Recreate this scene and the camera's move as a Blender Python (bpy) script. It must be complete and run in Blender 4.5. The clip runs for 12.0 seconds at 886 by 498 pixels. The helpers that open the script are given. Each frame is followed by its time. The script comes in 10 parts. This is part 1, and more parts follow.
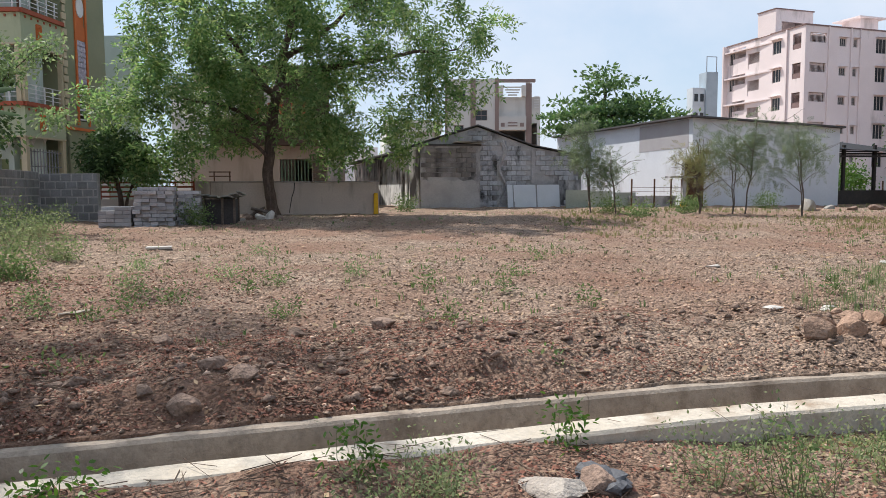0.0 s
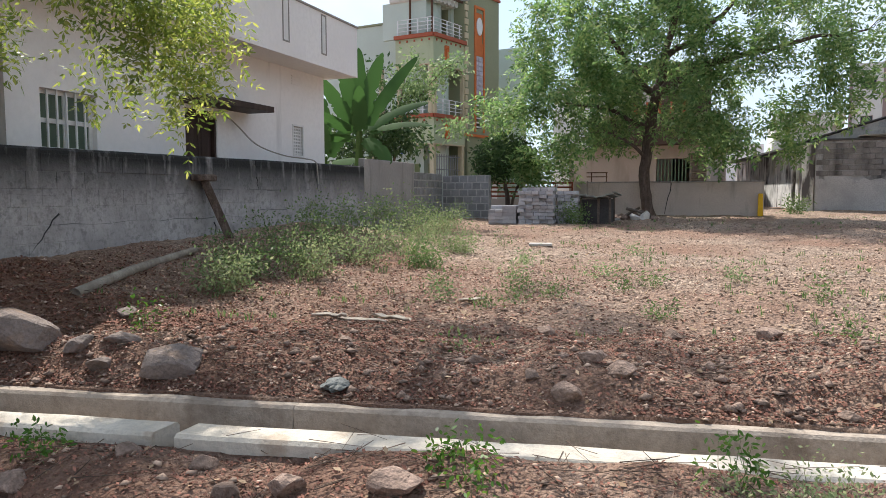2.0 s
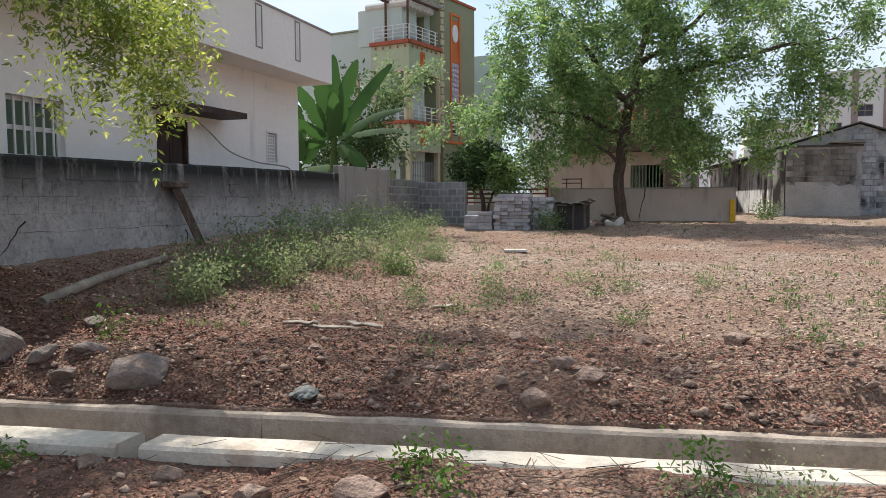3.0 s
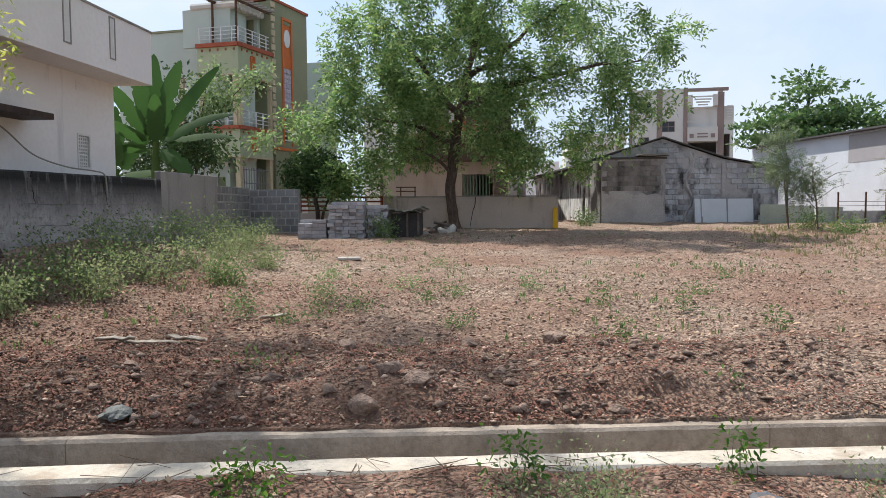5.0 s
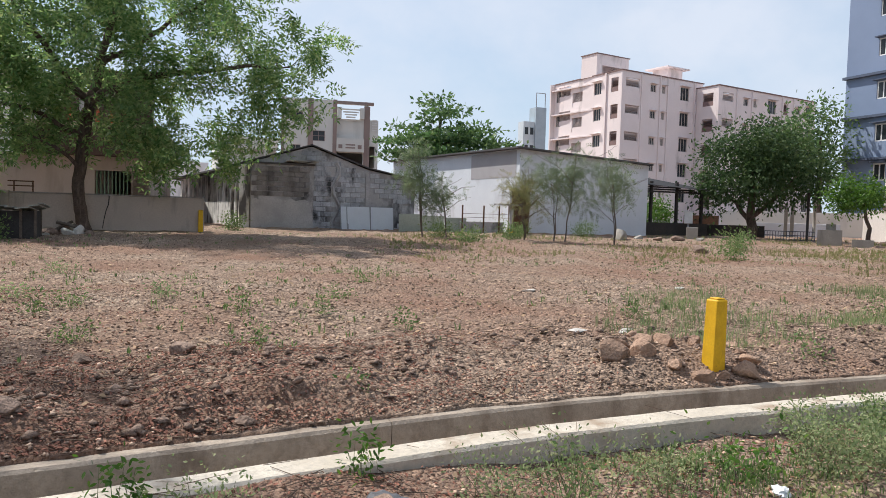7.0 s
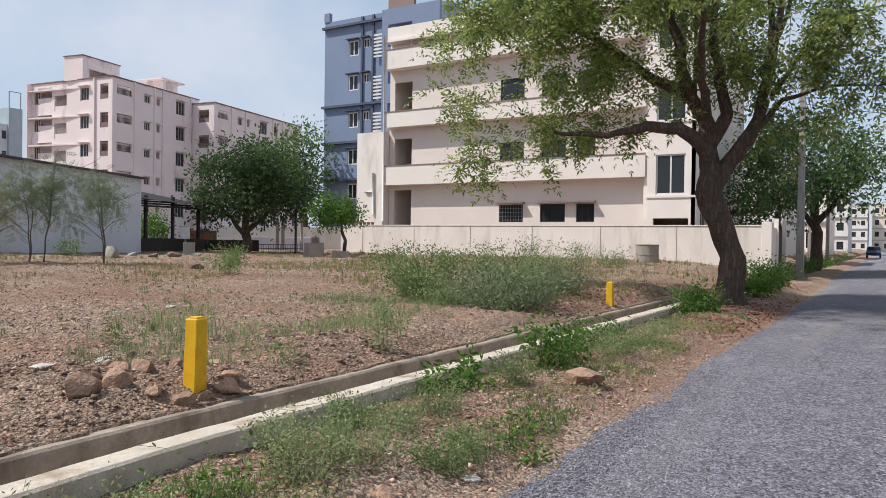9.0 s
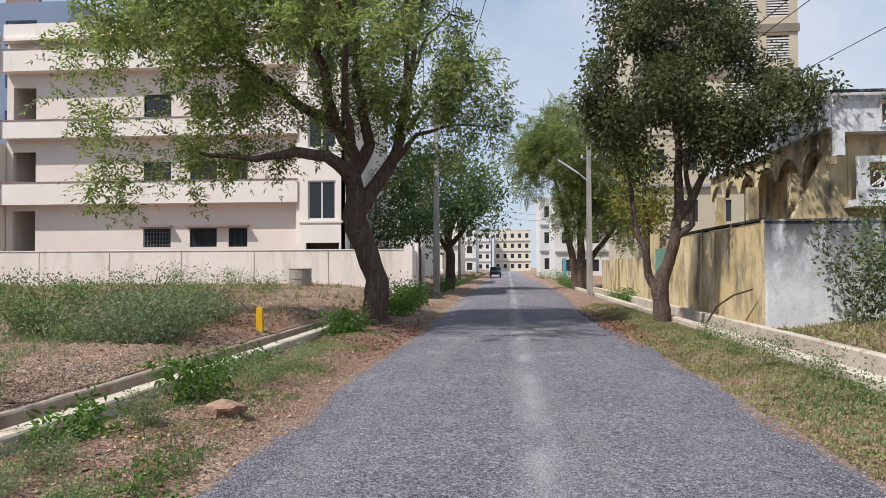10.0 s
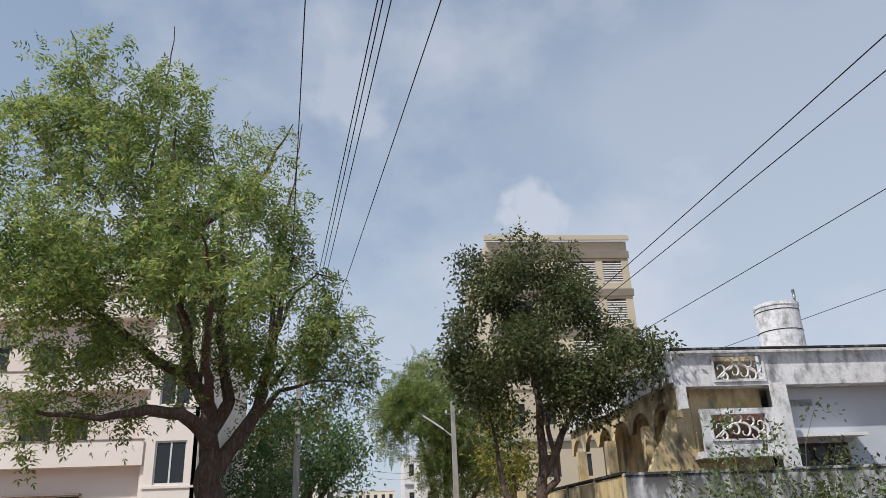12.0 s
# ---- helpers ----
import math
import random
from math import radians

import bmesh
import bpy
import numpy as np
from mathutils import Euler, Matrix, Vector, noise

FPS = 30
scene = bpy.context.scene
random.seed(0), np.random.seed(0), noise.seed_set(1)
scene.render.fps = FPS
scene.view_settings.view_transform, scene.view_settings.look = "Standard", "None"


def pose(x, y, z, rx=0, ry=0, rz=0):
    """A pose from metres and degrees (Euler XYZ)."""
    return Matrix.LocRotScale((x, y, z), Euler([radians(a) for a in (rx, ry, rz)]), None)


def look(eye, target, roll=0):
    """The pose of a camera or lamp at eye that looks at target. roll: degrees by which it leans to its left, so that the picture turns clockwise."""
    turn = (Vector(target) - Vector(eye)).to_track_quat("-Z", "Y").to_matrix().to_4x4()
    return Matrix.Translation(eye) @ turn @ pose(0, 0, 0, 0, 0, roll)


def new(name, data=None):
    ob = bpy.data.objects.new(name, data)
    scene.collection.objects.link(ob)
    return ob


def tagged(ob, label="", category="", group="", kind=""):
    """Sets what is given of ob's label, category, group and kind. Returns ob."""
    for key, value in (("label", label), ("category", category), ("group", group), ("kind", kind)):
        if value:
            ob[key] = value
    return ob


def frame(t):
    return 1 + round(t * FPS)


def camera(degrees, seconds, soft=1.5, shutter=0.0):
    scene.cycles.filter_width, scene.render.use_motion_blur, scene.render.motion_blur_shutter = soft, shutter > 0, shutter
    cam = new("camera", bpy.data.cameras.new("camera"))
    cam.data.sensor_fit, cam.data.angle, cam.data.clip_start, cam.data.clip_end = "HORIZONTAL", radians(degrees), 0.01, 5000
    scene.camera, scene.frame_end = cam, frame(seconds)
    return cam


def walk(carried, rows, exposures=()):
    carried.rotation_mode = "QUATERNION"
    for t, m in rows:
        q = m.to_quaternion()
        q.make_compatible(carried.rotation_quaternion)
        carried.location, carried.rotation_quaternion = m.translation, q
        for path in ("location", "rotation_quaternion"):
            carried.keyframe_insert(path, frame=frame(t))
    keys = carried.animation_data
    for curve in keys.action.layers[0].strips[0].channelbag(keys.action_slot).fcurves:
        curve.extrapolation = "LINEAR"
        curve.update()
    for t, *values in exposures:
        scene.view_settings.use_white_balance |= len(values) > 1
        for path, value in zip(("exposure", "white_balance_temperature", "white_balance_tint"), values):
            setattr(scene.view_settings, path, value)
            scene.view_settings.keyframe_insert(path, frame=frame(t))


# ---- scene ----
cam = camera(62.3, 12.0, soft=0.75)
PATH = [
    (0, (0.257, -0.113, 1.516), (0.554, 1.859, 1.358), -0.3),
    (0.5, (0.221, -0.145, 1.512), (0.189, 1.848, 1.353), 0.0),
    (1, (0.193, -0.176, 1.51), (-0.148, 1.788, 1.347), 0.1),
    (1.5, (0.181, -0.197, 1.503), (-0.313, 1.735, 1.347), 0.3),
    (2, (0.189, -0.239, 1.528), (-0.49, 1.637, 1.374), -0.2),
    (2.5, (0.213, -0.241, 1.538), (-0.489, 1.626, 1.397), -0.1),
    (3, (0.245, -0.219, 1.533), (-0.377, 1.676, 1.396), -0.3),
    (3.2, (0.258, -0.221, 1.533), (-0.312, 1.691, 1.392), -0.5),
    (4.8, (0.312, -0.217, 1.525), (0.051, 1.762, 1.404), -0.4),
    (5, (0.326, -0.216, 1.522), (0.134, 1.771, 1.405), -0.3),
    (5.5, (0.369, -0.159, 1.506), (0.445, 1.837, 1.401), 0.3),
    (6, (0.4, -0.093, 1.497), (0.654, 1.889, 1.401), 0.8),
    (6.5, (0.453, -0.078, 1.497), (0.951, 1.856, 1.403), 1.2),
    (6.7, (0.471, -0.066, 1.499), (1.056, 1.844, 1.405), 1.4),
    (8.3, (0.671, 0.002, 1.529), (2.057, 1.444, 1.472), 1.2),
    (8.5, (0.712, 0.003, 1.53), (2.194, 1.346, 1.481), 1.0),
    (9, (0.8, -0.008, 1.53), (2.507, 1.033, 1.507), 0.8),
    (9.5, (0.946, -0.04, 1.525), (2.859, 0.541, 1.539), 0.4),
    (10, (0.995, -0.116, 1.532), (2.986, 0.061, 1.581), -0.2),
    (10.5, (1.019, -0.14, 1.547), (3.017, -0.189, 1.621), -0.6),
    (11, (1.015, -0.143, 1.553), (3.006, -0.309, 1.651), -0.9),
    (11.4, (0.992, -0.129, 1.563), (2.939, -0.31, 1.985), -1.6),
    (11.5, (1.001, -0.114, 1.561), (2.917, -0.3, 2.103), -2.0),
    (12, (0.93, -0.055, 1.537), (2.788, -0.253, 2.251), -2.4),
]
walk(cam, [(t, look(eye, target, roll)) for t, eye, target, roll in PATH],
     [(0.0, 0.46, 6330, 10.0), (0.5, 0.40, 6330, 10.0), (1.0, 0.45, 6330, 10.0), (1.5, 0.76, 6330, 10.0), (2.0, 0.84, 6330, 10.0), (2.5, 0.68, 6370, 10.0), (3.2, 0.66, 6370, 10.0), (5.0, 0.57, 6300, 10.0), (6.5, 0.46, 6350, 10.0), (9.0, 0.22, 6350, 11.0), (11.1, 0.24, 6350, 11.0), (11.5, 0.13, 5950, 12.0), (12.0, 0.08, 6400, 11.0)])


# ---- light ----
SUN_ELEV, SUN_AZ = 53.0, 129.0          # azimuth of the sun in the plan, degrees from +x towards +y
sun_way = Vector((math.cos(radians(SUN_ELEV)) * math.cos(radians(SUN_AZ)), math.cos(radians(SUN_ELEV)) * math.sin(radians(SUN_AZ)), math.sin(radians(SUN_ELEV))))
world = bpy.data.worlds.new("hazy_sky")
world.use_nodes = True
scene.world = world
wn, wl = world.node_tree.nodes, world.node_tree.links
wn.clear()
w_out, w_bg = wn.new("ShaderNodeOutputWorld"), wn.new("ShaderNodeBackground")
w_sky = wn.new("ShaderNodeTexSky")
w_sky.sky_type, w_sky.sun_disc = "NISHITA", False
w_sky.sun_elevation, w_sky.sun_rotation = radians(SUN_ELEV), radians(90 - SUN_AZ)
w_sky.air_density, w_sky.dust_density, w_sky.ozone_density = 1.0, 0.6, 1.5
w_tc, w_map = wn.new("ShaderNodeTexCoord"), wn.new("ShaderNodeMapping")
w_map.inputs["Scale"].default_value = (1.0, 1.0, 1.4)
w_map.inputs["Location"].default_value = (0.35, 0.55, 0.0)
w_noise = wn.new("ShaderNodeTexNoise")
w_noise.inputs["Scale"].default_value, w_noise.inputs["Detail"].default_value, w_noise.inputs["Roughness"].default_value = 2.6, 7.0, 0.55
w_ramp = wn.new("ShaderNodeValToRGB")
w_ramp.color_ramp.elements[0].position, w_ramp.color_ramp.elements[0].color = 0.43, (0.04, 0.04, 0.04, 1)
w_ramp.color_ramp.elements[1].position, w_ramp.color_ramp.elements[1].color = 0.66, (0.75, 0.75, 0.75, 1)
w_mix = wn.new("ShaderNodeMixRGB")
w_mix.inputs["Color2"].default_value = (4.9, 5.15, 5.7, 1)
wl.new(w_tc.outputs["Generated"], w_map.inputs["Vector"])
wl.new(w_map.outputs["Vector"], w_noise.inputs["Vector"])
wl.new(w_noise.outputs["Fac"], w_ramp.inputs["Fac"])
# two ragged cumulus puffs and a broad pale bank among the thin cloud
w_fac = w_ramp.outputs["Color"]
for way, wide, ragged, amount in (((0.894, -0.224, 0.389), 0.055, 0.10, 0.7), ((0.843, 0.03, 0.537), 0.075, 0.12, 0.5), ((0.70, -0.55, 0.45), 0.40, 0.55, 0.36)):
    w_off, w_grow, w_edge, w_amt, w_max = wn.new("ShaderNodeVectorMath"), wn.new("ShaderNodeMath"), wn.new("ShaderNodeMapRange"), wn.new("ShaderNodeMath"), wn.new("ShaderNodeMath")
    w_off.operation, w_grow.operation, w_amt.operation, w_max.operation = "DISTANCE", "MULTIPLY_ADD", "MULTIPLY", "MAXIMUM"
    w_off.inputs[1].default_value = way
    w_fine = wn.new("ShaderNodeTexNoise")
    w_fine.inputs["Scale"].default_value, w_fine.inputs["Detail"].default_value = 1.1 / wide, 6.0
    wl.new(w_tc.outputs["Generated"], w_fine.inputs["Vector"])
    wl.new(w_tc.outputs["Generated"], w_off.inputs[0])
    wl.new(w_fine.outputs["Fac"], w_grow.inputs[0])
    w_grow.inputs[1].default_value = ragged
    wl.new(w_off.outputs["Value"], w_grow.inputs[2])
    w_edge.inputs["From Min"].default_value, w_edge.inputs["From Max"].default_value = wide * 0.55 + ragged * 0.5, wide + ragged * 0.5
    w_edge.inputs["To Min"].default_value, w_edge.inputs["To Max"].default_value = 1.0, 0.0
    wl.new(w_grow.outputs[0], w_edge.inputs["Value"])
    wl.new(w_edge.outputs["Result"], w_amt.inputs[0])
    w_amt.inputs[1].default_value = amount
    wl.new(w_amt.outputs[0], w_max.inputs[0])
    wl.new(w_fac, w_max.inputs[1])
    w_fac = w_max.outputs[0]
wl.new(w_fac, w_mix.inputs["Fac"])
# haze: whiter towards the horizon and towards the sun
w_haze = wn.new("ShaderNodeMixRGB")
w_haze.inputs["Color2"].default_value = (3.45, 4.15, 4.9, 1)
w_sep, w_low = wn.new("ShaderNodeSeparateXYZ"), wn.new("ShaderNodeMapRange")
w_low.inputs["From Min"].default_value, w_low.inputs["From Max"].default_value = 0.0, 0.62
w_low.inputs["To Min"].default_value, w_low.inputs["To Max"].default_value = 0.88, 0.40
wl.new(w_tc.outputs["Generated"], w_sep.inputs[0])
wl.new(w_sep.outputs["Z"], w_low.inputs["Value"])
wl.new(w_low.outputs["Result"], w_haze.inputs["Fac"])
wl.new(w_sky.outputs["Color"], w_haze.inputs["Color1"])
wl.new(w_haze.outputs["Color"], w_mix.inputs["Color1"])
wl.new(w_mix.outputs["Color"], w_bg.inputs["Color"])
wl.new(w_bg.outputs["Background"], w_out.inputs["Surface"])
w_bg.inputs["Strength"].default_value = 0.125
sun = new("sun", bpy.data.lights.new("sun", "SUN"))
sun.data.energy, sun.data.angle, sun.data.color = 4.2, radians(0.9), (1.0, 0.945, 0.86)
sun.matrix_world = look((0, 0, 60), Vector((0, 0, 60)) - sun_way)

# ---- materials ----


def mixed(nt, a, b, fac):
    n = nt.nodes.new("ShaderNodeMixRGB")
    for socket, value in (("Fac", fac), ("Color1", a), ("Color2", b)):
        if isinstance(value, bpy.types.NodeSocket):
            nt.links.new(value, n.inputs[socket])
        else:
            n.inputs[socket].default_value = value if socket == "Fac" else (*value, 1)
    return n.outputs["Color"]


def noise_fac(nt, scale, lo, hi, detail=6.0, stretch=(1, 1, 1), rough=0.6):
    geo = nt.nodes.new("ShaderNodeNewGeometry")
    mp = nt.nodes.new("ShaderNodeMapping")
    mp.inputs["Scale"].default_value = stretch
    nt.links.new(geo.outputs["Position"], mp.inputs["Vector"])
    n = nt.nodes.new("ShaderNodeTexNoise")
    n.inputs["Scale"].default_value, n.inputs["Detail"].default_value, n.inputs["Roughness"].default_value = scale, detail, rough
    nt.links.new(mp.outputs["Vector"], n.inputs["Vector"])
    r = nt.nodes.new("ShaderNodeMapRange")
    r.inputs["From Min"].default_value, r.inputs["From Max"].default_value = lo, hi
    nt.links.new(n.outputs["Fac"], r.inputs["Value"])
    return r.outputs["Result"]


def times(nt, a, b):
    n = nt.nodes.new("ShaderNodeMath")
    n.operation = "MULTIPLY"
    for i, v in enumerate((a, b)):
        if isinstance(v, bpy.types.NodeSocket):
            nt.links.new(v, n.inputs[i])
        else:
            n.inputs[i].default_value = v
    return n.outputs[0]


def height_fac(nt, lo, hi):
    geo = nt.nodes.new("ShaderNodeNewGeometry")
    sep = nt.nodes.new("ShaderNodeSeparateXYZ")
    nt.links.new(geo.outputs["Position"], sep.inputs[0])
    r = nt.nodes.new("ShaderNodeMapRange")
    r.inputs["From Min"].default_value, r.inputs["From Max"].default_value = lo, hi
    nt.links.new(sep.outputs["Z"], r.inputs["Value"])
    return r.outputs["Result"]


def surf(name, col, col2=None, scale=1.2, lo=0.4, hi=0.65, fine=30.0, fine_amt=0.18, rough=0.85, bump=0.004, bscale=60.0, stain=None,
         stain_scale=1.5, stain_rng=(0.5, 0.7), stain_stretch=(1, 1, 0.25), stain_z=None, litter=None, per_object=0.0, per_island=0.0, metallic=0.0, spec=0.3, speck=None, cells=(), worn=None):
    """A weathered surface: large blotches of col2, fine grain, an optional stain with streaks, and relief."""
    m = bpy.data.materials.new(name)
    m.use_nodes = True
    nt = m.node_tree
    b = nt.nodes["Principled BSDF"]
    c = mixed(nt, col, col2 or [v * 0.8 for v in col], noise_fac(nt, scale, lo, hi))
    if fine_amt:
        c = mixed(nt, c, [v * (1 - 2.2 * fine_amt) for v in col], times(nt, noise_fac(nt, fine, 0.42, 0.68, 4.0), 0.8))
    if speck:
        c = mixed(nt, c, [v * 0.42 for v in col], times(nt, noise_fac(nt, speck[0], 0.52, 0.66, 5.0, rough=0.7), speck[1]))
    grains = []
    for size, amount in cells:
        # single stones and clods, each of its own tone
        geo, vor, sep = nt.nodes.new("ShaderNodeNewGeometry"), nt.nodes.new("ShaderNodeTexVoronoi"), nt.nodes.new("ShaderNodeSeparateColor")
        vor.inputs["Scale"].default_value = size
        nt.links.new(geo.outputs["Position"], vor.inputs["Vector"])
        nt.links.new(vor.outputs["Color"], sep.inputs["Color"])
        r, hsv = nt.nodes.new("ShaderNodeMapRange"), nt.nodes.new("ShaderNodeHueSaturation")
        r.inputs["To Min"].default_value, r.inputs["To Max"].default_value = 1 - amount, 1 + amount
        nt.links.new(sep.outputs["Red"], r.inputs["Value"])
        nt.links.new(r.outputs["Result"], hsv.inputs["Value"])
        nt.links.new(c, hsv.inputs["Color"])
        c = hsv.outputs["Color"]
        grains.append(vor.outputs["Distance"])
    if stain:
        f = noise_fac(nt, stain_scale, *stain_rng, stretch=stain_stretch)
        if stain_z:
            f = times(nt, f, height_fac(nt, *stain_z))
        c = mixed(nt, c, stain, f)
    if worn:
        # dust-pale strip worn by wheels along y = worn[0]
        geo, sep, off = nt.nodes.new("ShaderNodeNewGeometry"), nt.nodes.new("ShaderNodeSeparateXYZ"), nt.nodes.new("ShaderNodeMath")
        nt.links.new(geo.outputs["Position"], sep.inputs[0])
        off.operation = "SUBTRACT"
        off.inputs[1].default_value = worn[0]
        nt.links.new(sep.outputs["Y"], off.inputs[0])
        mag, r = nt.nodes.new("ShaderNodeMath"), nt.nodes.new("ShaderNodeMapRange")
        mag.operation = "ABSOLUTE"
        nt.links.new(off.outputs[0], mag.inputs[0])
        r.inputs["From Min"].default_value, r.inputs["From Max"].default_value = worn[1], 0.0
        nt.links.new(mag.outputs[0], r.inputs["Value"])
        c = mixed(nt, c, worn[2], times(nt, r.outputs["Result"], noise_fac(nt, 1.6, 0.3, 0.6, 5.0, stretch=(0.4, 1, 1))))
        c = mixed(nt, c, worn[2], times(nt, noise_fac(nt, 0.9, 0.60, 0.72, 6.0, stretch=(0.7, 1.4, 1)), 0.75))
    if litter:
        # soil darkened by rotted leaves and painted-in tree shade, under the young tree and along the drain
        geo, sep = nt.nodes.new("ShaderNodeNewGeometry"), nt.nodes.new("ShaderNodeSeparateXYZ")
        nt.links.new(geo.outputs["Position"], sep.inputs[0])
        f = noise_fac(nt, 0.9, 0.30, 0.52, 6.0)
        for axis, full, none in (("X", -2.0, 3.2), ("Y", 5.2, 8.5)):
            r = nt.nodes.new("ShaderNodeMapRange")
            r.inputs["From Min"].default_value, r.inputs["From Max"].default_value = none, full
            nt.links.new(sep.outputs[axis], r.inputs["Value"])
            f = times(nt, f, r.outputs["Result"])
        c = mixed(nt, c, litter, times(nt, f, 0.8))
    for amount, node, out in ((per_object, "ShaderNodeObjectInfo", "Random"), (per_island, "ShaderNodeNewGeometry", "Random Per Island")):
        if amount:
            n = nt.nodes.new(node)
            hsv = nt.nodes.new("ShaderNodeHueSaturation")
            r = nt.nodes.new("ShaderNodeMapRange")
            r.inputs["To Min"].default_value, r.inputs["To Max"].default_value = 1 - amount, 1 + amount
            nt.links.new(n.outputs[out], r.inputs["Value"])
            nt.links.new(r.outputs["Result"], hsv.inputs["Value"])
            nt.links.new(c, hsv.inputs["Color"])
            c = hsv.outputs["Color"]
    nt.links.new(c, b.inputs["Base Color"])
    b.inputs["Roughness"].default_value, b.inputs["Metallic"].default_value, b.inputs["Specular IOR Level"].default_value = rough, metallic, spec
    if bump:
        bp = nt.nodes.new("ShaderNodeBump")
        bp.inputs["Distance"].default_value, bp.inputs["Strength"].default_value = bump, 0.9
        h = noise_fac(nt, bscale, 0.25, 0.75, 5.0)
        for g in grains:
            sub = nt.nodes.new("ShaderNodeMath")
            sub.operation = "SUBTRACT"
            nt.links.new(h, sub.inputs[0])
            nt.links.new(g, sub.inputs[1])
            h = sub.outputs[0]
        nt.links.new(h, bp.inputs["Height"])
        nt.links.new(bp.outputs["Normal"], b.inputs["Normal"])
    return m


def leaf_mat(name, cols, rough=0.5, trans=0.35):
    """Leaves: the colour varies from leaf to leaf, and light shines through."""
    m = bpy.data.materials.new(name)
    m.use_nodes = True
    nt = m.node_tree
    b = nt.nodes["Principled BSDF"]
    geo = nt.nodes.new("ShaderNodeNewGeometry")
    ramp = nt.nodes.new("ShaderNodeValToRGB")
    e = ramp.color_ramp.elements
    while len(e) < len(cols):
        e.new(0.5)
    for i, c in enumerate(cols):
        e[i].position, e[i].color = i / (len(cols) - 1), (*c, 1)
    nt.links.new(geo.outputs["Random Per Island"], ramp.inputs["Fac"])
    col = mixed(nt, ramp.outputs["Color"], [v * 0.55 for v in cols[0]], times(nt, noise_fac(nt, 0.8, 0.45, 0.7, 3.0), 0.6))
    nt.links.new(col, b.inputs["Base Color"])
    b.inputs["Roughness"].default_value, b.inputs["Specular IOR Level"].default_value = rough, 0.22
    tr = nt.nodes.new("ShaderNodeBsdfTranslucent")
    hs = nt.nodes.new("ShaderNodeHueSaturation")
    hs.inputs["Value"].default_value, hs.inputs["Saturation"].default_value = 1.6, 1.1
    nt.links.new(col, hs.inputs["Color"])
    nt.links.new(hs.outputs["Color"], tr.inputs["Color"])
    mx = nt.nodes.new("ShaderNodeMixShader")
    mx.inputs["Fac"].default_value = trans
    nt.links.new(b.outputs["BSDF"], mx.inputs[1])
    nt.links.new(tr.outputs["BSDF"], mx.inputs[2])
    nt.links.new(mx.outputs["Shader"], nt.nodes["Material Output"].inputs["Surface"])
    return m


def glass_mat(name, col, rough=0.08):
    m = bpy.data.materials.new(name)
    m.use_nodes = True
    b = m.node_tree.nodes["Principled BSDF"]
    b.inputs["Base Color"].default_value = (*col, 1)
    b.inputs["Roughness"].default_value, b.inputs["Specular IOR Level"].default_value = rough, 0.3
    return m


MAT = {}
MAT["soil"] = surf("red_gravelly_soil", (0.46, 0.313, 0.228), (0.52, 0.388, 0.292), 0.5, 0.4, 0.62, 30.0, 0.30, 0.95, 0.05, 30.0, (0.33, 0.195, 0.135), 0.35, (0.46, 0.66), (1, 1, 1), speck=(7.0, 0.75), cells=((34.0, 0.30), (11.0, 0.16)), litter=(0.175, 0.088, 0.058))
MAT["gravel_road"] = surf("grey_chip_road", (0.285, 0.272, 0.318), (0.345, 0.33, 0.372), 0.5, 0.4, 0.65, 48.0, 0.42, 0.9, 0.03, 55.0, (0.31, 0.295, 0.28), 0.6, (0.52, 0.72), (0.12, 1.3, 1), speck=(30.0, 0.6), cells=((46.0, 0.45), (16.0, 0.17)), worn=(-0.36, 0.24, (0.43, 0.42, 0.435)))
MAT["cement"] = surf("grey_cement_render", (0.36, 0.33, 0.29), (0.29, 0.265, 0.235), 1.4, fine=25.0, fine_amt=0.1, bump=0.003, stain=(0.2, 0.19, 0.17), stain_scale=2.5, stain_rng=(0.58, 0.75))
MAT["pale_cement"] = surf("pale_cement_top", (0.61, 0.545, 0.455), (0.50, 0.435, 0.35), 2.0, fine=30.0, fine_amt=0.14, bump=0.004, stain=(0.33, 0.25, 0.18), stain_scale=3.0, stain_rng=(0.53, 0.70), stain_stretch=(1, 1, 1))
MAT["old_wall"] = surf("mouldy_cement_render", (0.43, 0.405, 0.40), (0.31, 0.29, 0.285), 1.6, fine=18.0, fine_amt=0.14, bump=0.008, bscale=22, stain=(0.024, 0.024, 0.023), stain_scale=4.6, stain_rng=(0.2, 0.46), stain_stretch=(1, 1, 0.2), stain_z=(1.35, 1.95), speck=(9.0, 0.6))
MAT["old_block"] = surf("mouldy_block_face", (0.44, 0.413, 0.405), (0.31, 0.29, 0.285), 1.6, fine=18.0, fine_amt=0.16, bump=0.008, bscale=22, stain=(0.024, 0.024, 0.023), stain_scale=4.6, stain_rng=(0.2, 0.46), stain_stretch=(1, 1, 0.2), stain_z=(1.35, 1.95), per_object=0.03, speck=(9.0, 0.6))
MAT["grey_render"] = surf("plain_cement_wall", (0.33, 0.305, 0.285), (0.27, 0.25, 0.235), 1.0, fine=20.0, fine_amt=0.1, bump=0.005, stain=(0.16, 0.15, 0.14), stain_scale=2.4, stain_rng=(0.5, 0.75), stain_stretch=(1, 1, 0.2))
MAT["tan_paint"] = surf("tan_wall_paint", (0.54, 0.44, 0.38), (0.49, 0.39, 0.335), 0.7, fine_amt=0.05, bump=0.003, stain=(0.36, 0.29, 0.23), stain_scale=1.2)
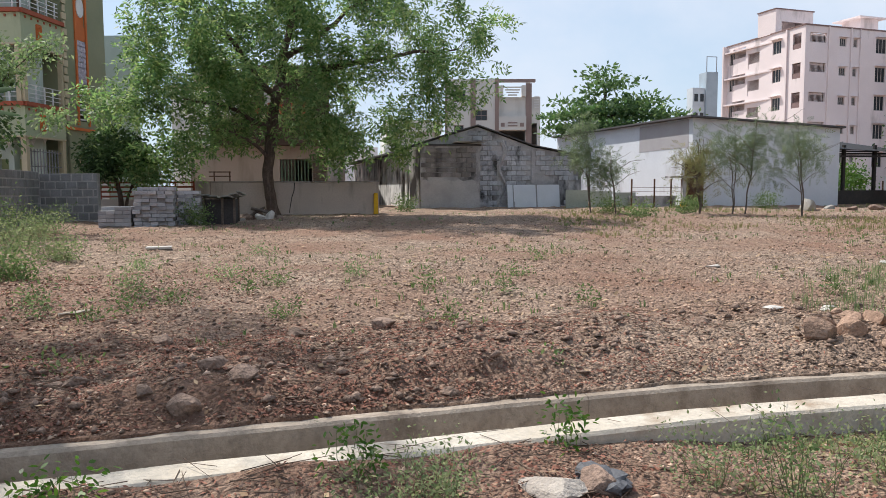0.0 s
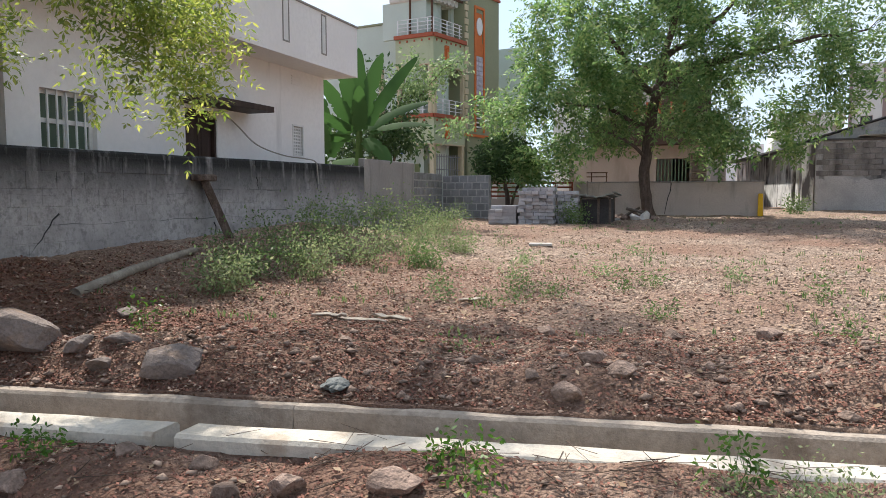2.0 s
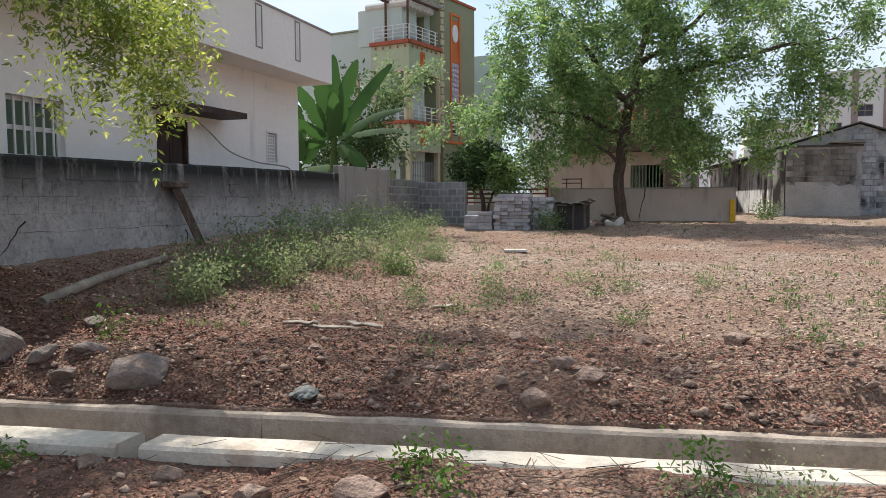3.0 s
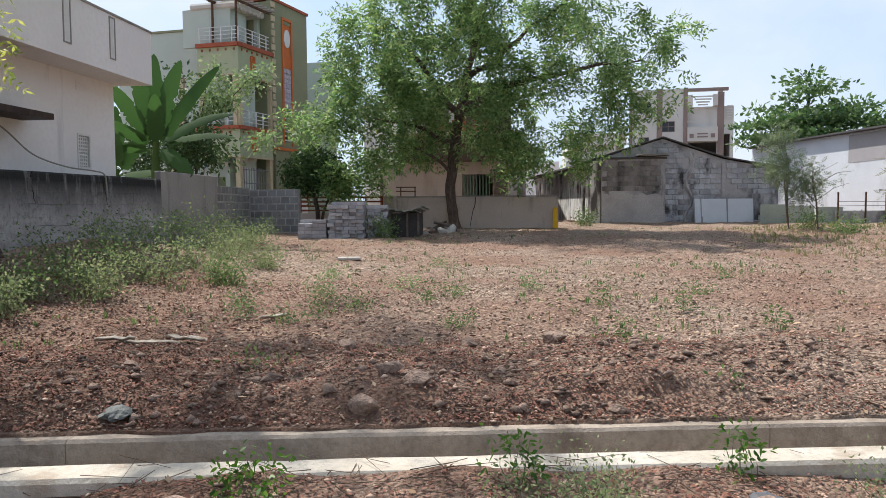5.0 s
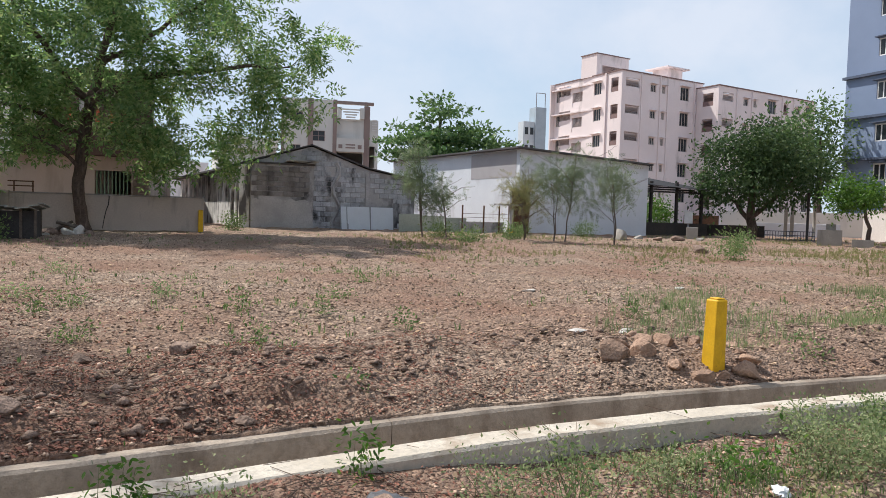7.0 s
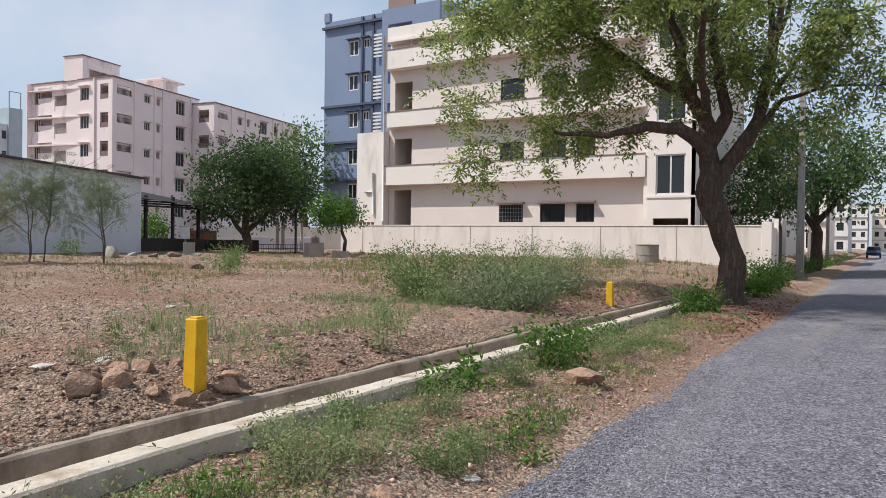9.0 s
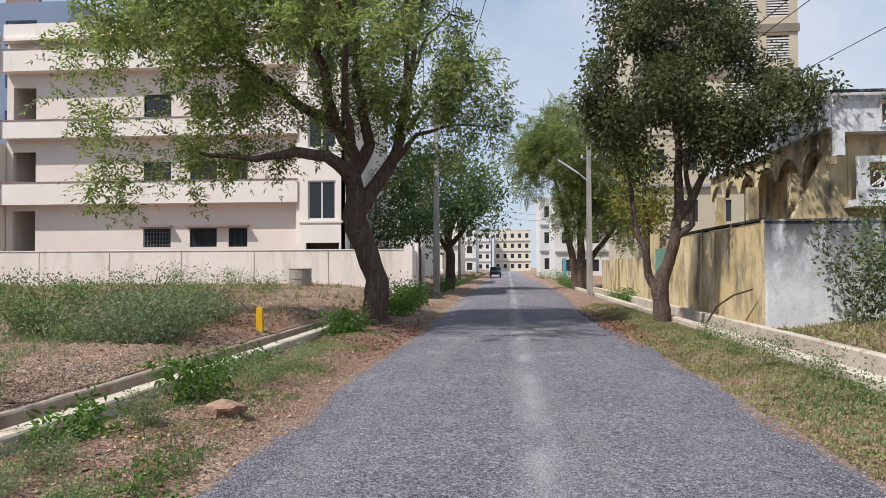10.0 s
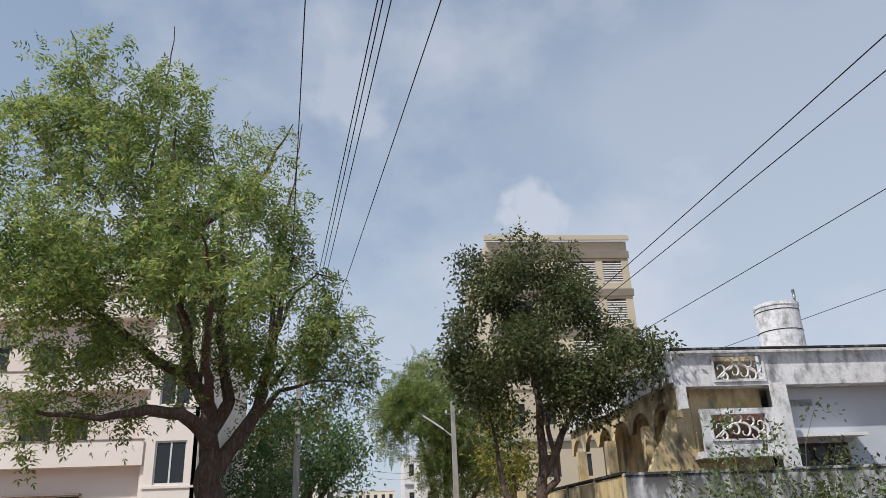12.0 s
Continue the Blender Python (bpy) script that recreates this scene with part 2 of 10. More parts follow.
MAT["tan_render"] = surf("tan_cement_wall", (0.53, 0.445, 0.39), (0.45, 0.38, 0.335), 0.8, fine=20.0, fine_amt=0.08, bump=0.005, stain=(0.22, 0.20, 0.17), stain_scale=2.0, stain_rng=(0.52, 0.75), stain_stretch=(1, 1, 0.2))
MAT["block"] = surf("grey_concrete_block", (0.46, 0.45, 0.47), (0.37, 0.36, 0.375), 4.0, fine=60.0, fine_amt=0.15, bump=0.006, bscale=80, per_object=0.22, per_island=0.22)
MAT["drain_cement"] = surf("soil_stained_cement", (0.42, 0.345, 0.275), (0.33, 0.27, 0.215), 2.2, fine=25.0, fine_amt=0.14, bump=0.005, stain=(0.19, 0.145, 0.11), stain_scale=3.5, stain_rng=(0.5, 0.7), stain_stretch=(1, 1, 0.6), speck=(12.0, 0.4))
MAT["wall_block"] = surf("dark_grey_concrete_block", (0.25, 0.25, 0.255), (0.19, 0.19, 0.195), 4.0, fine=60.0, fine_amt=0.15, bump=0.006, bscale=80, per_object=0.2)
MAT["red_rock"] = surf("reddish_tan_rock", (0.45, 0.295, 0.21), (0.34, 0.215, 0.15), 5.0, fine=40.0, fine_amt=0.2, speck=(14.0, 0.4), bump=0.02, bscale=25.0, per_object=0.2)
MAT["pale_mortar"] = surf("pale_mortar", (0.43, 0.415, 0.40), (0.33, 0.32, 0.31), 5.0, bump=0.006)
MAT["pale_stone"] = surf("pale_split_stone", (0.50, 0.44, 0.38), (0.40, 0.34, 0.29), 6.0, fine=40.0, fine_amt=0.15, bump=0.012, bscale=30.0)
MAT["mortar"] = surf("dark_mortar", (0.17, 0.165, 0.16), None, 5.0, bump=0.006)
MAT["lilac_white"] = surf("off_white_wall_paint", (0.81, 0.785, 0.775), (0.76, 0.73, 0.72), 0.6, fine=12.0, fine_amt=0.04, rough=0.8, bump=0.002, stain=(0.42, 0.40, 0.40), stain_scale=1.6, stain_rng=(0.6, 0.8), stain_stretch=(1, 1, 0.15))
MAT["dark_wood"] = surf("dark_brown_wood", (0.055, 0.032, 0.026), (0.035, 0.02, 0.016), 3.0, fine=40, stain=(0.08, 0.05, 0.04), stain_stretch=(6, 6, 0.5), rough=0.6, bump=0.002)
MAT["glass"] = glass_mat("dark_window_glass", (0.03, 0.035, 0.04))
MAT["green_glass"] = glass_mat("greenish_window_glass", (0.10, 0.14, 0.10), 0.15)
MAT["white_paint"] = surf("white_gloss_paint", (0.72, 0.71, 0.70), (0.62, 0.61, 0.60), 3.0, fine_amt=0.05, rough=0.5, bump=0.001)
# dark tone paints in the unlit interior behind open windows and slots
MAT["dark_in"] = surf("interior_shade_plaster", (0.16, 0.15, 0.14), None, 2.0, fine_amt=0.05)
MAT["yellow"] = surf("yellow_post_paint", (0.72, 0.42, 0.015), (0.60, 0.33, 0.01), 6.0, fine=50.0, fine_amt=0.08, rough=0.6, bump=0.002, stain=(0.30, 0.18, 0.06), stain_scale=9.0, stain_rng=(0.6, 0.75))
MAT["bark"] = surf("dark_furrowed_bark", (0.125, 0.088, 0.07), (0.08, 0.056, 0.046), 6.0, fine=25.0, fine_amt=0.2, rough=0.95, bump=0.03, bscale=14.0, stain=(0.18, 0.135, 0.11), stain_scale=5.0, stain_stretch=(3, 3, 0.5), stain_rng=(0.5, 0.7))
MAT["pale_bark"] = surf("grey_brown_bark", (0.17, 0.135, 0.11), (0.11, 0.085, 0.07), 6.0, fine=25.0, fine_amt=0.2, rough=0.95, bump=0.02, bscale=16.0)
MAT["rock"] = surf("grey_brown_rock", (0.31, 0.215, 0.165), (0.21, 0.142, 0.108), 5.0, fine=40.0, fine_amt=0.25, speck=(14.0, 0.5), bump=0.02, bscale=25.0, per_object=0.25, per_island=0.25)
MAT["neem_leaf"] = leaf_mat("neem_leaves", [(0.09, 0.16, 0.06), (0.15, 0.24, 0.092), (0.215, 0.305, 0.12), (0.33, 0.375, 0.165)], trans=0.5)
MAT["neem_road"] = leaf_mat("sunlit_neem_leaves", [(0.09, 0.14, 0.05), (0.15, 0.205, 0.066), (0.215, 0.26, 0.085), (0.315, 0.31, 0.115)], trans=0.5)
MAT["neem_young"] = leaf_mat("young_neem_leaves", [(0.12, 0.17, 0.045), (0.20, 0.255, 0.062), (0.29, 0.325, 0.085), (0.41, 0.41, 0.13)], trans=0.5)
MAT["dark_leaf"] = leaf_mat("dark_glossy_leaves", [(0.032, 0.062, 0.024), (0.052, 0.092, 0.034), (0.075, 0.12, 0.046), (0.105, 0.145, 0.06)], 0.55, 0.3)
MAT["olive_leaf"] = leaf_mat("olive_green_leaves", [(0.05, 0.065, 0.03), (0.075, 0.095, 0.04), (0.11, 0.13, 0.052), (0.16, 0.155, 0.07)], 0.6, 0.36)
MAT["almond_leaf"] = leaf_mat("almond_tree_leaves", [(0.06, 0.115, 0.045), (0.095, 0.165, 0.062), (0.135, 0.205, 0.078), (0.18, 0.245, 0.10)], 0.5, 0.35)
MAT["yellow_leaf"] = leaf_mat("yellowing_leaves", [(0.07, 0.10, 0.03), (0.15, 0.17, 0.04), (0.27, 0.24, 0.05), (0.36, 0.27, 0.06)], 0.5, 0.4)
MAT["bright_leaf"] = leaf_mat("bright_green_leaves", [(0.05, 0.11, 0.02), (0.075, 0.16, 0.03), (0.11, 0.20, 0.04), (0.14, 0.22, 0.05)], 0.45, 0.35)
MAT["banana"] = leaf_mat("banana_leaf", [(0.032, 0.07, 0.024), (0.048, 0.098, 0.03), (0.07, 0.125, 0.04), (0.10, 0.16, 0.052)], 0.85, 0.3)
MAT["weed"] = leaf_mat("weed_leaves", [(0.085, 0.145, 0.05), (0.125, 0.195, 0.07), (0.175, 0.235, 0.095), (0.24, 0.275, 0.13)], 0.6, 0.35)
MAT["dusty_weed"] = leaf_mat("dusty_grey_green_weeds", [(0.14, 0.19, 0.09), (0.20, 0.255, 0.12), (0.27, 0.31, 0.155), (0.34, 0.35, 0.20)], 0.7, 0.35)
MAT["weed_light"] = leaf_mat("pale_weed_leaves", [(0.13, 0.20, 0.085), (0.18, 0.26, 0.11), (0.24, 0.31, 0.15), (0.32, 0.36, 0.20)], 0.6, 0.4)
MAT["sapling_leaf"] = leaf_mat("dusty_sapling_leaves", [(0.11, 0.15, 0.085), (0.15, 0.195, 0.11), (0.20, 0.245, 0.14), (0.26, 0.29, 0.18)], trans=0.35)
MAT["green_stem"] = surf("green_weed_stems", (0.16, 0.17, 0.08), (0.13, 0.12, 0.07), 8.0, fine_amt=0.05, bump=0)
MAT["dry_grass"] = leaf_mat("dry_grass", [(0.20, 0.20, 0.085), (0.27, 0.24, 0.11), (0.18, 0.21, 0.075), (0.36, 0.31, 0.17)], 0.7, 0.25)
MAT["dead_leaf"] = surf("fallen_dry_leaves", (0.20, 0.085, 0.058), (0.275, 0.125, 0.083), 3.0, fine_amt=0.1, per_island=0.5, bump=0)
MAT["steel"] = surf("dull_steel", (0.30, 0.30, 0.31), None, 4.0, rough=0.5, metallic=0.6, bump=0.001)
MAT["rust"] = surf("rusty_steel", (0.10, 0.055, 0.035), (0.16, 0.08, 0.045), 4.0, rough=0.8, bump=0.003)
MAT["black"] = surf("black_cable", (0.018, 0.018, 0.02), None, 4.0, rough=0.6, bump=0)

# ---- building helpers ----


def smooth(a):
    a = min(1.0, max(0.0, a))
    return a * a * (3 - 2 * a)


def thing(name, label, category, x, y, z, turn=0.0, group=""):
    """An empty at the base of a thing; its parts hang under it."""
    ob = new(name)
    ob.empty_display_size = 0.2
    ob.matrix_world = pose(x, y, z, 0, 0, turn)
    return tagged(ob, label, category, group)


def place_of(ob):
    m = ob.matrix_basis.copy()
    while ob.parent:
        ob = ob.parent
        m = ob.matrix_basis @ m
    return m


APART = {"wall": "wall", "balustrade": "baluster"}


def part(name, bm, material, parent=None, label="", local=False, shade=False):
    """Links a bmesh as one mesh object, under parent if given. Its vertices are in the world's metres, or in the parent's if local.
    Walls and balusters that were drawn together become one object each."""
    if name in APART:
        left, made = set(bm.verts), None
        while left:
            island, todo = set(), [left.pop()]
            while todo:
                v = todo.pop()
                island.add(v)
                todo += [o for e in v.link_edges for o in (e.other_vert(v),) if o in left and not left.discard(o)]
            if not left and made is None:
                break
            one = bm.copy()
            one.verts.ensure_lookup_table()
            bm.verts.index_update()
            keep = {v.index for v in island}
            bmesh.ops.delete(one, geom=[v for v in one.verts if v.index not in keep], context="VERTS")
            ob = linked(APART[name], one, material, parent, label, local, shade)
            made = made or ob
        if made is not None:
            bm.free()
            return made
    return linked(name, bm, material, parent, label, local, shade)


def linked(name, bm, material, parent, label, local, shade):
    me = bpy.data.meshes.new(name)
    if parent is not None and not local:
        bm.transform(place_of(parent).inverted())
    bm.normal_update()
    bm.to_mesh(me)
    bm.free()
    for mat in material if isinstance(material, (list, tuple)) else [material]:
        me.materials.append(mat)
    if shade:
        me.shade_smooth()
    ob = new(name, me)
    if parent is not None:
        ob.parent = parent
    if label:
        ob["label"] = label
    return ob


def mesh_np(name, verts, faces, material, parent=None, label=""):
    """A mesh object from arrays of vertices and of four-cornered faces, in the parent's metres."""
    me = bpy.data.meshes.new(name)
    verts, faces = np.asarray(verts, dtype=np.float32), np.asarray(faces, dtype=np.int32)
    k = faces.shape[1]
    me.vertices.add(len(verts))
    me.vertices.foreach_set("co", verts.ravel())
    me.loops.add(faces.size)
    me.loops.foreach_set("vertex_index", faces.ravel())
    me.polygons.add(len(faces))
    me.polygons.foreach_set("loop_start", np.arange(len(faces), dtype=np.int32) * k)
    me.update(calc_edges=True)
    me.validate()
    me.materials.append(material)
    ob = new(name, me)
    if parent is not None:
        ob.parent = parent
    if label:
        ob["label"] = label
    return ob


def box(bm, x0, y0, z0, x1, y1, z1, bevel=0.0, m=None):
    vs = bmesh.ops.create_cube(bm, size=1.0, matrix=Matrix.Translation(((x0 + x1) / 2, (y0 + y1) / 2, (z0 + z1) / 2)) @ Matrix.Diagonal((abs(x1 - x0), abs(y1 - y0), abs(z1 - z0), 1)))["verts"]
    if bevel:
        es = {e for v in vs for e in v.link_edges}
        vs = [v for f in bmesh.ops.bevel(bm, geom=list(es), offset=bevel, segments=1, affect="EDGES")["faces"] for v in f.verts] + [v for v in vs if v.is_valid]
    if m is not None:
        bmesh.ops.transform(bm, matrix=m, verts=list({v for v in vs if v.is_valid}))
    return vs


def boxed(name, dims, material, parent=None, label="", bevel=0.0, local=False):
    bm = bmesh.new()
    box(bm, *dims, bevel)
    return part(name, bm, material, parent, label, local)


def tube(bm, pts, radii, sides=8, caps=True):
    """A round bar along points, with a radius for each point."""
    rings, n = [], len(pts)
    pts = [Vector(p) for p in pts]
    ref = Vector((0.31, 0.17, 0.93))
    for i, p in enumerate(pts):
        d = (pts[min(i + 1, n - 1)] - pts[max(i - 1, 0)])
        if d.length < 1e-6:
            d = Vector((0, 0, 1))
        d.normalize()
        if abs(d.dot(ref)) > 0.97:
            ref = Vector((1, 0, 0))
        a = d.cross(ref).normalized()
        b = d.cross(a)
        r = float(radii[i] if isinstance(radii, (list, tuple)) else radii)
        rings.append([bm.verts.new(p + r * (math.cos(2 * math.pi * k / sides) * a + math.sin(2 * math.pi * k / sides) * b)) for k in range(sides)])
    for q, s in zip(rings, rings[1:]):
        for k in range(sides):
            bm.faces.new((q[k], q[(k + 1) % sides], s[(k + 1) % sides], s[k]))
    if caps:
        bm.faces.new(rings[0])
        bm.faces.new(rings[-1][::-1])


def turned(bm, profile, sides=24, m=None):
    """A solid of revolution about z from a profile of (radius, height)."""
    rings = []
    for r, z in profile:
        rings.append([bm.verts.new((r * math.cos(2 * math.pi * k / sides), r * math.sin(2 * math.pi * k / sides), z)) for k in range(sides)])
    for q, s in zip(rings, rings[1:]):
        for k in range(sides):
            bm.faces.new((q[k], q[(k + 1) % sides], s[(k + 1) % sides], s[k]))
    bm.faces.new(rings[0][::-1])
    bm.faces.new(rings[-1])
    if m is not None:
        bmesh.ops.transform(bm, matrix=m, verts=[v for r in rings for v in r])


def frame_of(ox, oy, oz, ang):
    """The matrix of a facade: local x runs along it, local y points into the building, z is up."""
    return pose(ox, oy, oz, 0, 0, ang)


def pierced(bm, m, length, height, thick, holes, slope=0.0):
    """A wall slab with rectangular holes (u, z, width, height) that go through it. slope: how much the top rises over its length."""
    us = sorted({0.0, length, *[h[0] for h in holes], *[h[0] + h[2] for h in holes]})
    zs = sorted({0.0, height, *[h[1] for h in holes], *[h[1] + h[3] for h in holes]})
    us, zs = [u for u in us if 0 <= u <= length], [z for z in zs if 0 <= z <= height]

    def open_at(u, z):
        return any(h[0] - 1e-6 < u < h[0] + h[2] + 1e-6 and h[1] - 1e-6 < z < h[1] + h[3] + 1e-6 for h in holes)

    vert = {}

    def v(u, y, z):
        k = (round(u, 4), round(y, 4), round(z, 4))
        if k not in vert:
            zz = z + (slope * u / length if z >= height - 1e-6 else 0)
            vert[k] = bm.verts.new(m @ Vector((u, y, zz)))
        return vert[k]

    cells = {(i, j): not open_at((us[i] + us[i + 1]) / 2, (zs[j] + zs[j + 1]) / 2) for i in range(len(us) - 1) for j in range(len(zs) - 1)}
    for (i, j), solid in cells.items():
        if not solid:
            continue
        u0, u1, z0, z1 = us[i], us[i + 1], zs[j], zs[j + 1]
        bm.faces.new((v(u0, 0, z0), v(u1, 0, z0), v(u1, 0, z1), v(u0, 0, z1)))
        bm.faces.new((v(u0, thick, z1), v(u1, thick, z1), v(u1, thick, z0), v(u0, thick, z0)))
        for di, dj, a, b in ((-1, 0, (u0, z1), (u0, z0)), (1, 0, (u1, z0), (u1, z1)), (0, -1, (u0, z0), (u1, z0)), (0, 1, (u1, z1), (u0, z1))):
            if not cells.get((i + di, j + dj), False):
                bm.faces.new((v(a[0], thick, a[1]), v(b[0], thick, b[1]), v(b[0], 0, b[1]), v(a[0], 0, a[1])))


def window(parent, m, u, z, w, h, thick, frame_mat, pane_mat, bars=2, rails=0, fr=0.05, inset=0.08, shade=0.0, shade_mat=None, grille=0):
    """A framed window in a hole: frame with its bars, panes, and where asked for a shade over it and a grille."""
    cw, ch = (w - fr * (bars + 1)) / bars, (h - fr * (rails + 2)) / (rails + 1)
    cells = [(fr + (cw + fr) * i, fr + (ch + fr) * j, cw, ch) for i in range(bars) for j in range(rails + 1)]
    bm = bmesh.new()
    pierced(bm, m @ pose(u, inset, z), w, h, 0.05, cells)
    win = part("window", bm, frame_mat, parent)
    for k in range(1, grille + 1):
        bm = bmesh.new()
        box(bm, u + w * k / (grille + 1) - 0.012, inset - 0.04, z, u + w * k / (grille + 1) + 0.012, inset - 0.02, z + h)
        bm.transform(m)
        part("grille_bar", bm, frame_mat, win)
    for a, b, c, d in cells:
        bm = bmesh.new()
        box(bm, u + a, inset + 0.02, z + b, u + a + c, inset + 0.03, z + b + d)
        bm.transform(m)
        part("pane", bm, pane_mat, win)
    if shade:
        bm = bmesh.new()
        box(bm, u - 0.12, -shade, z + h + 0.06, u + w + 0.12, 0.0, z + h + 0.13)
        bm.transform(m)
        part("window_shade", bm, shade_mat or frame_mat, win)
    return win


def facade(parent, mat, ox, oy, oz, ang, length, height, holes, thick=0.2, frame_mat=None, pane_mat=None, name="wall", label="", slope=0.0, **kw):
    """One wall of a building with its windows. holes: (u, z, width, height, kind); kind 'w' has a window, 'o' is open."""
    m = frame_of(ox, oy, oz, ang)
    bm = bmesh.new()
    pierced(bm, m, length, height, thick, holes, slope)
    wall = part(name, bm, mat, parent, label)
    for u, z, w, h, kind in holes:
        if kind == "w":
            window(parent, m, u, z, w, h, thick, frame_mat or MAT["white_paint"], pane_mat or MAT["glass"], **kw)
    return m


def strip(parent, name, mat, m, u0, u1, z0, z1, out, back=0.0, label=""):
    """A band that stands out from a facade: a slab edge, a sill, a pipe board."""
    bm = bmesh.new()
    box(bm, u0, -out, z0, u1, back, z1)
    bm.transform(m)
    return part(name, bm, mat, parent, label)


def drain_y(x):
    """The front edge of the roadside drain's far wall."""
    a = (3.2 - x) / 0.5
    return 4.66 - 0.155 * 0.5 * (math.log1p(math.exp(a)) if a < 30 else a)


def ground_z(x, y):
    """The lie of the land: the road, the verges, the drain's bed and the plot that rises from it."""
    d = y - drain_y(x)
    near = smooth((x + 1.9) / 0.4) * (1 - smooth((x - 1.0) / 1.0))
    lip = -0.62 + near * (0.13 * max(0.0, noise.noise((x * 1.4, 2.2, 0.6))) + 0.03 * noise.noise((x * 7.0, 4.2, 0.6)))
    if lip < d < 0.085 + 0.05 * noise.noise((x * 2.1, 7.7, 0.6)) + 0.02 * noise.noise((x * 9.0, 3.7, 0.6)):
        return -0.35
    if d <= lip:
        if y < -5.35:
            return 0.12 + 0.35 * smooth((-5.6 - y) / 3)
        if y < -4.35:
            return -0.3
        if -2.95 < y < 2.15:
            return -0.06
        edge = smooth((abs(y - (-0.4)) - 2.55) / 0.7)
        return -0.06 + 0.13 * edge - 0.08 * smooth((x - 1.8) / 1.2) * smooth((d + 1.25) / 0.4) + near * smooth((d + 1.3) / 0.6) * (0.075 + 0.05 * noise.noise((x * 1.4, 2.2, 0.6)))
    s = max(0.0, y - 5.0)
    z = 0.165 + 0.045 * smooth((d - 0.05) / 0.5) + 0.027 * min(s, 24.0)
    z += 0.5 * smooth((x - 16) / 18) * (1 - smooth((y - 5) / 22)) * smooth((d - 0.1) / 3)
    z += (0.42 * smooth((-5.0 - x) / 1.7) + 0.18 * smooth((-3.6 - x) / 1.5)) * smooth((d - 0.4) / 1.2) * (1 - smooth((y - 11) / 6))
    return z


def land(x, y):
    """The ground's height with its lumps and the low bank behind the drain."""
    z, d = ground_z(x, y), y - drain_y(max(-12.0, min(x, 60.0)))
    if not (-30 < x < 60 and -30 < y < 60):
        return z
    if d > 0.15:
        rough = smooth((d - 0.15) / 0.5)
        lump = 0.055 * noise.noise((x * 0.9, y * 0.9, 1.7)) + 0.04 * noise.noise((x * 2.3, y * 2.3, 5.1)) + 0.026 * noise.noise((x * 5.5, y * 5.5, 9.3)) + 0.018 * noise.noise((x * 11.0, y * 11.0, 2.3))
        bank = smooth((d - 0.1) / 0.5) * (1 - smooth((d - 1.2) / 1.6))
        return z + rough * lump * (1.0 + 0.9 * bank) + 0.10 * bank
    if not -2.9 < y < 2.0 and d < -0.66 and y > -4.2:
        return z + 0.05 * noise.noise((x * 1.6, y * 1.6, 3.3)) + 0.03 * noise.noise((x * 5, y * 5, 1.1)) + 0.015 * noise.noise((x * 11, y * 11, 4.4))
    return z

# ---- ground, road, drains ----


def steps(spans):
    out = []
    for a, b, n in spans:
        out += [a + (b - a) * k / n for k in range(n)]
    return out + [spans[-1][1]]


def build_ground():
    xs = steps([(-900, -120, 8), (-120, -30, 12), (-30, -9, 21), (-9, 16, 210), (16, 45, 70), (45, 120, 20), (120, 900, 10)])
    ds = steps([(-700, -60, 8), (-60, -12, 12), (-12, -0.9, 70)]) + [-0.8, -0.7, -0.64, -0.61, -0.58, -0.55, -0.52, -0.49, -0.46, 0.02, 0.045, 0.07, 0.095, 0.125, 0.16] + steps([(0.2, 8, 110), (8, 28, 100), (28, 60, 16), (60, 140, 10), (140, 900, 8)])
    verts = []
    for d in ds:
        for x in xs:
            y = d + drain_y(max(-12.0, min(x, 60.0)))
            verts.append((x, y, land(x, y)))
    n, faces = len(xs), []
    for j in range(len(ds) - 1):
        for i in range(n - 1):
            a = j * n + i
            faces.append((a, a + 1, a + n + 1, a + n))
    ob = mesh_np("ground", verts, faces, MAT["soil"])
    ob.data.shade_smooth()
    tagged(ob, "reddish gravelly bare soil of an empty plot", "ground", kind="structure")
    return ob


build_ground()


def build_road():
    bm = bmesh.new()
    xs = steps([(-60, -8, 26), (-8, 30, 190), (30, 260, 60)])
    rows = []
    for x in xs:
        wob = 0.16 * noise.noise((x * 0.5, 0.3, 0)) + 0.09 * noise.noise((x * 1.9, 0.3, 0)) + 0.05 * noise.noise((x * 5.1, 2.3, 0))
        wob2 = 0.18 * noise.noise((x * 0.5, 7.3, 0)) + 0.09 * noise.noise((x * 1.9, 5.3, 0)) + 0.05 * noise.noise((x * 5.1, 8.3, 0))
        wide = 0.6 * smooth((x - 28) / 20)
        y0, y1 = -2.75 - wide + wob2, 2.0 + wide * 0.6 + wob
        row = []
        for k in range(13):
            f = k / 12
            crown = 0.035 * (1 - (2 * f - 1) ** 2)
            row.append(bm.verts.new((x, y0 + (y1 - y0) * f, (-0.05 if k in (0, 12) else 0.0) + crown)))
        rows.append(row)
    for a, b in zip(rows, rows[1:]):
        for k in range(12):
            bm.faces.new((a[k], b[k], b[k + 1], a[k + 1]))
    ob = part("road", bm, MAT["gravel_road"], None, shade=True)
    tagged(ob, "grey stone-chip road with a paler worn centre line", "road", kind="structure")


build_road()


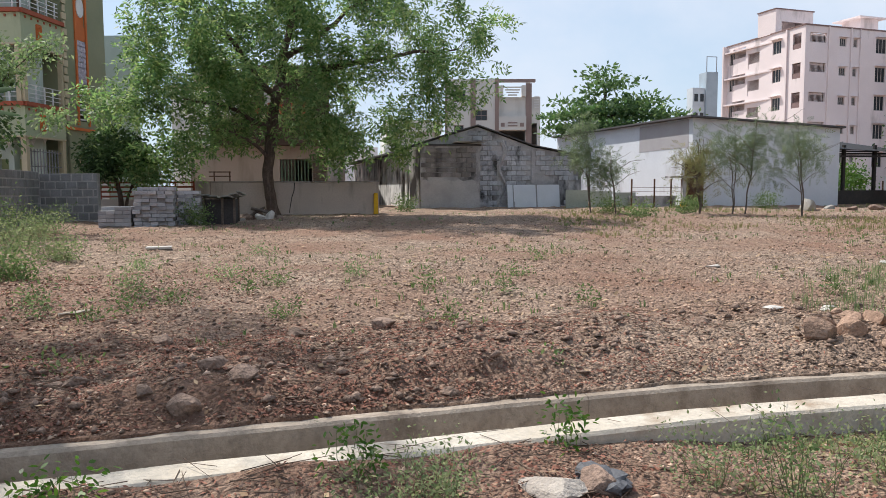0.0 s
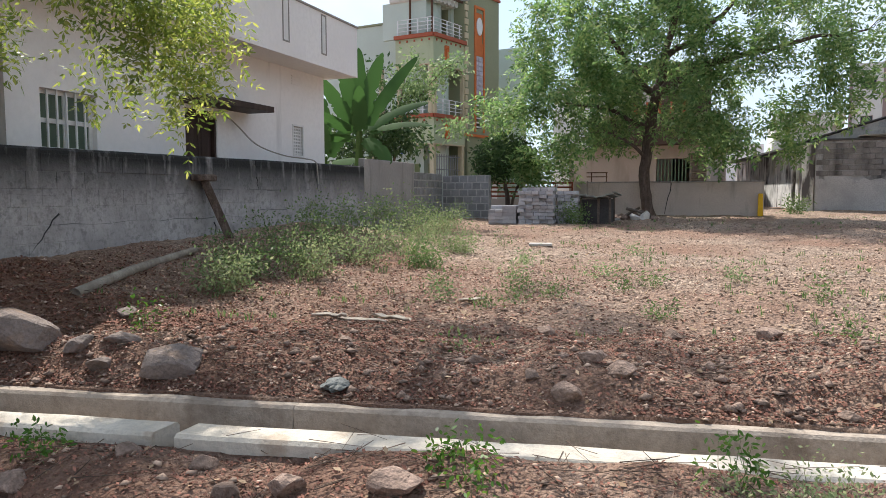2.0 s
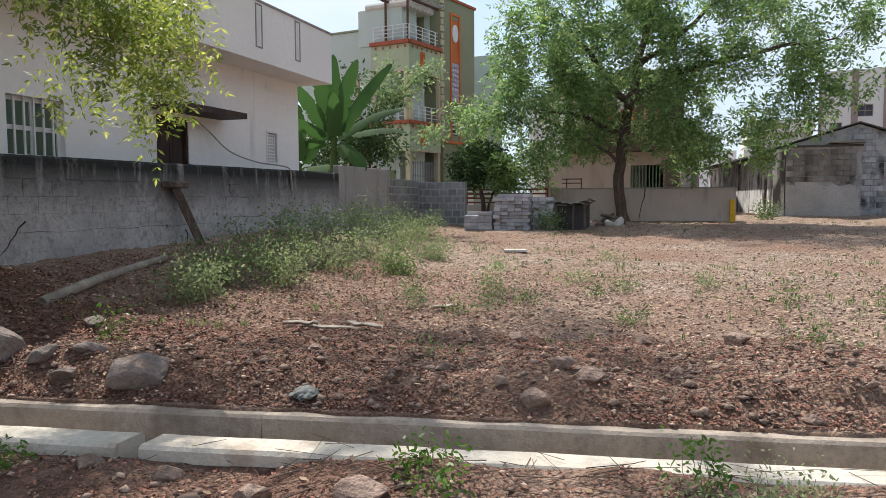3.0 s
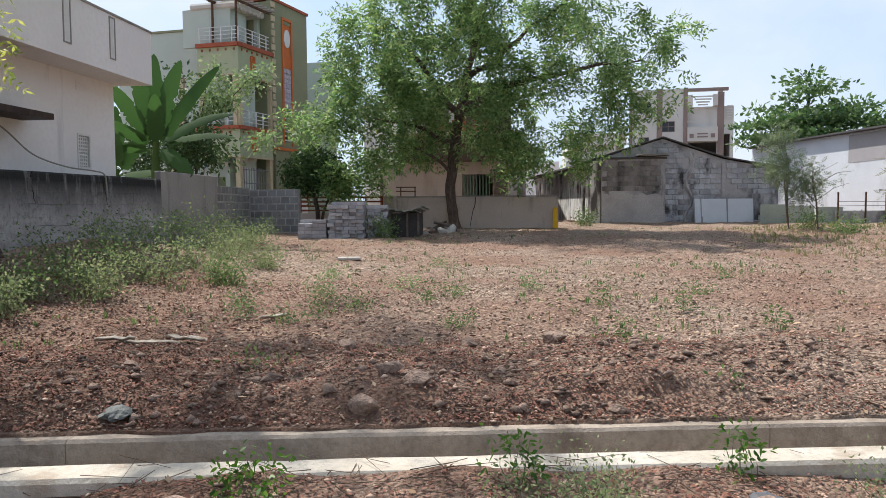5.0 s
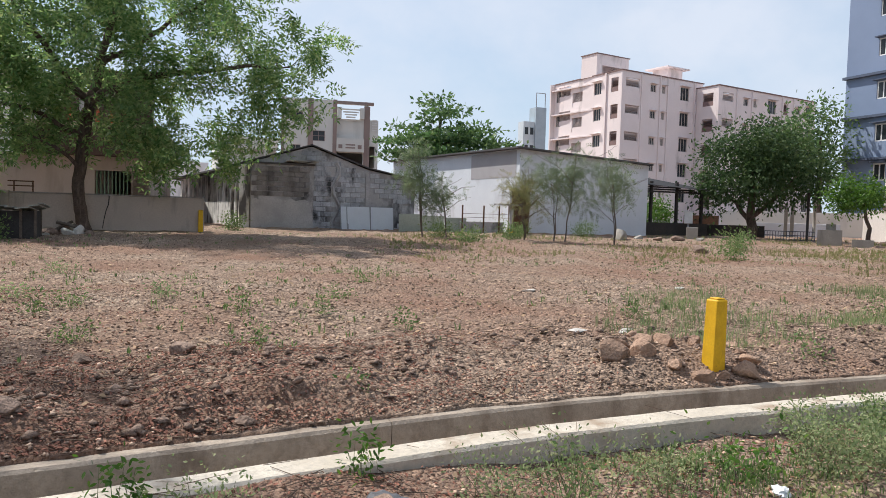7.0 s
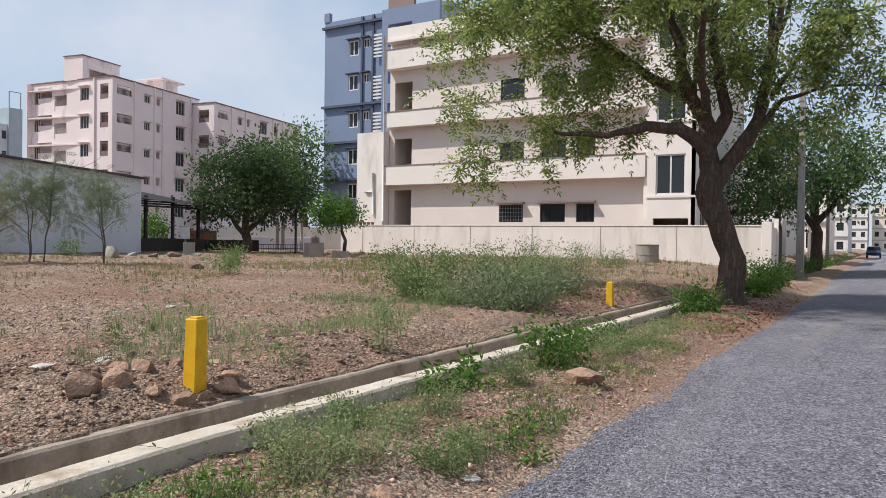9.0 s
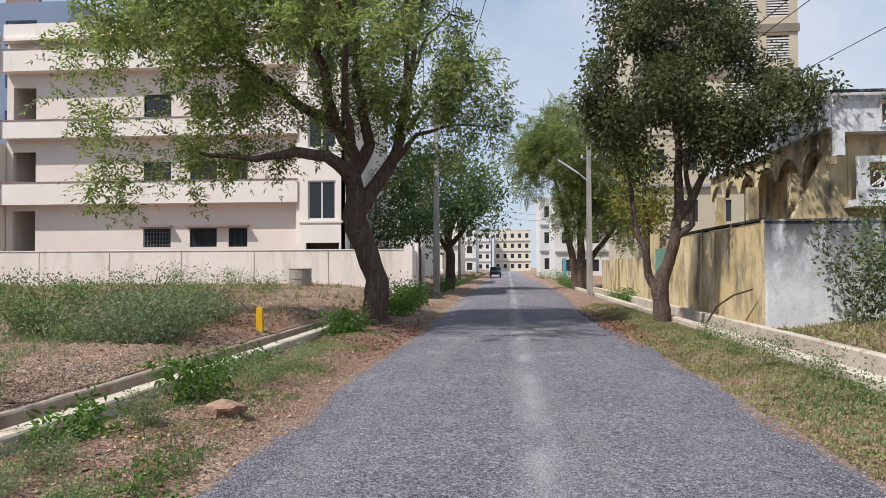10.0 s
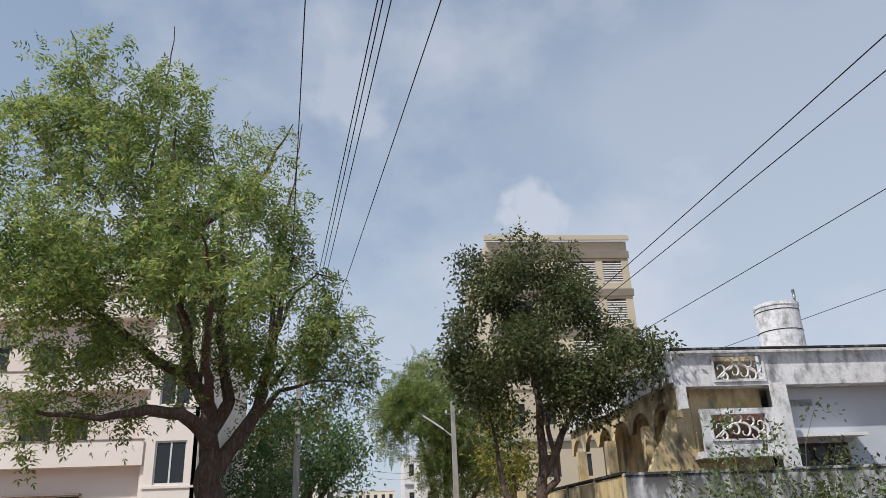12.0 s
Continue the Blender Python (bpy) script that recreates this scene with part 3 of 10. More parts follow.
def drain_run(name, label, x0, x1, y_of, w, z0, z1, mat, seg=0.25):
    """A cast wall of a roadside drain along the curve y_of(x)."""
    bm = bmesh.new()
    n = max(2, int((x1 - x0) / seg))
    rows = []
    for k in range(n + 1):
        x = x0 + (x1 - x0) * k / n
        y = y_of(x)
        j = 0.008 * noise.noise((x * 3, y, 0.4))
        rows.append([bm.verts.new(c) for c in ((x, y, z0), (x, y + j, z1 - 0.02), (x, y + 0.02 + j, z1 + j * 0.6), (x, y + w - 0.02, z1 + j), (x, y + w, z1 - 0.02), (x, y + w, z0))])
    for a, b in zip(rows, rows[1:]):
        for k in range(5):
            bm.faces.new((a[k], b[k], b[k + 1], a[k + 1]))
    bm.faces.new(rows[0][::-1])
    bm.faces.new(rows[-1])
    bmesh.ops.recalc_face_normals(bm, faces=bm.faces)
    return tagged(part(name, bm, mat), label, "drain wall", kind="structure")


for a, b in ((-14, -6.9), (-6.896, -2.314), (-2.31, 1.916), (1.92, 6.116), (6.12, 10.416), (10.42, 14.616), (14.62, 22.0)):
    drain_run("drain_wall", "grey cast concrete far wall of an open roadside drain", a, b, drain_y, 0.13, -0.36, 0.15, MAT["drain_cement"])
for a, b in ((-14, -6.6), (-6.58, -2.80), (-2.66, 1.616), (1.62, 5.916), (5.92, 10.216), (10.22, 14.8), (14.82, 22.0)):
    drain_run("drain_wall", "pale cast concrete near wall of an open roadside drain", a, b, lambda x: drain_y(x) - 0.66, 0.24, -0.36, 0.15, MAT["pale_cement"])
for a, b in ((-14, 3.0), (3.02, 9.0), (9.02, 15.0), (15.02, 21.0), (21.02, 33.0), (33.02, 48.0)):
    drain_run("drain_wall", "pale concrete drain wall along the far side of the road", a, b, lambda x: -5.55, 0.2, -0.36, 0.26, MAT["pale_cement"])
    drain_run("drain_wall", "pale concrete drain wall along the far side of the road", a, b, lambda x: -4.55, 0.22, -0.36, 0.22, MAT["pale_cement"])

# ---- the white house beyond the old compound wall ----
white_house = thing("house", "off-white rendered two-storey house with a projecting parapet, behind a mouldy wall", "house", -10.4, 9.0, 0.5)
WF = facade(white_house, MAT["lilac_white"], -7.7, 3.2, 0.4, 90, 10.8, 3.6,
            [(3.57, 1.3, 0.9, 1.16, "w"), (6.28, 0.35, 0.80, 2.15, "o"), (9.54, 1.89, 0.34, 0.58, "o")], 0.23,
            frame_mat=MAT["white_paint"], pane_mat=MAT["green_glass"], bars=2, rails=2, fr=0.06, grille=5)
facade(white_house, MAT["lilac_white"], -7.93, 13.997, 0.4, 180, 5.1, 3.6, [])
facade(white_house, MAT["lilac_white"], -13.1, 3.203, 0.4, 0, 5.17, 3.6, [])
boxed("wall", (-13.1, 3.2, 0.4, -12.9, 13.99, 4.0), MAT["lilac_white"], white_house)
boxed("roof", (-13.4, 2.6, 4.0, -7.12, 14.24, 4.16), MAT["lilac_white"], white_house, "flat slab that juts out over the wall")


def slotted_parapet():
    m = frame_of(-7.0, 2.6, 4.0, 90)
    holes = [(8.71 - 2.0 * k, 0.26, 0.17, 0.72) for k in range(1, 4)] + [(8.71, 0.26, 0.17, 0.72), (10.10, 0.26, 0.15, 0.72)]
    bm = bmesh.new()
    pierced(bm, m, 11.64, 1.04, 0.12, holes)
    part("parapet", bm, MAT["lilac_white"], white_house)
    for u, z, w, h in holes:
        bm = bmesh.new()
        for a, b, c, d in ((-0.025, 0, -0.025, h + 0.025), (w, w + 0.025, -0.025, h + 0.025), (0, w, -0.025, 0), (0, w, h, h + 0.025)):
            box(bm, u + a, -0.012, z + c, u + b, 0.03, z + d)
        bm.transform(m)
        part("slot_trim", bm, MAT["grey_render"], white_house, "dark surround of a narrow parapet slot")
        # flush white fill stands in for the sunlit inside of the slot
        bm = bmesh.new()
        box(bm, u + 0.002, -0.003, z + 0.002, u + w - 0.002, 0.06, z + h - 0.002)
        bm.transform(m)
        part("slot_panel", bm, MAT["white_paint"], white_house)
    bm = bmesh.new()
    box(bm, 0, -0.02, 1.04, 11.66, 0.14, 1.08)
    bm.transform(m)
    part("coping", bm, MAT["grey_render"], white_house)
    boxed("parapet", (-13.3, 14.12, 4.16, -7.13, 14.24, 5.04), MAT["lilac_white"], white_house)
    boxed("stair_head", (-11.5, 8.0, 4.16, -8.6, 11.6, 6.9), MAT["lilac_white"], white_house)


slotted_parapet()


def side_door():
    m = WF
    bm = bmesh.new()
    for k in range(2):
        u0 = 6.33 + 0.37 * k
        box(bm, u0 + 0.005, 0.09, 0.36, u0 + 0.36, 0.13, 2.46, 0.006)
        for z0, z1 in ((0.5, 1.3), (1.42, 2.3)):
            box(bm, u0 + 0.07, 0.078, z0, u0 + 0.30, 0.1, z1, 0.006)
    bm.transform(m)
    part("door", bm, MAT["dark_wood"], white_house, "dark brown double-leaf wooden side door")
    bm = bmesh.new()
    for a, b, c, d in ((6.28, 6.33, 0.35, 2.5), (7.03, 7.08, 0.35, 2.5), (6.33, 7.03, 2.45, 2.5)):
        box(bm, a, 0.02, c, b, 0.16, d)
    bm.transform(m)
    part("door_frame", bm, MAT["dark_wood"], white_house)
    strip(white_house, "door_canopy", MAT["dark_wood"], m, 6.15, 8.0, 2.56, 2.66, 0.55, label="thin brown concrete canopy over the door")
    bm = bmesh.new()
    for k in range(5):
        box(bm, 9.54 + 0.34 * (k + 0.5) / 5 - 0.012, 0.02, 1.89, 9.54 + 0.34 * (k + 0.5) / 5 + 0.012, 0.06, 2.47)
    for k in range(9):
        box(bm, 9.54, 0.024, 1.89 + 0.58 * (k + 0.5) / 9 - 0.012, 9.88, 0.056, 1.89 + 0.58 * (k + 0.5) / 9 + 0.012)
    for a, b, c, d in ((9.5, 9.54, 1.85, 2.51), (9.88, 9.92, 1.85, 2.51), (9.54, 9.88, 1.85, 1.89), (9.54, 9.88, 2.47, 2.51)):
        box(bm, a, -0.015, c, b, 0.1, d)
    bm.transform(m)
    part("vent_grille", bm, MAT["white_paint"], white_house, "small white lattice vent")
    bm = bmesh.new()
    for k in range(4):
        box(bm, 9.5, -0.012, 3.30 + 0.05 * k, 9.85, 0.0, 3.325 + 0.05 * k)
    bm.transform(m)
    part("louvre", bm, MAT["lilac_white"], white_house)
    bm = bmesh.new()
    tube(bm, [m @ Vector((2.95, -0.07, 0.1)), m @ Vector((2.95, -0.07, 3.55))], 0.055, 10)
    part("downpipe", bm, MAT["cement"], white_house, "grey rain pipe on the wall", shade=True)


side_door()


def hose():
    pts = []
    for p in ((-7.66, 10.35, 2.92), (-7.6, 10.7, 2.72), (-7.5, 11.15, 2.40), (-7.2, 11.55, 2.22), (-6.86, 11.75, 2.16), (-6.70, 11.85, 2.10), (-6.69, 11.9, 1.9), (-6.69, 11.92, 1.7)):
        pts.append(Vector(p))
    fine = []
    for i in range(len(pts) - 1):
        p0, p1, p2, p3 = pts[max(i - 1, 0)], pts[i], pts[i + 1], pts[min(i + 2, len(pts) - 1)]
        for k in range(5):
            t = k / 5
            fine.append(0.5 * ((2 * p1) + (p2 - p0) * t + (2 * p0 - 5 * p1 + 4 * p2 - p3) * t * t + (3 * p1 - p0 - 3 * p2 + p3) * t ** 3))
    bm = bmesh.new()
    tube(bm, fine + [pts[-1]], 0.014, 6)
    tagged(part("hose", bm, MAT["cement"], shade=True), "thin grey hose hanging from the house over the compound wall", "hose")


hose()

# ---- old compound wall, its lighter end, the block walls ----
old_wall = tagged(new("compound_wall"), "old cement-rendered boundary wall, black with mould along its top, cracked", "wall", kind="structure")
old_wall.matrix_world = pose(-6.82, 8.0, 0.4)


def old_wall_parts():
    bm = bmesh.new()
    n = 40
    rows = []
    for k in range(n + 1):
        y = 0.6 + 13.4 * k / n
        j = 0.012 * noise.noise((y * 1.7, 0.2, 0.5))
        top = 2.04 + 0.006 * (y - 5) + 0.012 * noise.noise((y * 2.1, 4.0, 0.0))
        rows.append([bm.verts.new(c) for c in ((-6.75 + j, y, 0.0), (-6.75 + j * 0.5, y, 1.2), (-6.755, y, top - 0.03), (-6.775, y, top), (-6.885, y, top), (-6.905, y, top - 0.03), (-6.905, y, 0.0))])
    for a, b in zip(rows, rows[1:]):
        for k in range(6):
            bm.faces.new((a[k], b[k], b[k + 1], a[k + 1]))
    bm.faces.new(rows[0])
    bm.faces.new(rows[-1][::-1])
    bmesh.ops.recalc_face_normals(bm, faces=bm.faces)
    part("wall", bm, MAT["old_wall"], old_wall)
    rng = random.Random(5)
    shape = bpy.data.meshes.new("block")
    bm = bmesh.new()
    box(bm, 0, 0.002, 0.002, 0.014, 0.398, 0.198, 0.004)
    bm.to_mesh(shape)
    bm.free()
    shape.materials.append(MAT["old_block"])
    for c in range(7):
        for k in range(25):
            y = 3.9 + 0.4 * k + 0.2 * (c % 2)
            if y < 13.5 and rng.random() < 0.6:
                ob = new("block", shape)
                ob.parent = old_wall
                j = 0.012 * noise.noise(((y + 0.2) * 1.7, 0.2, 0.5))
                ob.matrix_basis = place_of(old_wall).inverted() @ pose(-6.7615 + j * (0.6 if c < 5 else 0.1) + rng.uniform(0, 0.003), y, 0.58 + 0.2 * c, 0, 0, rng.uniform(-0.3, 0.3))
    for y0, z0, dy, dz in ((11.9, 2.0, 0.25, -0.95), (6.1, 1.3, -0.5, -0.55), (8.9, 1.1, 0.1, -0.5), (10.0, 2.05, 0.05, -0.5)):
        bm = bmesh.new()
        y, z, pts = y0, z0, []
        for k in range(9):
            pts.append((-6.75, y + rng.uniform(-0.03, 0.03), z))
            y, z = y + dy / 8, z + dz / 8
        tube(bm, pts, [0.012 * (1 - k / 10) for k in range(9)], 5)
        part("crack", bm, MAT["black"], old_wall, "dark crack in the render")
    for y0, y1, z in ((5.2, 8.7, 1.52), (8.9, 12.1, 1.58), (6.0, 9.5, 1.17), (10.0, 13.6, 1.25)):
        bm = bmesh.new()
        tube(bm, [(-6.752, y0 + (y1 - y0) * k / 12, z + 0.012 * math.sin(k * 1.9)) for k in range(13)], 0.006, 4)
        part("joint_line", bm, MAT["mortar"], old_wall)


old_wall_parts()
end_wall = tagged(boxed("compound_wall", (-6.9, 14.02, 0.2, -6.76, 16.85, 2.26), MAT["grey_render"], bevel=0.012), "plain grey rendered end of the boundary wall", "wall", kind="structure")

prop = thing("timber_prop", "dark weathered timber beam leaning against the old wall", "beam", -6.0, 8.9, 0.75)
bm = bmesh.new()
a, b = Vector((-6.68, 8.60, 1.72)), Vector((-6.33, 8.86, 0.62))
box(bm, -0.07, -0.06, 0, 0.07, 0.06, (b - a).length, 0.01, Matrix.Translation(a) @ (b - a).to_track_quat("Z", "Y").to_matrix().to_4x4())
part("beam", bm, MAT["bark"], prop)
bm = bmesh.new()
box(bm, -6.74, 8.36, 1.70, -6.58, 8.78, 1.80, 0.02)
part("head_plate", bm, MAT["bark"], prop)

bm = bmesh.new()
tube(bm, [(-5.55, 5.16, 0.56), (-5.70, 5.75, 0.63), (-5.82, 6.21, 0.68), (-5.94, 6.9, 0.74), (-6.05, 7.58, 0.80)], [0.06, 0.056, 0.052, 0.048, 0.042], 12)
tagged(part("log", bm, surf("pale_debarked_log", (0.36, 0.31, 0.25), (0.27, 0.22, 0.18), 4.0, fine=30, bump=0.006, stain=(0.18, 0.14, 0.11), stain_scale=4), shade=True), "pale barkless log lying on the soil by the old wall", "log")


def laid_wall(parent, p0, p1, z0, courses, bw, bh, th, gap, mat, seed):
    """Blocks laid in courses from p0 to p1, each one an object; a recessed mortar bed behind their faces."""
    rng = random.Random(seed)
    d = Vector((p1[0] - p0[0], p1[1] - p0[1], 0))
    length = d.length
    m = Matrix.Translation((p0[0], p0[1], z0)) @ pose(0, 0, 0, 0, 0, math.degrees(math.atan2(d.y, d.x)))
    bm = bmesh.new()
    box(bm, 0, 0.01, 0, length, th - 0.01, courses * (bh + gap))
    bm.transform(m)
    part("mortar_bed", bm, MAT["pale_mortar"], parent)
    shapes = {}
    for c in range(courses):
        u = -bw * 0.5 * (c % 2)
        while u < length - 0.05:
            a, b = max(0.0, u), min(length, u + bw)
            w = round(b - a, 2)
            if w > 0.06:
                if w not in shapes:
                    bm = bmesh.new()
                    box(bm, gap / 2, 0, gap / 2, w - gap / 2, th, bh + gap / 2, 0.008)
                    me = bpy.data.meshes.new("block")
                    bm.to_mesh(me)
                    bm.free()
                    me.materials.append(mat)
                    shapes[w] = me
                ob = new("block", shapes[w])
                ob.parent = parent
                ob.matrix_basis = place_of(parent).inverted() @ m @ pose(a, rng.uniform(-0.008, 0.008), c * (bh + gap), 0, 0, rng.uniform(-0.6, 0.6))
            u += bw + 0.0
    return m


block_wall = tagged(new("block_wall"), "low unplastered wall of grey concrete blocks with pale mortar joints", "wall", kind="structure")
block_wall.matrix_world = pose(-7.9, 20.0, 0.6)
laid_wall(block_wall, (-7.62, 17.0), (-8.0, 22.35), 0.55, 7, 0.30, 0.19, 0.2, 0.034, MAT["wall_block"], 2)
block_wall2 = tagged(new("block_wall"), "low unplastered wall of grey concrete blocks facing the plot", "wall", kind="structure")
block_wall2.matrix_world = pose(-7.2, 22.4, 0.6)
laid_wall(block_wall2, (-8.0, 22.36), (-6.38, 22.2), 0.5, 7, 0.30, 0.19, 0.2, 0.034, MAT["wall_block"], 3)


def block_stack(label, x0, y0, z0, nx, ny, courses, turn, long_first, seed):
    rng = random.Random(seed)
    st = thing("block_stack", label, "stack of blocks", x0, y0, z0, turn, "stacked concrete blocks")
    bm = bmesh.new()
    box(bm, 0, 0, 0, 0.193, 0.393, 0.096, 0.006)
    me = bpy.data.meshes.new("block")
    bm.to_mesh(me)
    bm.free()
    me.materials.append(MAT["block"])
    for c in range(courses):
        miss = rng.random() * (0.35 if c == courses - 1 else 0)
        for i in range(nx):
            for j in range(ny):
                if rng.random() < miss:
                    continue
                ob = new("block", me)
                ob.parent = st
                if long_first and c % 2 == 0:
                    ob.matrix_basis = pose(i * 0.2 * 1.0, j * 0.4 + rng.uniform(-0.02, 0.02), c * 0.1, 0, 0, rng.uniform(-2, 2))
                elif long_first:
                    ob.matrix_basis = pose((i // 2) * 0.4 + 0.4, j * 0.4 + (i % 2) * 0.2, c * 0.1, 0, 0, 90 + rng.uniform(-2, 2))
                else:
                    ob.matrix_basis = pose(i * 0.2 + rng.uniform(-0.004, 0.004) + 0.03 * math.sin(c * 2.7), j * 0.4 + rng.uniform(-0.09, 0.05), c * 0.1, 0, 0, rng.uniform(-2.0, 2.0))


block_stack("shoulder-high stack of new grey concrete blocks on the soil", -4.86, 20.0, 0.56, 5, 2, 11, 4, False, 4)
block_stack("knee-high stack of new grey concrete blocks on the soil", -5.72, 19.9, 0.55, 4, 2, 6, 6, True, 5)
block_stack("long row of stacked grey concrete blocks behind the others", -3.86, 20.55, 0.56, 3, 1, 10, 0, False, 6)

# ---- hutch, gate and tan compound wall ----
hutch = thing("hutch", "low dark timber hutch with a sagging grey sheet roof", "hutch", -2.95, 21.2, 0.6)
for x, y in ((-3.5, 20.8), (-2.42, 20.8), (-3.5, 21.7), (-2.42, 21.7), (-3.24, 20.8), (-2.74, 20.8)):
    bm = bmesh.new()
    box(bm, x - 0.03, y - 0.03, 0.5, x + 0.03, y + 0.03, 1.36)
    part("corner_post", bm, MAT["pale_bark"], hutch)
bm = bmesh.new()
box(bm, -3.5, 20.84, 0.55, -2.42, 20.87, 1.32)
box(bm, -3.53, 20.83, 0.55, -3.5, 21.7, 1.32)
box(bm, -2.45, 20.88, 0.55, -2.42, 21.7, 1.32)
part("panel", bm, surf("black_tarpaulin", (0.062, 0.056, 0.055), (0.04, 0.036, 0.036), 4.0, rough=0.7, bump=0.006, bscale=9.0), hutch, "dark tarpaulin sides")
bm = bmesh.new()
for k in range(14):
    x = -3.66 + 1.44 * k / 14
    dz = 0.05 * math.sin(k * 0.55) + 0.02 * (k % 2)
    box(bm, x, 20.5 + 0.05 * math.sin(k * 1.7), 1.36 + dz, x + 0.104, 21.95, 1.385 + dz, 0, pose(0, 0, 0.0))
bmesh.ops.transform(bm, matrix=Matrix.Translation((-2.95, 21.2, 1.4)) @ pose(0, 0, 0, -4, -4, 0) @ Matrix.Translation((2.95, -21.2, -1.4)), verts=bm.verts)
part("roof_sheet", bm, surf("weathered_grey_sheet", (0.42, 0.43, 0.40), (0.22, 0.23, 0.21), 3.0, fine_amt=0.15, bump=0.004), hutch, "grey corrugated sheet")

yard_wall = tagged(new("compound_wall"), "low pink-washed yard wall under a rust-red railing", "wall", kind="structure")
yard_wall.matrix_world = pose(-5.6, 24.95, 0.6)
boxed("wall", (-7.2, 24.9, 0.3, -4.153, 25.04, 1.30), MAT["tan_paint"], yard_wall, bevel=0.01)
gate = thing("yard_railing", "low rust-red steel railing on the pink yard wall", "railing", -5.6, 24.97, 1.30)
rust_red = surf("rust_red_paint", (0.30, 0.085, 0.05), None, 5.0)
for k in range(4):
    boxed("rail", (-7.15, 24.95, 1.36 + 0.15 * k, -4.2, 24.98, 1.42 + 0.15 * k), rust_red, gate)
for k in range(6):
    boxed("upright", (-7.15 + 0.58 * k, 24.982, 1.29, -7.1 + 0.58 * k, 25.02, 1.88), rust_red, gate)

tan_wall = tagged(new("compound_wall"), "tan cement-rendered boundary wall with a long crack", "wall", kind="structure")
tan_wall.matrix_world = pose(-1.0, 25.08, 0.6)
boxed("wall", (-3.7, 25.0, 0.3, 1.83, 25.16, 1.83), MAT["tan_render"], tan_wall, bevel=0.012)
boxed("pillar", (-4.15, 24.96, 0.3, -3.703, 25.2, 1.90), MAT["tan_render"], tan_wall, bevel=0.012)
boxed("coping", (-3.7, 24.98, 1.834, 1.85, 25.18, 1.87), MAT["grey_render"], tan_wall)
bm = bmesh.new()
tube(bm, [(-0.98, 24.995, 1.82), (-1.0, 24.995, 1.55), (-1.07, 24.995, 1.35), (-1.12, 24.995, 1.1), (-1.17, 24.995, 0.8)], [0.02, 0.016, 0.014, 0.012, 0.01], 5)
part("crack", bm, MAT["black"], tan_wall)
rail = thing("rust_rail", "short rusty steel rail frame on the tan wall", "rail", -3.2, 25.1, 1.87)
for z in (2.02, 2.16):
    boxed("bar", (-3.75, 25.06, z, -3.05, 25.09, z + 0.035), MAT["rust"], rail)
for x in (-3.6, -3.1):
    boxed("upright", (x, 25.05, 1.87, x + 0.035, 25.1, 2.2), MAT["rust"], rail)


def yellow_post(label, x, y, z, h, w, lean_x, lean_y, turn):
    po = thing("boundary_post", label, "post", x, y, z, turn, "yellow boundary posts")
    bm = bmesh.new()
    vs = box(bm, -w / 2, -w / 2, -0.12, w / 2, w / 2, h, 0.012)
    for v in bm.verts:
        k = 1 - 0.16 * max(0.0, v.co.z) / h
        v.co.x, v.co.y = v.co.x * k + lean_x * v.co.z, v.co.y * k + lean_y * v.co.z
    part("shaft", bm, MAT["yellow"], po, local=True)
    bm = bmesh.new()
    box(bm, -w * 0.30, -w * 0.30, h + 0.001, w * 0.30, w * 0.30, h + 0.012, 0.004)
    for v in bm.verts:
        v.co.x, v.co.y = v.co.x + lean_x * v.co.z, v.co.y + lean_y * v.co.z
    part("cap", bm, MAT["yellow"], po, "chipped top", local=True)
    return po


yellow_post("yellow-painted square concrete boundary post, slightly leaning, among stones", 5.015, 5.02, 0.12, 0.72, 0.155, 0.05, 0.02, 8)
yellow_post("small yellow-painted boundary post among dry leaves by the drain", 15.72, 4.98, 0.25, 0.46, 0.15, 0.0, 0.0, 5)
yellow_post("yellow-painted post at the end of the tan wall", 1.72, 24.85, 0.6, 0.85, 0.16, 0.0, 0.0, 0)

# ---- green three-storey house ----
MAT["sage"] = surf("sage_green_paint", (0.44, 0.47, 0.31), (0.39, 0.42, 0.28), 0.7, fine=15, fine_amt=0.04, bump=0.002, stain=(0.25, 0.27, 0.18), stain_scale=1.5, stain_rng=(0.58, 0.78))
MAT["olive"] = surf("olive_brown_paint", (0.27, 0.28, 0.175), (0.235, 0.245, 0.15), 0.8, fine=15, fine_amt=0.05, bump=0.002)
MAT["brick_red"] = surf("brick_red_paint", (0.40, 0.11, 0.06), (0.33, 0.09, 0.05), 2.0, fine_amt=0.05, bump=0.002)
MAT["orange"] = surf("orange_paint", (0.60, 0.17, 0.05), (0.5, 0.13, 0.04), 2.0, fine_amt=0.05, bump=0.001)
MAT["house_light"] = surf("pale_roof_sheet", (0.60, 0.58, 0.54), (0.5, 0.48, 0.45), 3.0, fine_amt=0.05, bump=0.001)
MAT["pale_mint"] = surf("pale_mint_paint", (0.50, 0.56, 0.50), (0.46, 0.51, 0.46), 0.8, fine_amt=0.04, bump=0.002)
MAT["cream_trim"] = surf("cream_trim_paint", (0.56, 0.47, 0.32), None, 2.0, fine_amt=0.05, bump=0.001)
green = thing("house", "sage-green three-storey house with red balcony slabs and olive stair tower", "house", -11.0, 29.5, 0.6)
GC = (-9.65, 25.96)
G1 = frame_of(GC[0] - 6.2 * math.cos(radians(-10)), GC[1] - 6.2 * math.sin(radians(-10)), 0.6, -10)       # front, 6.2 m long, ends at the corner
G2 = frame_of(GC[0], GC[1], 0.6, 76)                                                                      # side with balcony, then the stair tower


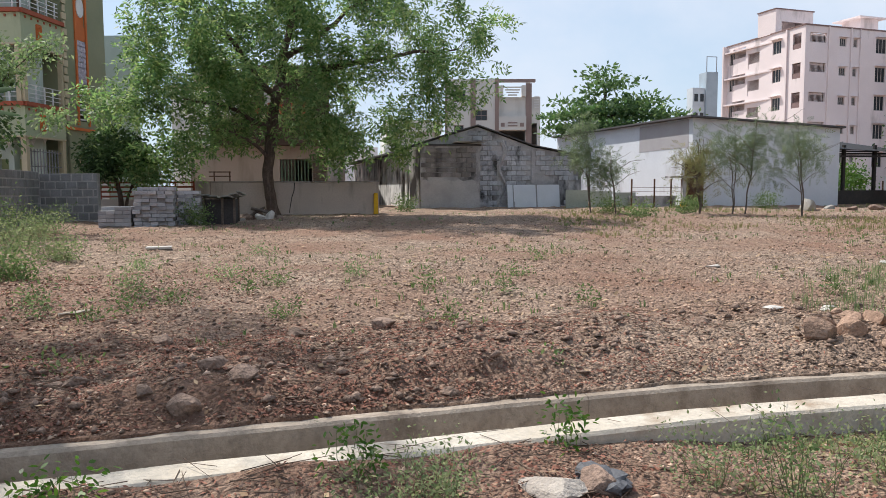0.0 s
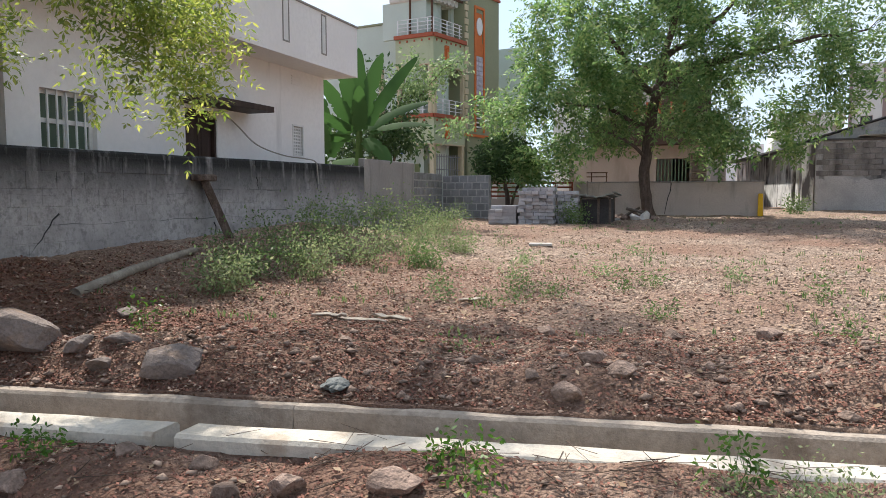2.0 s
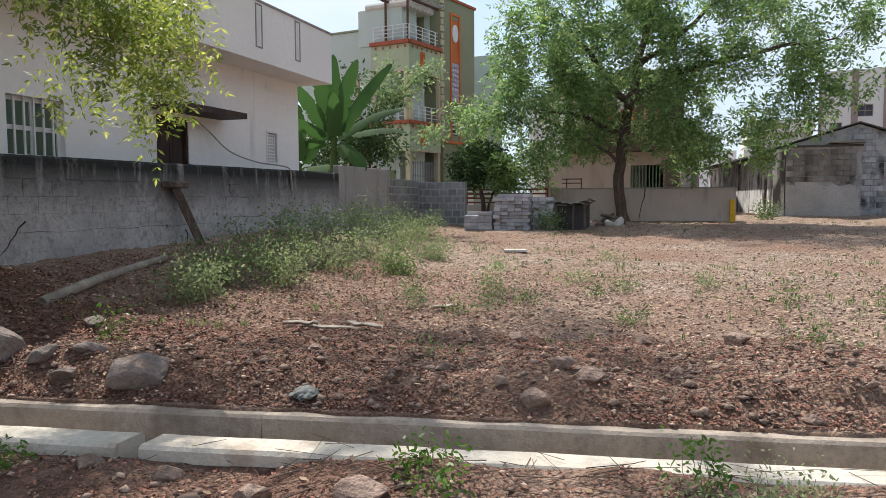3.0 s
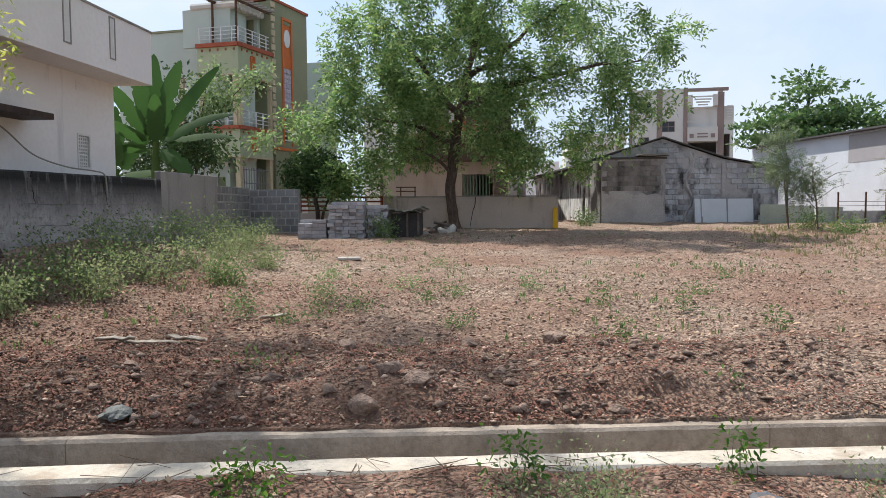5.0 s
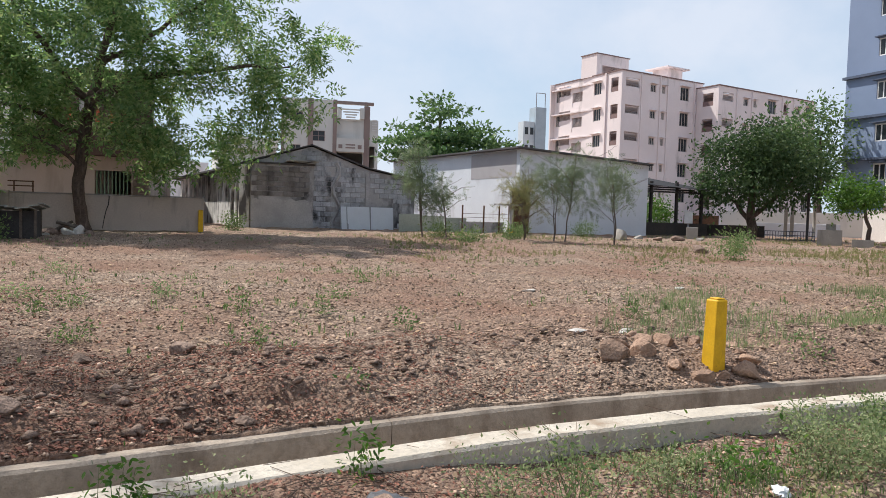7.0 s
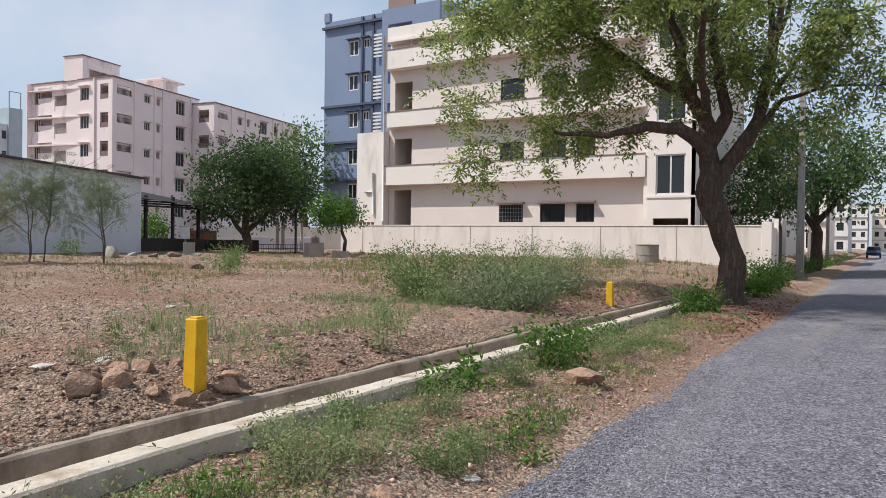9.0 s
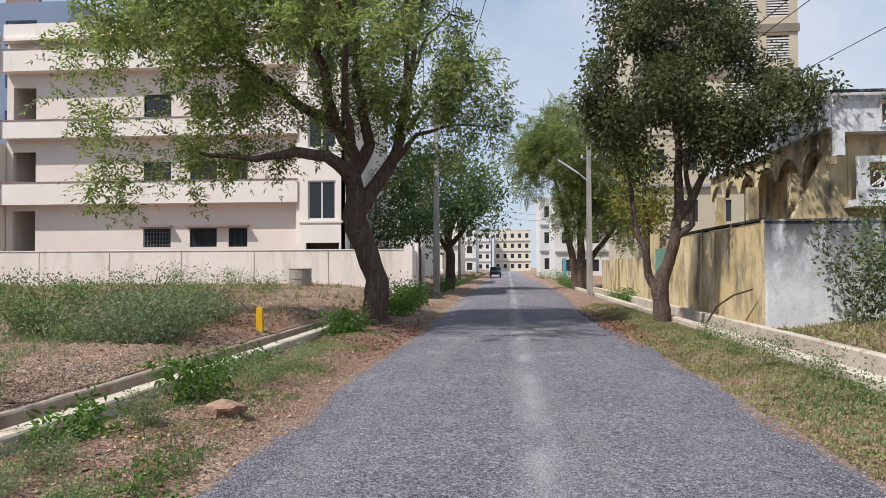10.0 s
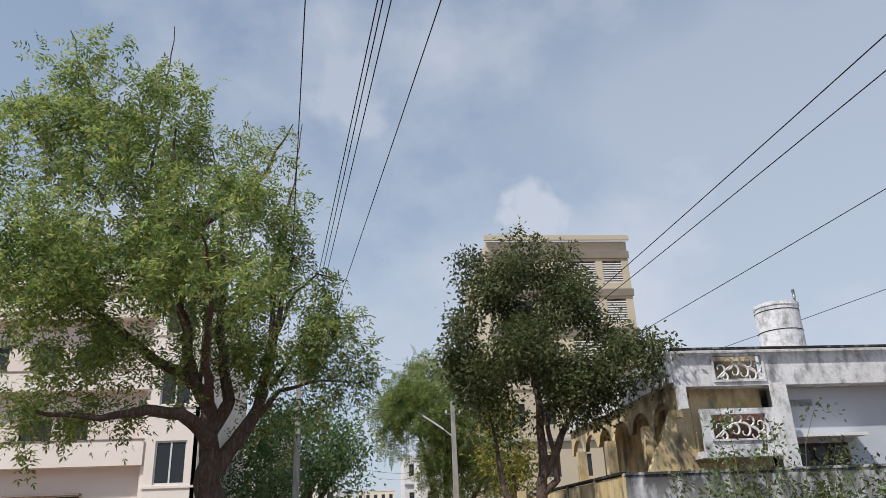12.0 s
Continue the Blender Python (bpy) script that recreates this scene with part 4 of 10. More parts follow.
def green_house():
    # body set back behind the balconies
    bm = bmesh.new()
    pierced(bm, G1 @ pose(0, 1.3, 0), 3.7, 7.78, 0.2, [(1.2, 0.9, 1.0, 1.2), (2.3, 3.5, 0.9, 1.4)])
    part("wall", bm, MAT["pale_mint"], green)
    strip(green, "coping", MAT["olive"], G1 @ pose(0, 1.3, 0), -0.05, 3.75, 7.784, 7.86, 0.05, 0.25)
    bm = bmesh.new()
    pierced(bm, G1 @ pose(3.702, 1.3, 0), 2.298, 6.76, 0.2, [(0.7, 0.9, 1.0, 1.2), (0.9, 3.2, 0.9, 2.1)])
    part("wall", bm, MAT["pale_mint"], green)
    bm = bmesh.new()
    pierced(bm, G2 @ pose(0.9, 1.1, 0), 1.4, 9.2, 0.2, [(0.3, 0.4, 0.9, 2.0), (0.3, 3.2, 0.9, 2.1), (0.35, 6.5, 0.8, 2.0)])
    part("wall", bm, MAT["pale_mint"], green)
    bm = bmesh.new()
    pierced(bm, G1 @ pose(0, 9.0, 0), 6.0, 7.9, 0.2, [])
    pierced(bm, G1 @ pose(0.2, 1.5, 0, 0, 0, 90), 7.5, 7.9, 0.2, [])
    part("wall", bm, MAT["pale_mint"], green)
    # floors and balcony aprons
    for z, name in ((3.86, "balcony_slab"), (6.86, "roof_slab")):
        for m, u0, u1, deep in ((G1, 4.5 if z > 5 else 3.6, 6.2, 1.3), (G2, 0.0, 2.2, 1.1)):
            bm = bmesh.new()
            box(bm, u0, 0.0, z - 1.05, u1, 0.12, z - 0.08)
            bm.transform(m)
            part("apron", bm, MAT["sage"], green, "sage-green balcony apron")
            bm = bmesh.new()
            box(bm, u0 - 0.02, -0.10, z - 0.08, u1 + 0.02, deep, z + 0.06)
            bm.transform(m)
            part(name, bm, MAT["brick_red"], green, "brick-red slab edge")
            bm = bmesh.new()
            box(bm, u0, -0.02, z - 1.10, u1, 0.13, z - 1.05)
            bm.transform(m)
            part("moulding", bm, MAT["cream_trim"], green)
            for k in range(int((u1 - u0) / 0.33)):
                u = u0 + 0.18 + 0.33 * k
                bm = bmesh.new()
                box(bm, u, -0.03, z - 0.22, u + 0.06, 0.0, z - 0.14)
                bm.transform(m)
                part("dentil", bm, MAT["brick_red"], green)
        bm = bmesh.new()
        box(bm, 0.75, -0.03, z - 0.85, 1.05, 0.0, z - 0.30, 0.03)
        box(bm, 0.83, -0.05, z - 0.75, 0.97, -0.03, z - 0.40, 0.03)
        bm.transform(G2)
        part("plaque", bm, MAT["orange"], green, "small orange relief plaque")
    # columns and railings of the first floor, railing of the terrace
    for m, us in ((G1, (3.7, 4.55, 5.95)), (G2, (0.05, 2.1))):
        for u in us:
            bm = bmesh.new()
            box(bm, u, 0.0, 3.92, u + 0.16, 0.16, 5.76)
            bm.transform(m)
            part("column", bm, MAT["cream_trim"], green)
    for m, spans, z in ((G1, ((4.75, 5.9),), 3.92), (G2, ((0.25, 2.05),), 3.92), (G1, ((4.55, 6.1),), 6.92), (G2, ((0.1, 2.1),), 6.92)):
        for u0, u1 in spans:
            for k in range(4):
                bm = bmesh.new()
                box(bm, u0, 0.05, z + 0.16 + 0.14 * k, u1, 0.08, z + 0.185 + 0.14 * k)
                bm.transform(m)
                part("rail", bm, MAT["white_paint"], green, "white-painted steel balcony rail")
            for k in range(int((u1 - u0) / 0.45) + 1):
                bm = bmesh.new()
                box(bm, u0 + 0.45 * k, 0.045, z, u0 + 0.45 * k + 0.04, 0.085, z + 0.6)
                bm.transform(m)
                part("rail_post", bm, MAT["white_paint"], green)
    # ground-floor veranda
    for m, us in ((G1, (3.2, 6.0)), (G2, (2.0,))):
        for u in us:
            bm = bmesh.new()
            box(bm, u, 0.02, 0.0, u + 0.18, 0.2, 2.76)
            bm.transform(m)
            part("column", bm, MAT["cream_trim"], green)
    bm = bmesh.new()
    for k in range(11):
        box(bm, 0.15 + 0.16 * k, 0.06, 0.0, 0.18 + 0.16 * k, 0.09, 2.4)
    for k in range(5):
        box(bm, 0.1, 0.06, 0.3 + 0.5 * k, 1.95, 0.09, 0.33 + 0.5 * k)
    bm.transform(G2)
    part("grille", bm, MAT["steel"], green, "steel security grille of the veranda")
    # terrace room and pergola
    bm = bmesh.new()
    pierced(bm, G2 @ pose(0.25, 0.5, 6.92), 2.0, 1.4, 0.15, [(1.0, 0.02, 0.75, 1.3)])
    part("wall", bm, MAT["pale_mint"], green, "pale terrace room")
    bm = bmesh.new()
    pierced(bm, G2 @ pose(0.25, 2.6, 6.92, 0, 0, -90), 2.0, 1.4, 0.15, [])
    part("wall", bm, MAT["pale_mint"], green)
    for k in range(9):
        bm = bmesh.new()
        box(bm, -0.15 + 0.29 * k, -0.2, 8.50, -0.09 + 0.29 * k, 1.35, 8.56)
        bm.transform(G2)
        part("pergola_bar", bm, MAT["cement"], green)
    for y in (0.05, 1.06):
        bm = bmesh.new()
        box(bm, -0.25, y, 8.42, 2.19, y + 0.07, 8.498)
        bm.transform(G2)
        part("pergola_beam", bm, MAT["rust"], green)
    bm = bmesh.new()
    for k in range(7):
        tube(bm, [G2 @ Vector((0.3 + 0.27 * k, 0.2, 8.34)), G2 @ Vector((0.3 + 0.27 * k, 2.2, 8.40))], 0.14, 8)
    part("eave_sheet", bm, MAT["house_light"], green, "scalloped pale sheet over the terrace room")["kind"] = "stuff"
    for u in (5.1, 6.08):
        bm = bmesh.new()
        tube(bm, [G1 @ Vector((u, 0.12, 6.9)), G1 @ Vector((u, 0.12, 8.42))], 0.045, 8)
        part("post", bm, MAT["rust"], green)
    # stair tower
    m = G2 @ pose(2.2, 0, 0)
    bm = bmesh.new()
    pierced(bm, m, 2.75, 9.0, 0.2, [(0.85, 7.05, 0.55, 1.2), (0.85, 3.55, 0.55, 1.35)])
    part("wall", bm, MAT["olive"], green, "olive stair-tower wall")
    bm = bmesh.new()
    pierced(bm, G2 @ pose(2.198, 2.6, 0, 0, 0, -90), 2.6, 8.95, 0.2, [])
    pierced(bm, G2 @ pose(4.75, 0.2, 0, 0, 0, 90), 2.4, 8.95, 0.2, [])
    pierced(bm, G2 @ pose(2.2, 2.6, 0), 2.75, 9.0, 0.2, [])
    part("wall", bm, MAT["olive"], green)
    bm = bmesh.new()
    box(bm, 2.15, -0.06, 9.0, 5.0, 2.85, 9.1)
    bm.transform(G2)
    part("coping", bm, MAT["brick_red"], green)
    bm = bmesh.new()
    for a, b, c, d in ((0.74, 0.83, 3.4, 8.5), (1.42, 1.51, 3.4, 8.5), (0.83, 1.42, 8.4, 8.5)):
        box(bm, a, -0.05, c, b, 0.0, d)
    box(bm, 0.84, -0.012, 6.52, 1.41, 0.0, 7.05)
    box(bm, 0.84, 0.02, 7.02, 1.41, 0.05, 8.39)
    bm.transform(m)
    part("tower_surround", bm, MAT["orange"], green, "tall orange surround of the stair window")
    # white oval panel paints in the bright sky seen through the tower opening
    bm = bmesh.new()
    bmesh.ops.create_cone(bm, cap_ends=True, segments=28, radius1=0.5, radius2=0.5, depth=0.03)
    bm.transform(m @ pose(1.16, 0.005, 7.72) @ Matrix.Diagonal((0.46, 1.0, 0.72, 1.0)) @ pose(0, 0, 0, 90))
    part("oval_window", bm, MAT["white_paint"], green, "white oval panel painted as bright sky seen through the stair opening")
    bm = bmesh.new()
    for i in range(3):
        for k in range(8):
            box(bm, 0.86 + 0.18 * i, 0.0, 4.94 + 0.195 * k, 1.03 + 0.18 * i, 0.03, 5.10 + 0.195 * k, 0.02)
    box(bm, 0.85, 0.03, 4.9, 1.4, 0.05, 6.5)
    bm.transform(m @ pose(0, -0.035, 0))
    part("jali_screen", bm, surf("violet_grey_jali", (0.60, 0.56, 0.63), (0.42, 0.38, 0.47), 6.0), green, "pierced pale violet lattice screen")
    bm = bmesh.new()
    for k in range(7):
        box(bm, 0.85, 0.05, 3.6 + 0.18 * k, 1.40, 0.08, 3.66 + 0.18 * k)
    bm.transform(m)
    part("louvre", bm, MAT["white_paint"], green)
    for k in range(20):
        bm = bmesh.new()
        box(bm, -0.02 if k % 2 else 0.03, -0.04, 3.5 + 0.275 * k, 0.24 if k % 2 else 0.18, 0.0, 3.72 + 0.275 * k)
        bm.transform(m)
        part("quoin", bm, MAT["cream_trim"], green)
    bm = bmesh.new()
    box(bm, -0.02, -0.06, 3.2, 2.7, 0.0, 3.3)
    bm.transform(m)
    part("moulding", bm, MAT["orange"], green)
    bm = bmesh.new()
    for r in (0.42, 0.26):
        for k in range(4):
            box(bm, 0, -0.03, -0.015, r * 1.2, 0, 0.015, 0, Matrix.Translation((1.0, 0, 2.1)) @ pose(0, 0, 0, 0, 90 * k, 0) @ Matrix.Translation((0, 0, r)) @ pose(0, 0, 0, 0, 55, 0))
    bm.transform(m)
    part("relief_star", bm, MAT["cream_trim"], green, "pale diamond relief on the tower")
    for k in range(6):
        bm = bmesh.new()
        box(bm, 0.7, 0.0, 0.2 + 0.2 * k, 2.6, 0.03, 0.32 + 0.2 * k)
        bm.transform(m @ pose(0, -0.035, 0))
        part("slat", bm, MAT["white_paint"], green)


green_house()


def bunting():
    bt = thing("bunting", "string of small pale triangular flags hung across the veranda", "bunting", -11.5, 25.5, 3.3)
    p0, p1 = Vector((-13.2, 25.6, 3.35)), Vector((-9.2, 27.4, 3.5))
    pts = [p0.lerp(p1, k / 12) - Vector((0, 0, 0.25 * math.sin(math.pi * k / 12))) for k in range(13)]
    bm = bmesh.new()
    tube(bm, pts, 0.008, 4)
    part("cord", bm, MAT["white_paint"], bt)
    d = (p1 - p0).normalized()
    for k in range(1, 12):
        bm = bmesh.new()
        a = pts[k]
        vs = [bm.verts.new(c) for c in (a - d * 0.09, a + d * 0.09, a - Vector((0, 0, 0.2)))]
        f = bm.faces.new(vs)
        r = bmesh.ops.extrude_face_region(bm, geom=[f])["geom"]
        bmesh.ops.translate(bm, vec=(d.y * 0.006, -d.x * 0.006, 0), verts=[v for v in r if isinstance(v, bmesh.types.BMVert)])
        part("flag", bm, MAT["white_paint"] if k % 3 else surf("blue_cloth", (0.1, 0.16, 0.35), None), bt)


bunting()

# ---- brown house behind the tree ----
MAT["brown_paint"] = surf("dark_brown_paint", (0.11, 0.07, 0.055), (0.09, 0.055, 0.045), 0.8, fine_amt=0.05, bump=0.002)
MAT["stone_clad"] = surf("dark_stone_cladding", (0.20, 0.15, 0.12), (0.12, 0.09, 0.075), 6.0, bump=0.02, bscale=12)
brown = thing("house", "tan single-storey house with a deep dark-brown fascia, behind a neem tree", "house", -2.8, 35.0, 0.7)
BH = frame_of(-5.65, 32.35, 0.6, -6)
bm = bmesh.new()
pierced(bm, BH, 5.8, 2.85, 0.22, [(3.75, 0.1, 1.35, 2.2)])
part("wall", bm, MAT["tan_paint"], brown)
bm = bmesh.new()
pierced(bm, BH @ pose(0, 8, 0, 0, 0, -90), 8.0, 2.85, 0.2, [])
pierced(bm, BH @ pose(5.8, 0.22, 0, 0, 0, 90), 8.0, 2.85, 0.2, [])
pierced(bm, BH @ pose(0, 8.0, 0), 5.8, 2.85, 0.2, [])
part("wall", bm, MAT["tan_paint"], brown)
strip(brown, "fascia", MAT["brown_paint"], BH, 1.0, 6.1, 2.86, 3.95, 0.6, 8.0, "dark-brown roof fascia")
strip(brown, "coping", MAT["cream_trim"], BH, 0.95, 6.15, 3.954, 4.1, 0.66, 8.0)
bm = bmesh.new()
for k in range(9):
    box(bm, 5.15, -0.06, 0.1 + 0.27 * k, 5.75, -0.002, 0.34 + 0.27 * k, 0.015)
bm.transform(BH)
part("cladding", bm, MAT["stone_clad"], brown, "stone-clad pier")
bm = bmesh.new()
for k in range(9):
    box(bm, 3.8 + 0.14 * k, 0.06, 0.12, 3.84 + 0.14 * k, 0.1, 2.28)
bm.transform(BH)
part("door_grille", bm, surf("green_grille_paint", (0.2, 0.3, 0.2), None, 4.0), brown, "green slatted door grille")
bm = bmesh.new()
pierced(bm, BH @ pose(2.1, 1.6, 4.1), 3.6, 2.4, 0.2, [(0.5, 0.6, 0.8, 1.2)])
pierced(bm, BH @ pose(2.1, 5.6, 4.1, 0, 0, -90), 4.0, 2.4, 0.2, [])
part("wall", bm, MAT["brown_paint"], brown, "brown upper-storey wall")
bm = bmesh.new()
for k in range(6):
    turned(bm, [(0.05, 0), (0.09, 0.2), (0.05, 0.42), (0.07, 0.6)], 10, BH @ pose(2.3 + 0.5 * k, 0.3, 4.1))
part("balustrade", bm, MAT["brick_red"], brown, "red turned terrace balusters")
# green house on the skyline further back
back_house = thing("house", "pale rendered house with a flat roof, half hidden by trees", "house", -10.0, 40.0, 0.8)
for (a, b, c, d, top) in ((-7.2, 36.5, -1.5, 44, 6.4), (-6.6, 39, -3.2, 43, 7.6)):
    boxed("wall", (a, b, 0.5, c, d, top), MAT["lilac_white"] if top < 7 else MAT["tan_paint"], back_house)
boxed("coping", (-7.3, 36.4, 6.404, -1.4, 44.1, 6.55), MAT["cream_trim"], back_house)

# ---- old block-built shed with a gable ----
MAT["shed_block"] = surf("weathered_concrete_block", (0.50, 0.505, 0.54), (0.34, 0.345, 0.37), 3.0, fine=40, fine_amt=0.18, bump=0.008, bscale=60, stain=(0.05, 0.05, 0.052), stain_scale=2.0, stain_rng=(0.52, 0.66), stain_stretch=(1, 1, 0.5), per_object=0.22)
MAT["shed_render"] = surf("stained_cement_render", (0.50, 0.48, 0.49), (0.30, 0.29, 0.295), 1.6, fine=25, fine_amt=0.15, bump=0.006, stain=(0.07, 0.068, 0.07), stain_scale=1.4, stain_rng=(0.50, 0.66), stain_stretch=(1, 1, 0.5))
MAT["peeling"] = surf("peeling_whitewash", (0.80, 0.78, 0.75), (0.52, 0.50, 0.47), 2.0, lo=0.4, hi=0.6, fine=20, fine_amt=0.1, bump=0.006, stain=(0.12, 0.11, 0.11), stain_scale=2.5, stain_rng=(0.5, 0.62), stain_stretch=(1, 1, 0.3))
MAT["roof_tin"] = surf("dark_weathered_roof_sheet", (0.10, 0.095, 0.095), (0.07, 0.066, 0.066), 1.5, rough=0.8, bump=0.004)
shed = thing("shed", "old grey concrete-block shed with a low gable, stained and cracked", "shed", 6.5, 33.0, 0.7)


def gable_z(x):
    if x < 6.06:
        return 3.25 + (x - 3.2) * (4.13 - 3.25) / 2.86
    if x < 8.35:
        return 4.13 - (x - 6.06) * 0.35
    return 3.33 - (x - 8.35) * 0.185


def gable_shed():
    y = 29.0
    bm = bmesh.new()
    xs = [3.25, 4.0, 5.0, 6.06, 7.2, 8.35, 9.4, 10.4]
    front, back = [], []
    for x in xs:
        front.append([bm.verts.new((x, y, 0.4)), bm.verts.new((x, y, gable_z(x) - 0.06))])
        back.append([bm.verts.new((x, y + 0.2, 0.4)), bm.verts.new((x, y + 0.2, gable_z(x) - 0.06))])
    for i in range(len(xs) - 1):
        bm.faces.new((front[i][0], front[i + 1][0], front[i + 1][1], front[i][1]))
        bm.faces.new((back[i][1], back[i + 1][1], back[i + 1][0], back[i][0]))
        bm.faces.new((front[i][1], front[i + 1][1], back[i + 1][1], back[i][1]))
    bm.faces.new((front[0][0], front[0][1], back[0][1], back[0][0]))
    bm.faces.new((front[-1][1], front[-1][0], back[-1][0], back[-1][1]))
    part("gable_wall", bm, MAT["shed_render"], shed)
    # the roof edge, a little proud
    bm = bmesh.new()
    for x0, x1 in ((2.95, 6.06), (6.06, 8.4), (8.4, 10.7)):
        z0, z1 = gable_z(x0 + 1e-4), gable_z(x1 - 1e-4)
        vs = [bm.verts.new(c) for c in ((x0, y - 0.12, z0 - 0.015), (x1, y - 0.12, z1 - 0.015), (x1, y + 14, z1 - 0.015), (x0, y + 14, z0 - 0.015), (x0, y - 0.12, z0 + 0.03), (x1, y - 0.12, z1 + 0.03), (x1, y + 14, z1 + 0.03), (x0, y + 14, z0 + 0.03))]
        for f in ((0, 1, 2, 3), (7, 6, 5, 4), (0, 4, 5, 1), (1, 5, 6, 2), (2, 6, 7, 3), (3, 7, 4, 0)):
            bm.faces.new([vs[i] for i in f])
    part("roof", bm, MAT["roof_tin"], shed)
    # blocks that show where the render is gone
    rng = random.Random(11)
    bm = bmesh.new()
    box(bm, 0.006, 0, 0.006, 0.394, 0.03, 0.192, 0.008)
    me = bpy.data.meshes.new("block")
    bm.to_mesh(me)
    bm.free()
    me.materials.append(MAT["shed_block"])
    inv = place_of(shed).inverted()
    for c in range(17):
        z = 0.72 + 0.2 * c
        x = 5.86 - 0.2 * (c % 2)
        while x < 10.0:
            bare = noise.noise((x * 0.7, z * 0.8, 3.0)) > (-0.42 if 6.0 < x < 8.2 else -0.12)
            crack = abs(x + 0.2 - (6.95 + 0.12 * math.sin(z * 3))) < 0.12
            if z + 0.2 < gable_z(x + 0.2) - 0.12 and bare and not crack and not 8.0 < x < 8.44:
                ob = new("block", me)
                ob.parent = shed
                ob.matrix_basis = inv @ pose(x, y - 0.022 + rng.uniform(-0.008, 0.004), z)
            x += 0.4
    bm = bmesh.new()
    tube(bm, [(7.05 + 0.14 * math.sin(k * 1.1), y - 0.015, 3.5 - 0.25 * k) for k in range(12)], [0.10 - 0.004 * k for k in range(12)], 5)
    part("crack", bm, MAT["shed_render"], shed, "rough mortar-filled crack down the gable")
    # lower front bay, half rendered
    bm = bmesh.new()
    pierced(bm, frame_of(3.68, 28.45, 0.55, 0), 2.38, 2.72, 0.54, [])
    part("front_bay", bm, MAT["shed_render"], shed)
    bm = bmesh.new()
    rim = [(3.70 + 0.168 * k, 1.93 + 0.05 * math.sin(k * 2.3)) for k in range(15)]
    f = bm.faces.new([bm.verts.new((x, 28.447, z)) for x, z in [(3.70, 0.76), (6.05, 0.74)] + rim[::-1]])
    r = bmesh.ops.extrude_face_region(bm, geom=[f])["geom"]
    bmesh.ops.translate(bm, vec=(0, -0.022, 0), verts=[v for v in r if isinstance(v, bmesh.types.BMVert)])
    bmesh.ops.recalc_face_normals(bm, faces=bm.faces)
    part("render_patch", bm, surf("pale_patchy_render", (0.50, 0.475, 0.475), (0.38, 0.36, 0.365), 1.8, stain=(0.08, 0.075, 0.08), stain_scale=1.5, stain_rng=(0.55, 0.7)), shed, "paler render on the lower half of the bay")
    bm = bmesh.new()
    box(bm, 0.004, 0, 0.004, 0.396, 0.03, 0.176, 0.006)
    me2 = bpy.data.meshes.new("block")
    bm.to_mesh(me2)
    bm.free()
    me2.materials.append(surf("reddish_grey_block", (0.29, 0.265, 0.26), (0.21, 0.19, 0.185), 4.0, bump=0.006, stain=(0.05, 0.045, 0.045), stain_scale=1.8, per_object=0.25))
    for c in range(6):
        for k in range(6):
            u = 3.7 + 0.4 * k - 0.2 * (c % 2)
            if u < 3.66 or u > 5.68:
                continue
            ob = new("block", me2)
            ob.parent = shed
            ob.matrix_basis = inv @ pose(u, 28.428, 2.06 + 0.19 * c)
    boxed("coping", (3.66, 28.38, 3.274, 6.1, 28.99, 3.34), MAT["roof_tin"], shed)
    for k in range(3):
        bm = bmesh.new()
        box(bm, -0.55, -0.3, 0, 0.55, 0.3, 0.02, 0, pose(5.55 + 0.1 * k, 28.6, 3.36 + 0.05 * k, 3 * k - 3, 4 - 3 * k, 5 * k))
        part("loose_sheet", bm, MAT["cement"], shed, "loose grey sheet lying on the bay's top")
    # whitewashed corner pier and the long side wall with its openings
    boxed("pier", (3.28, 28.6, 0.5, 3.66, 28.99, 3.22), MAT["peeling"], shed, "peeling whitewashed corner pier")
    m = frame_of(3.25 - 14.0 * math.cos(radians(97)) * -1, 29.2 + 14.0 * math.sin(radians(97)), 0.5, 97 - 180)
    bm = bmesh.new()
    holes = [(0.7 + 1.25 * k, 1.35, 0.42, 1.15) for k in range(10)] + [(13.0, 0.5, 0.5, 1.9)]
    pierced(bm, m, 13.9, 2.65, 0.2, holes)
    part("side_wall", bm, MAT["peeling"], shed, "whitewashed side wall with a row of open slots")
    bm = bmesh.new()
    box(bm, -0.1, -0.5, 2.55, 14.0, 0.3, 2.62)
    bm.transform(m)
    part("eave", bm, MAT["roof_tin"], shed)
    bm = bmesh.new()
    box(bm, 0, 1.2, 0, 13.9, 1.25, 2.6)
    bm.transform(m)
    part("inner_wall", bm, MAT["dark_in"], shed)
    boxed("side_wall", (10.2, 29.22, 0.4, 10.4, 43, 2.9), MAT["shed_render"], shed)
    boxed("corner_pier", (8.28, 28.96, 0.5, 8.42, 28.998, 3.2), MAT["shed_render"], shed)


gable_shed()

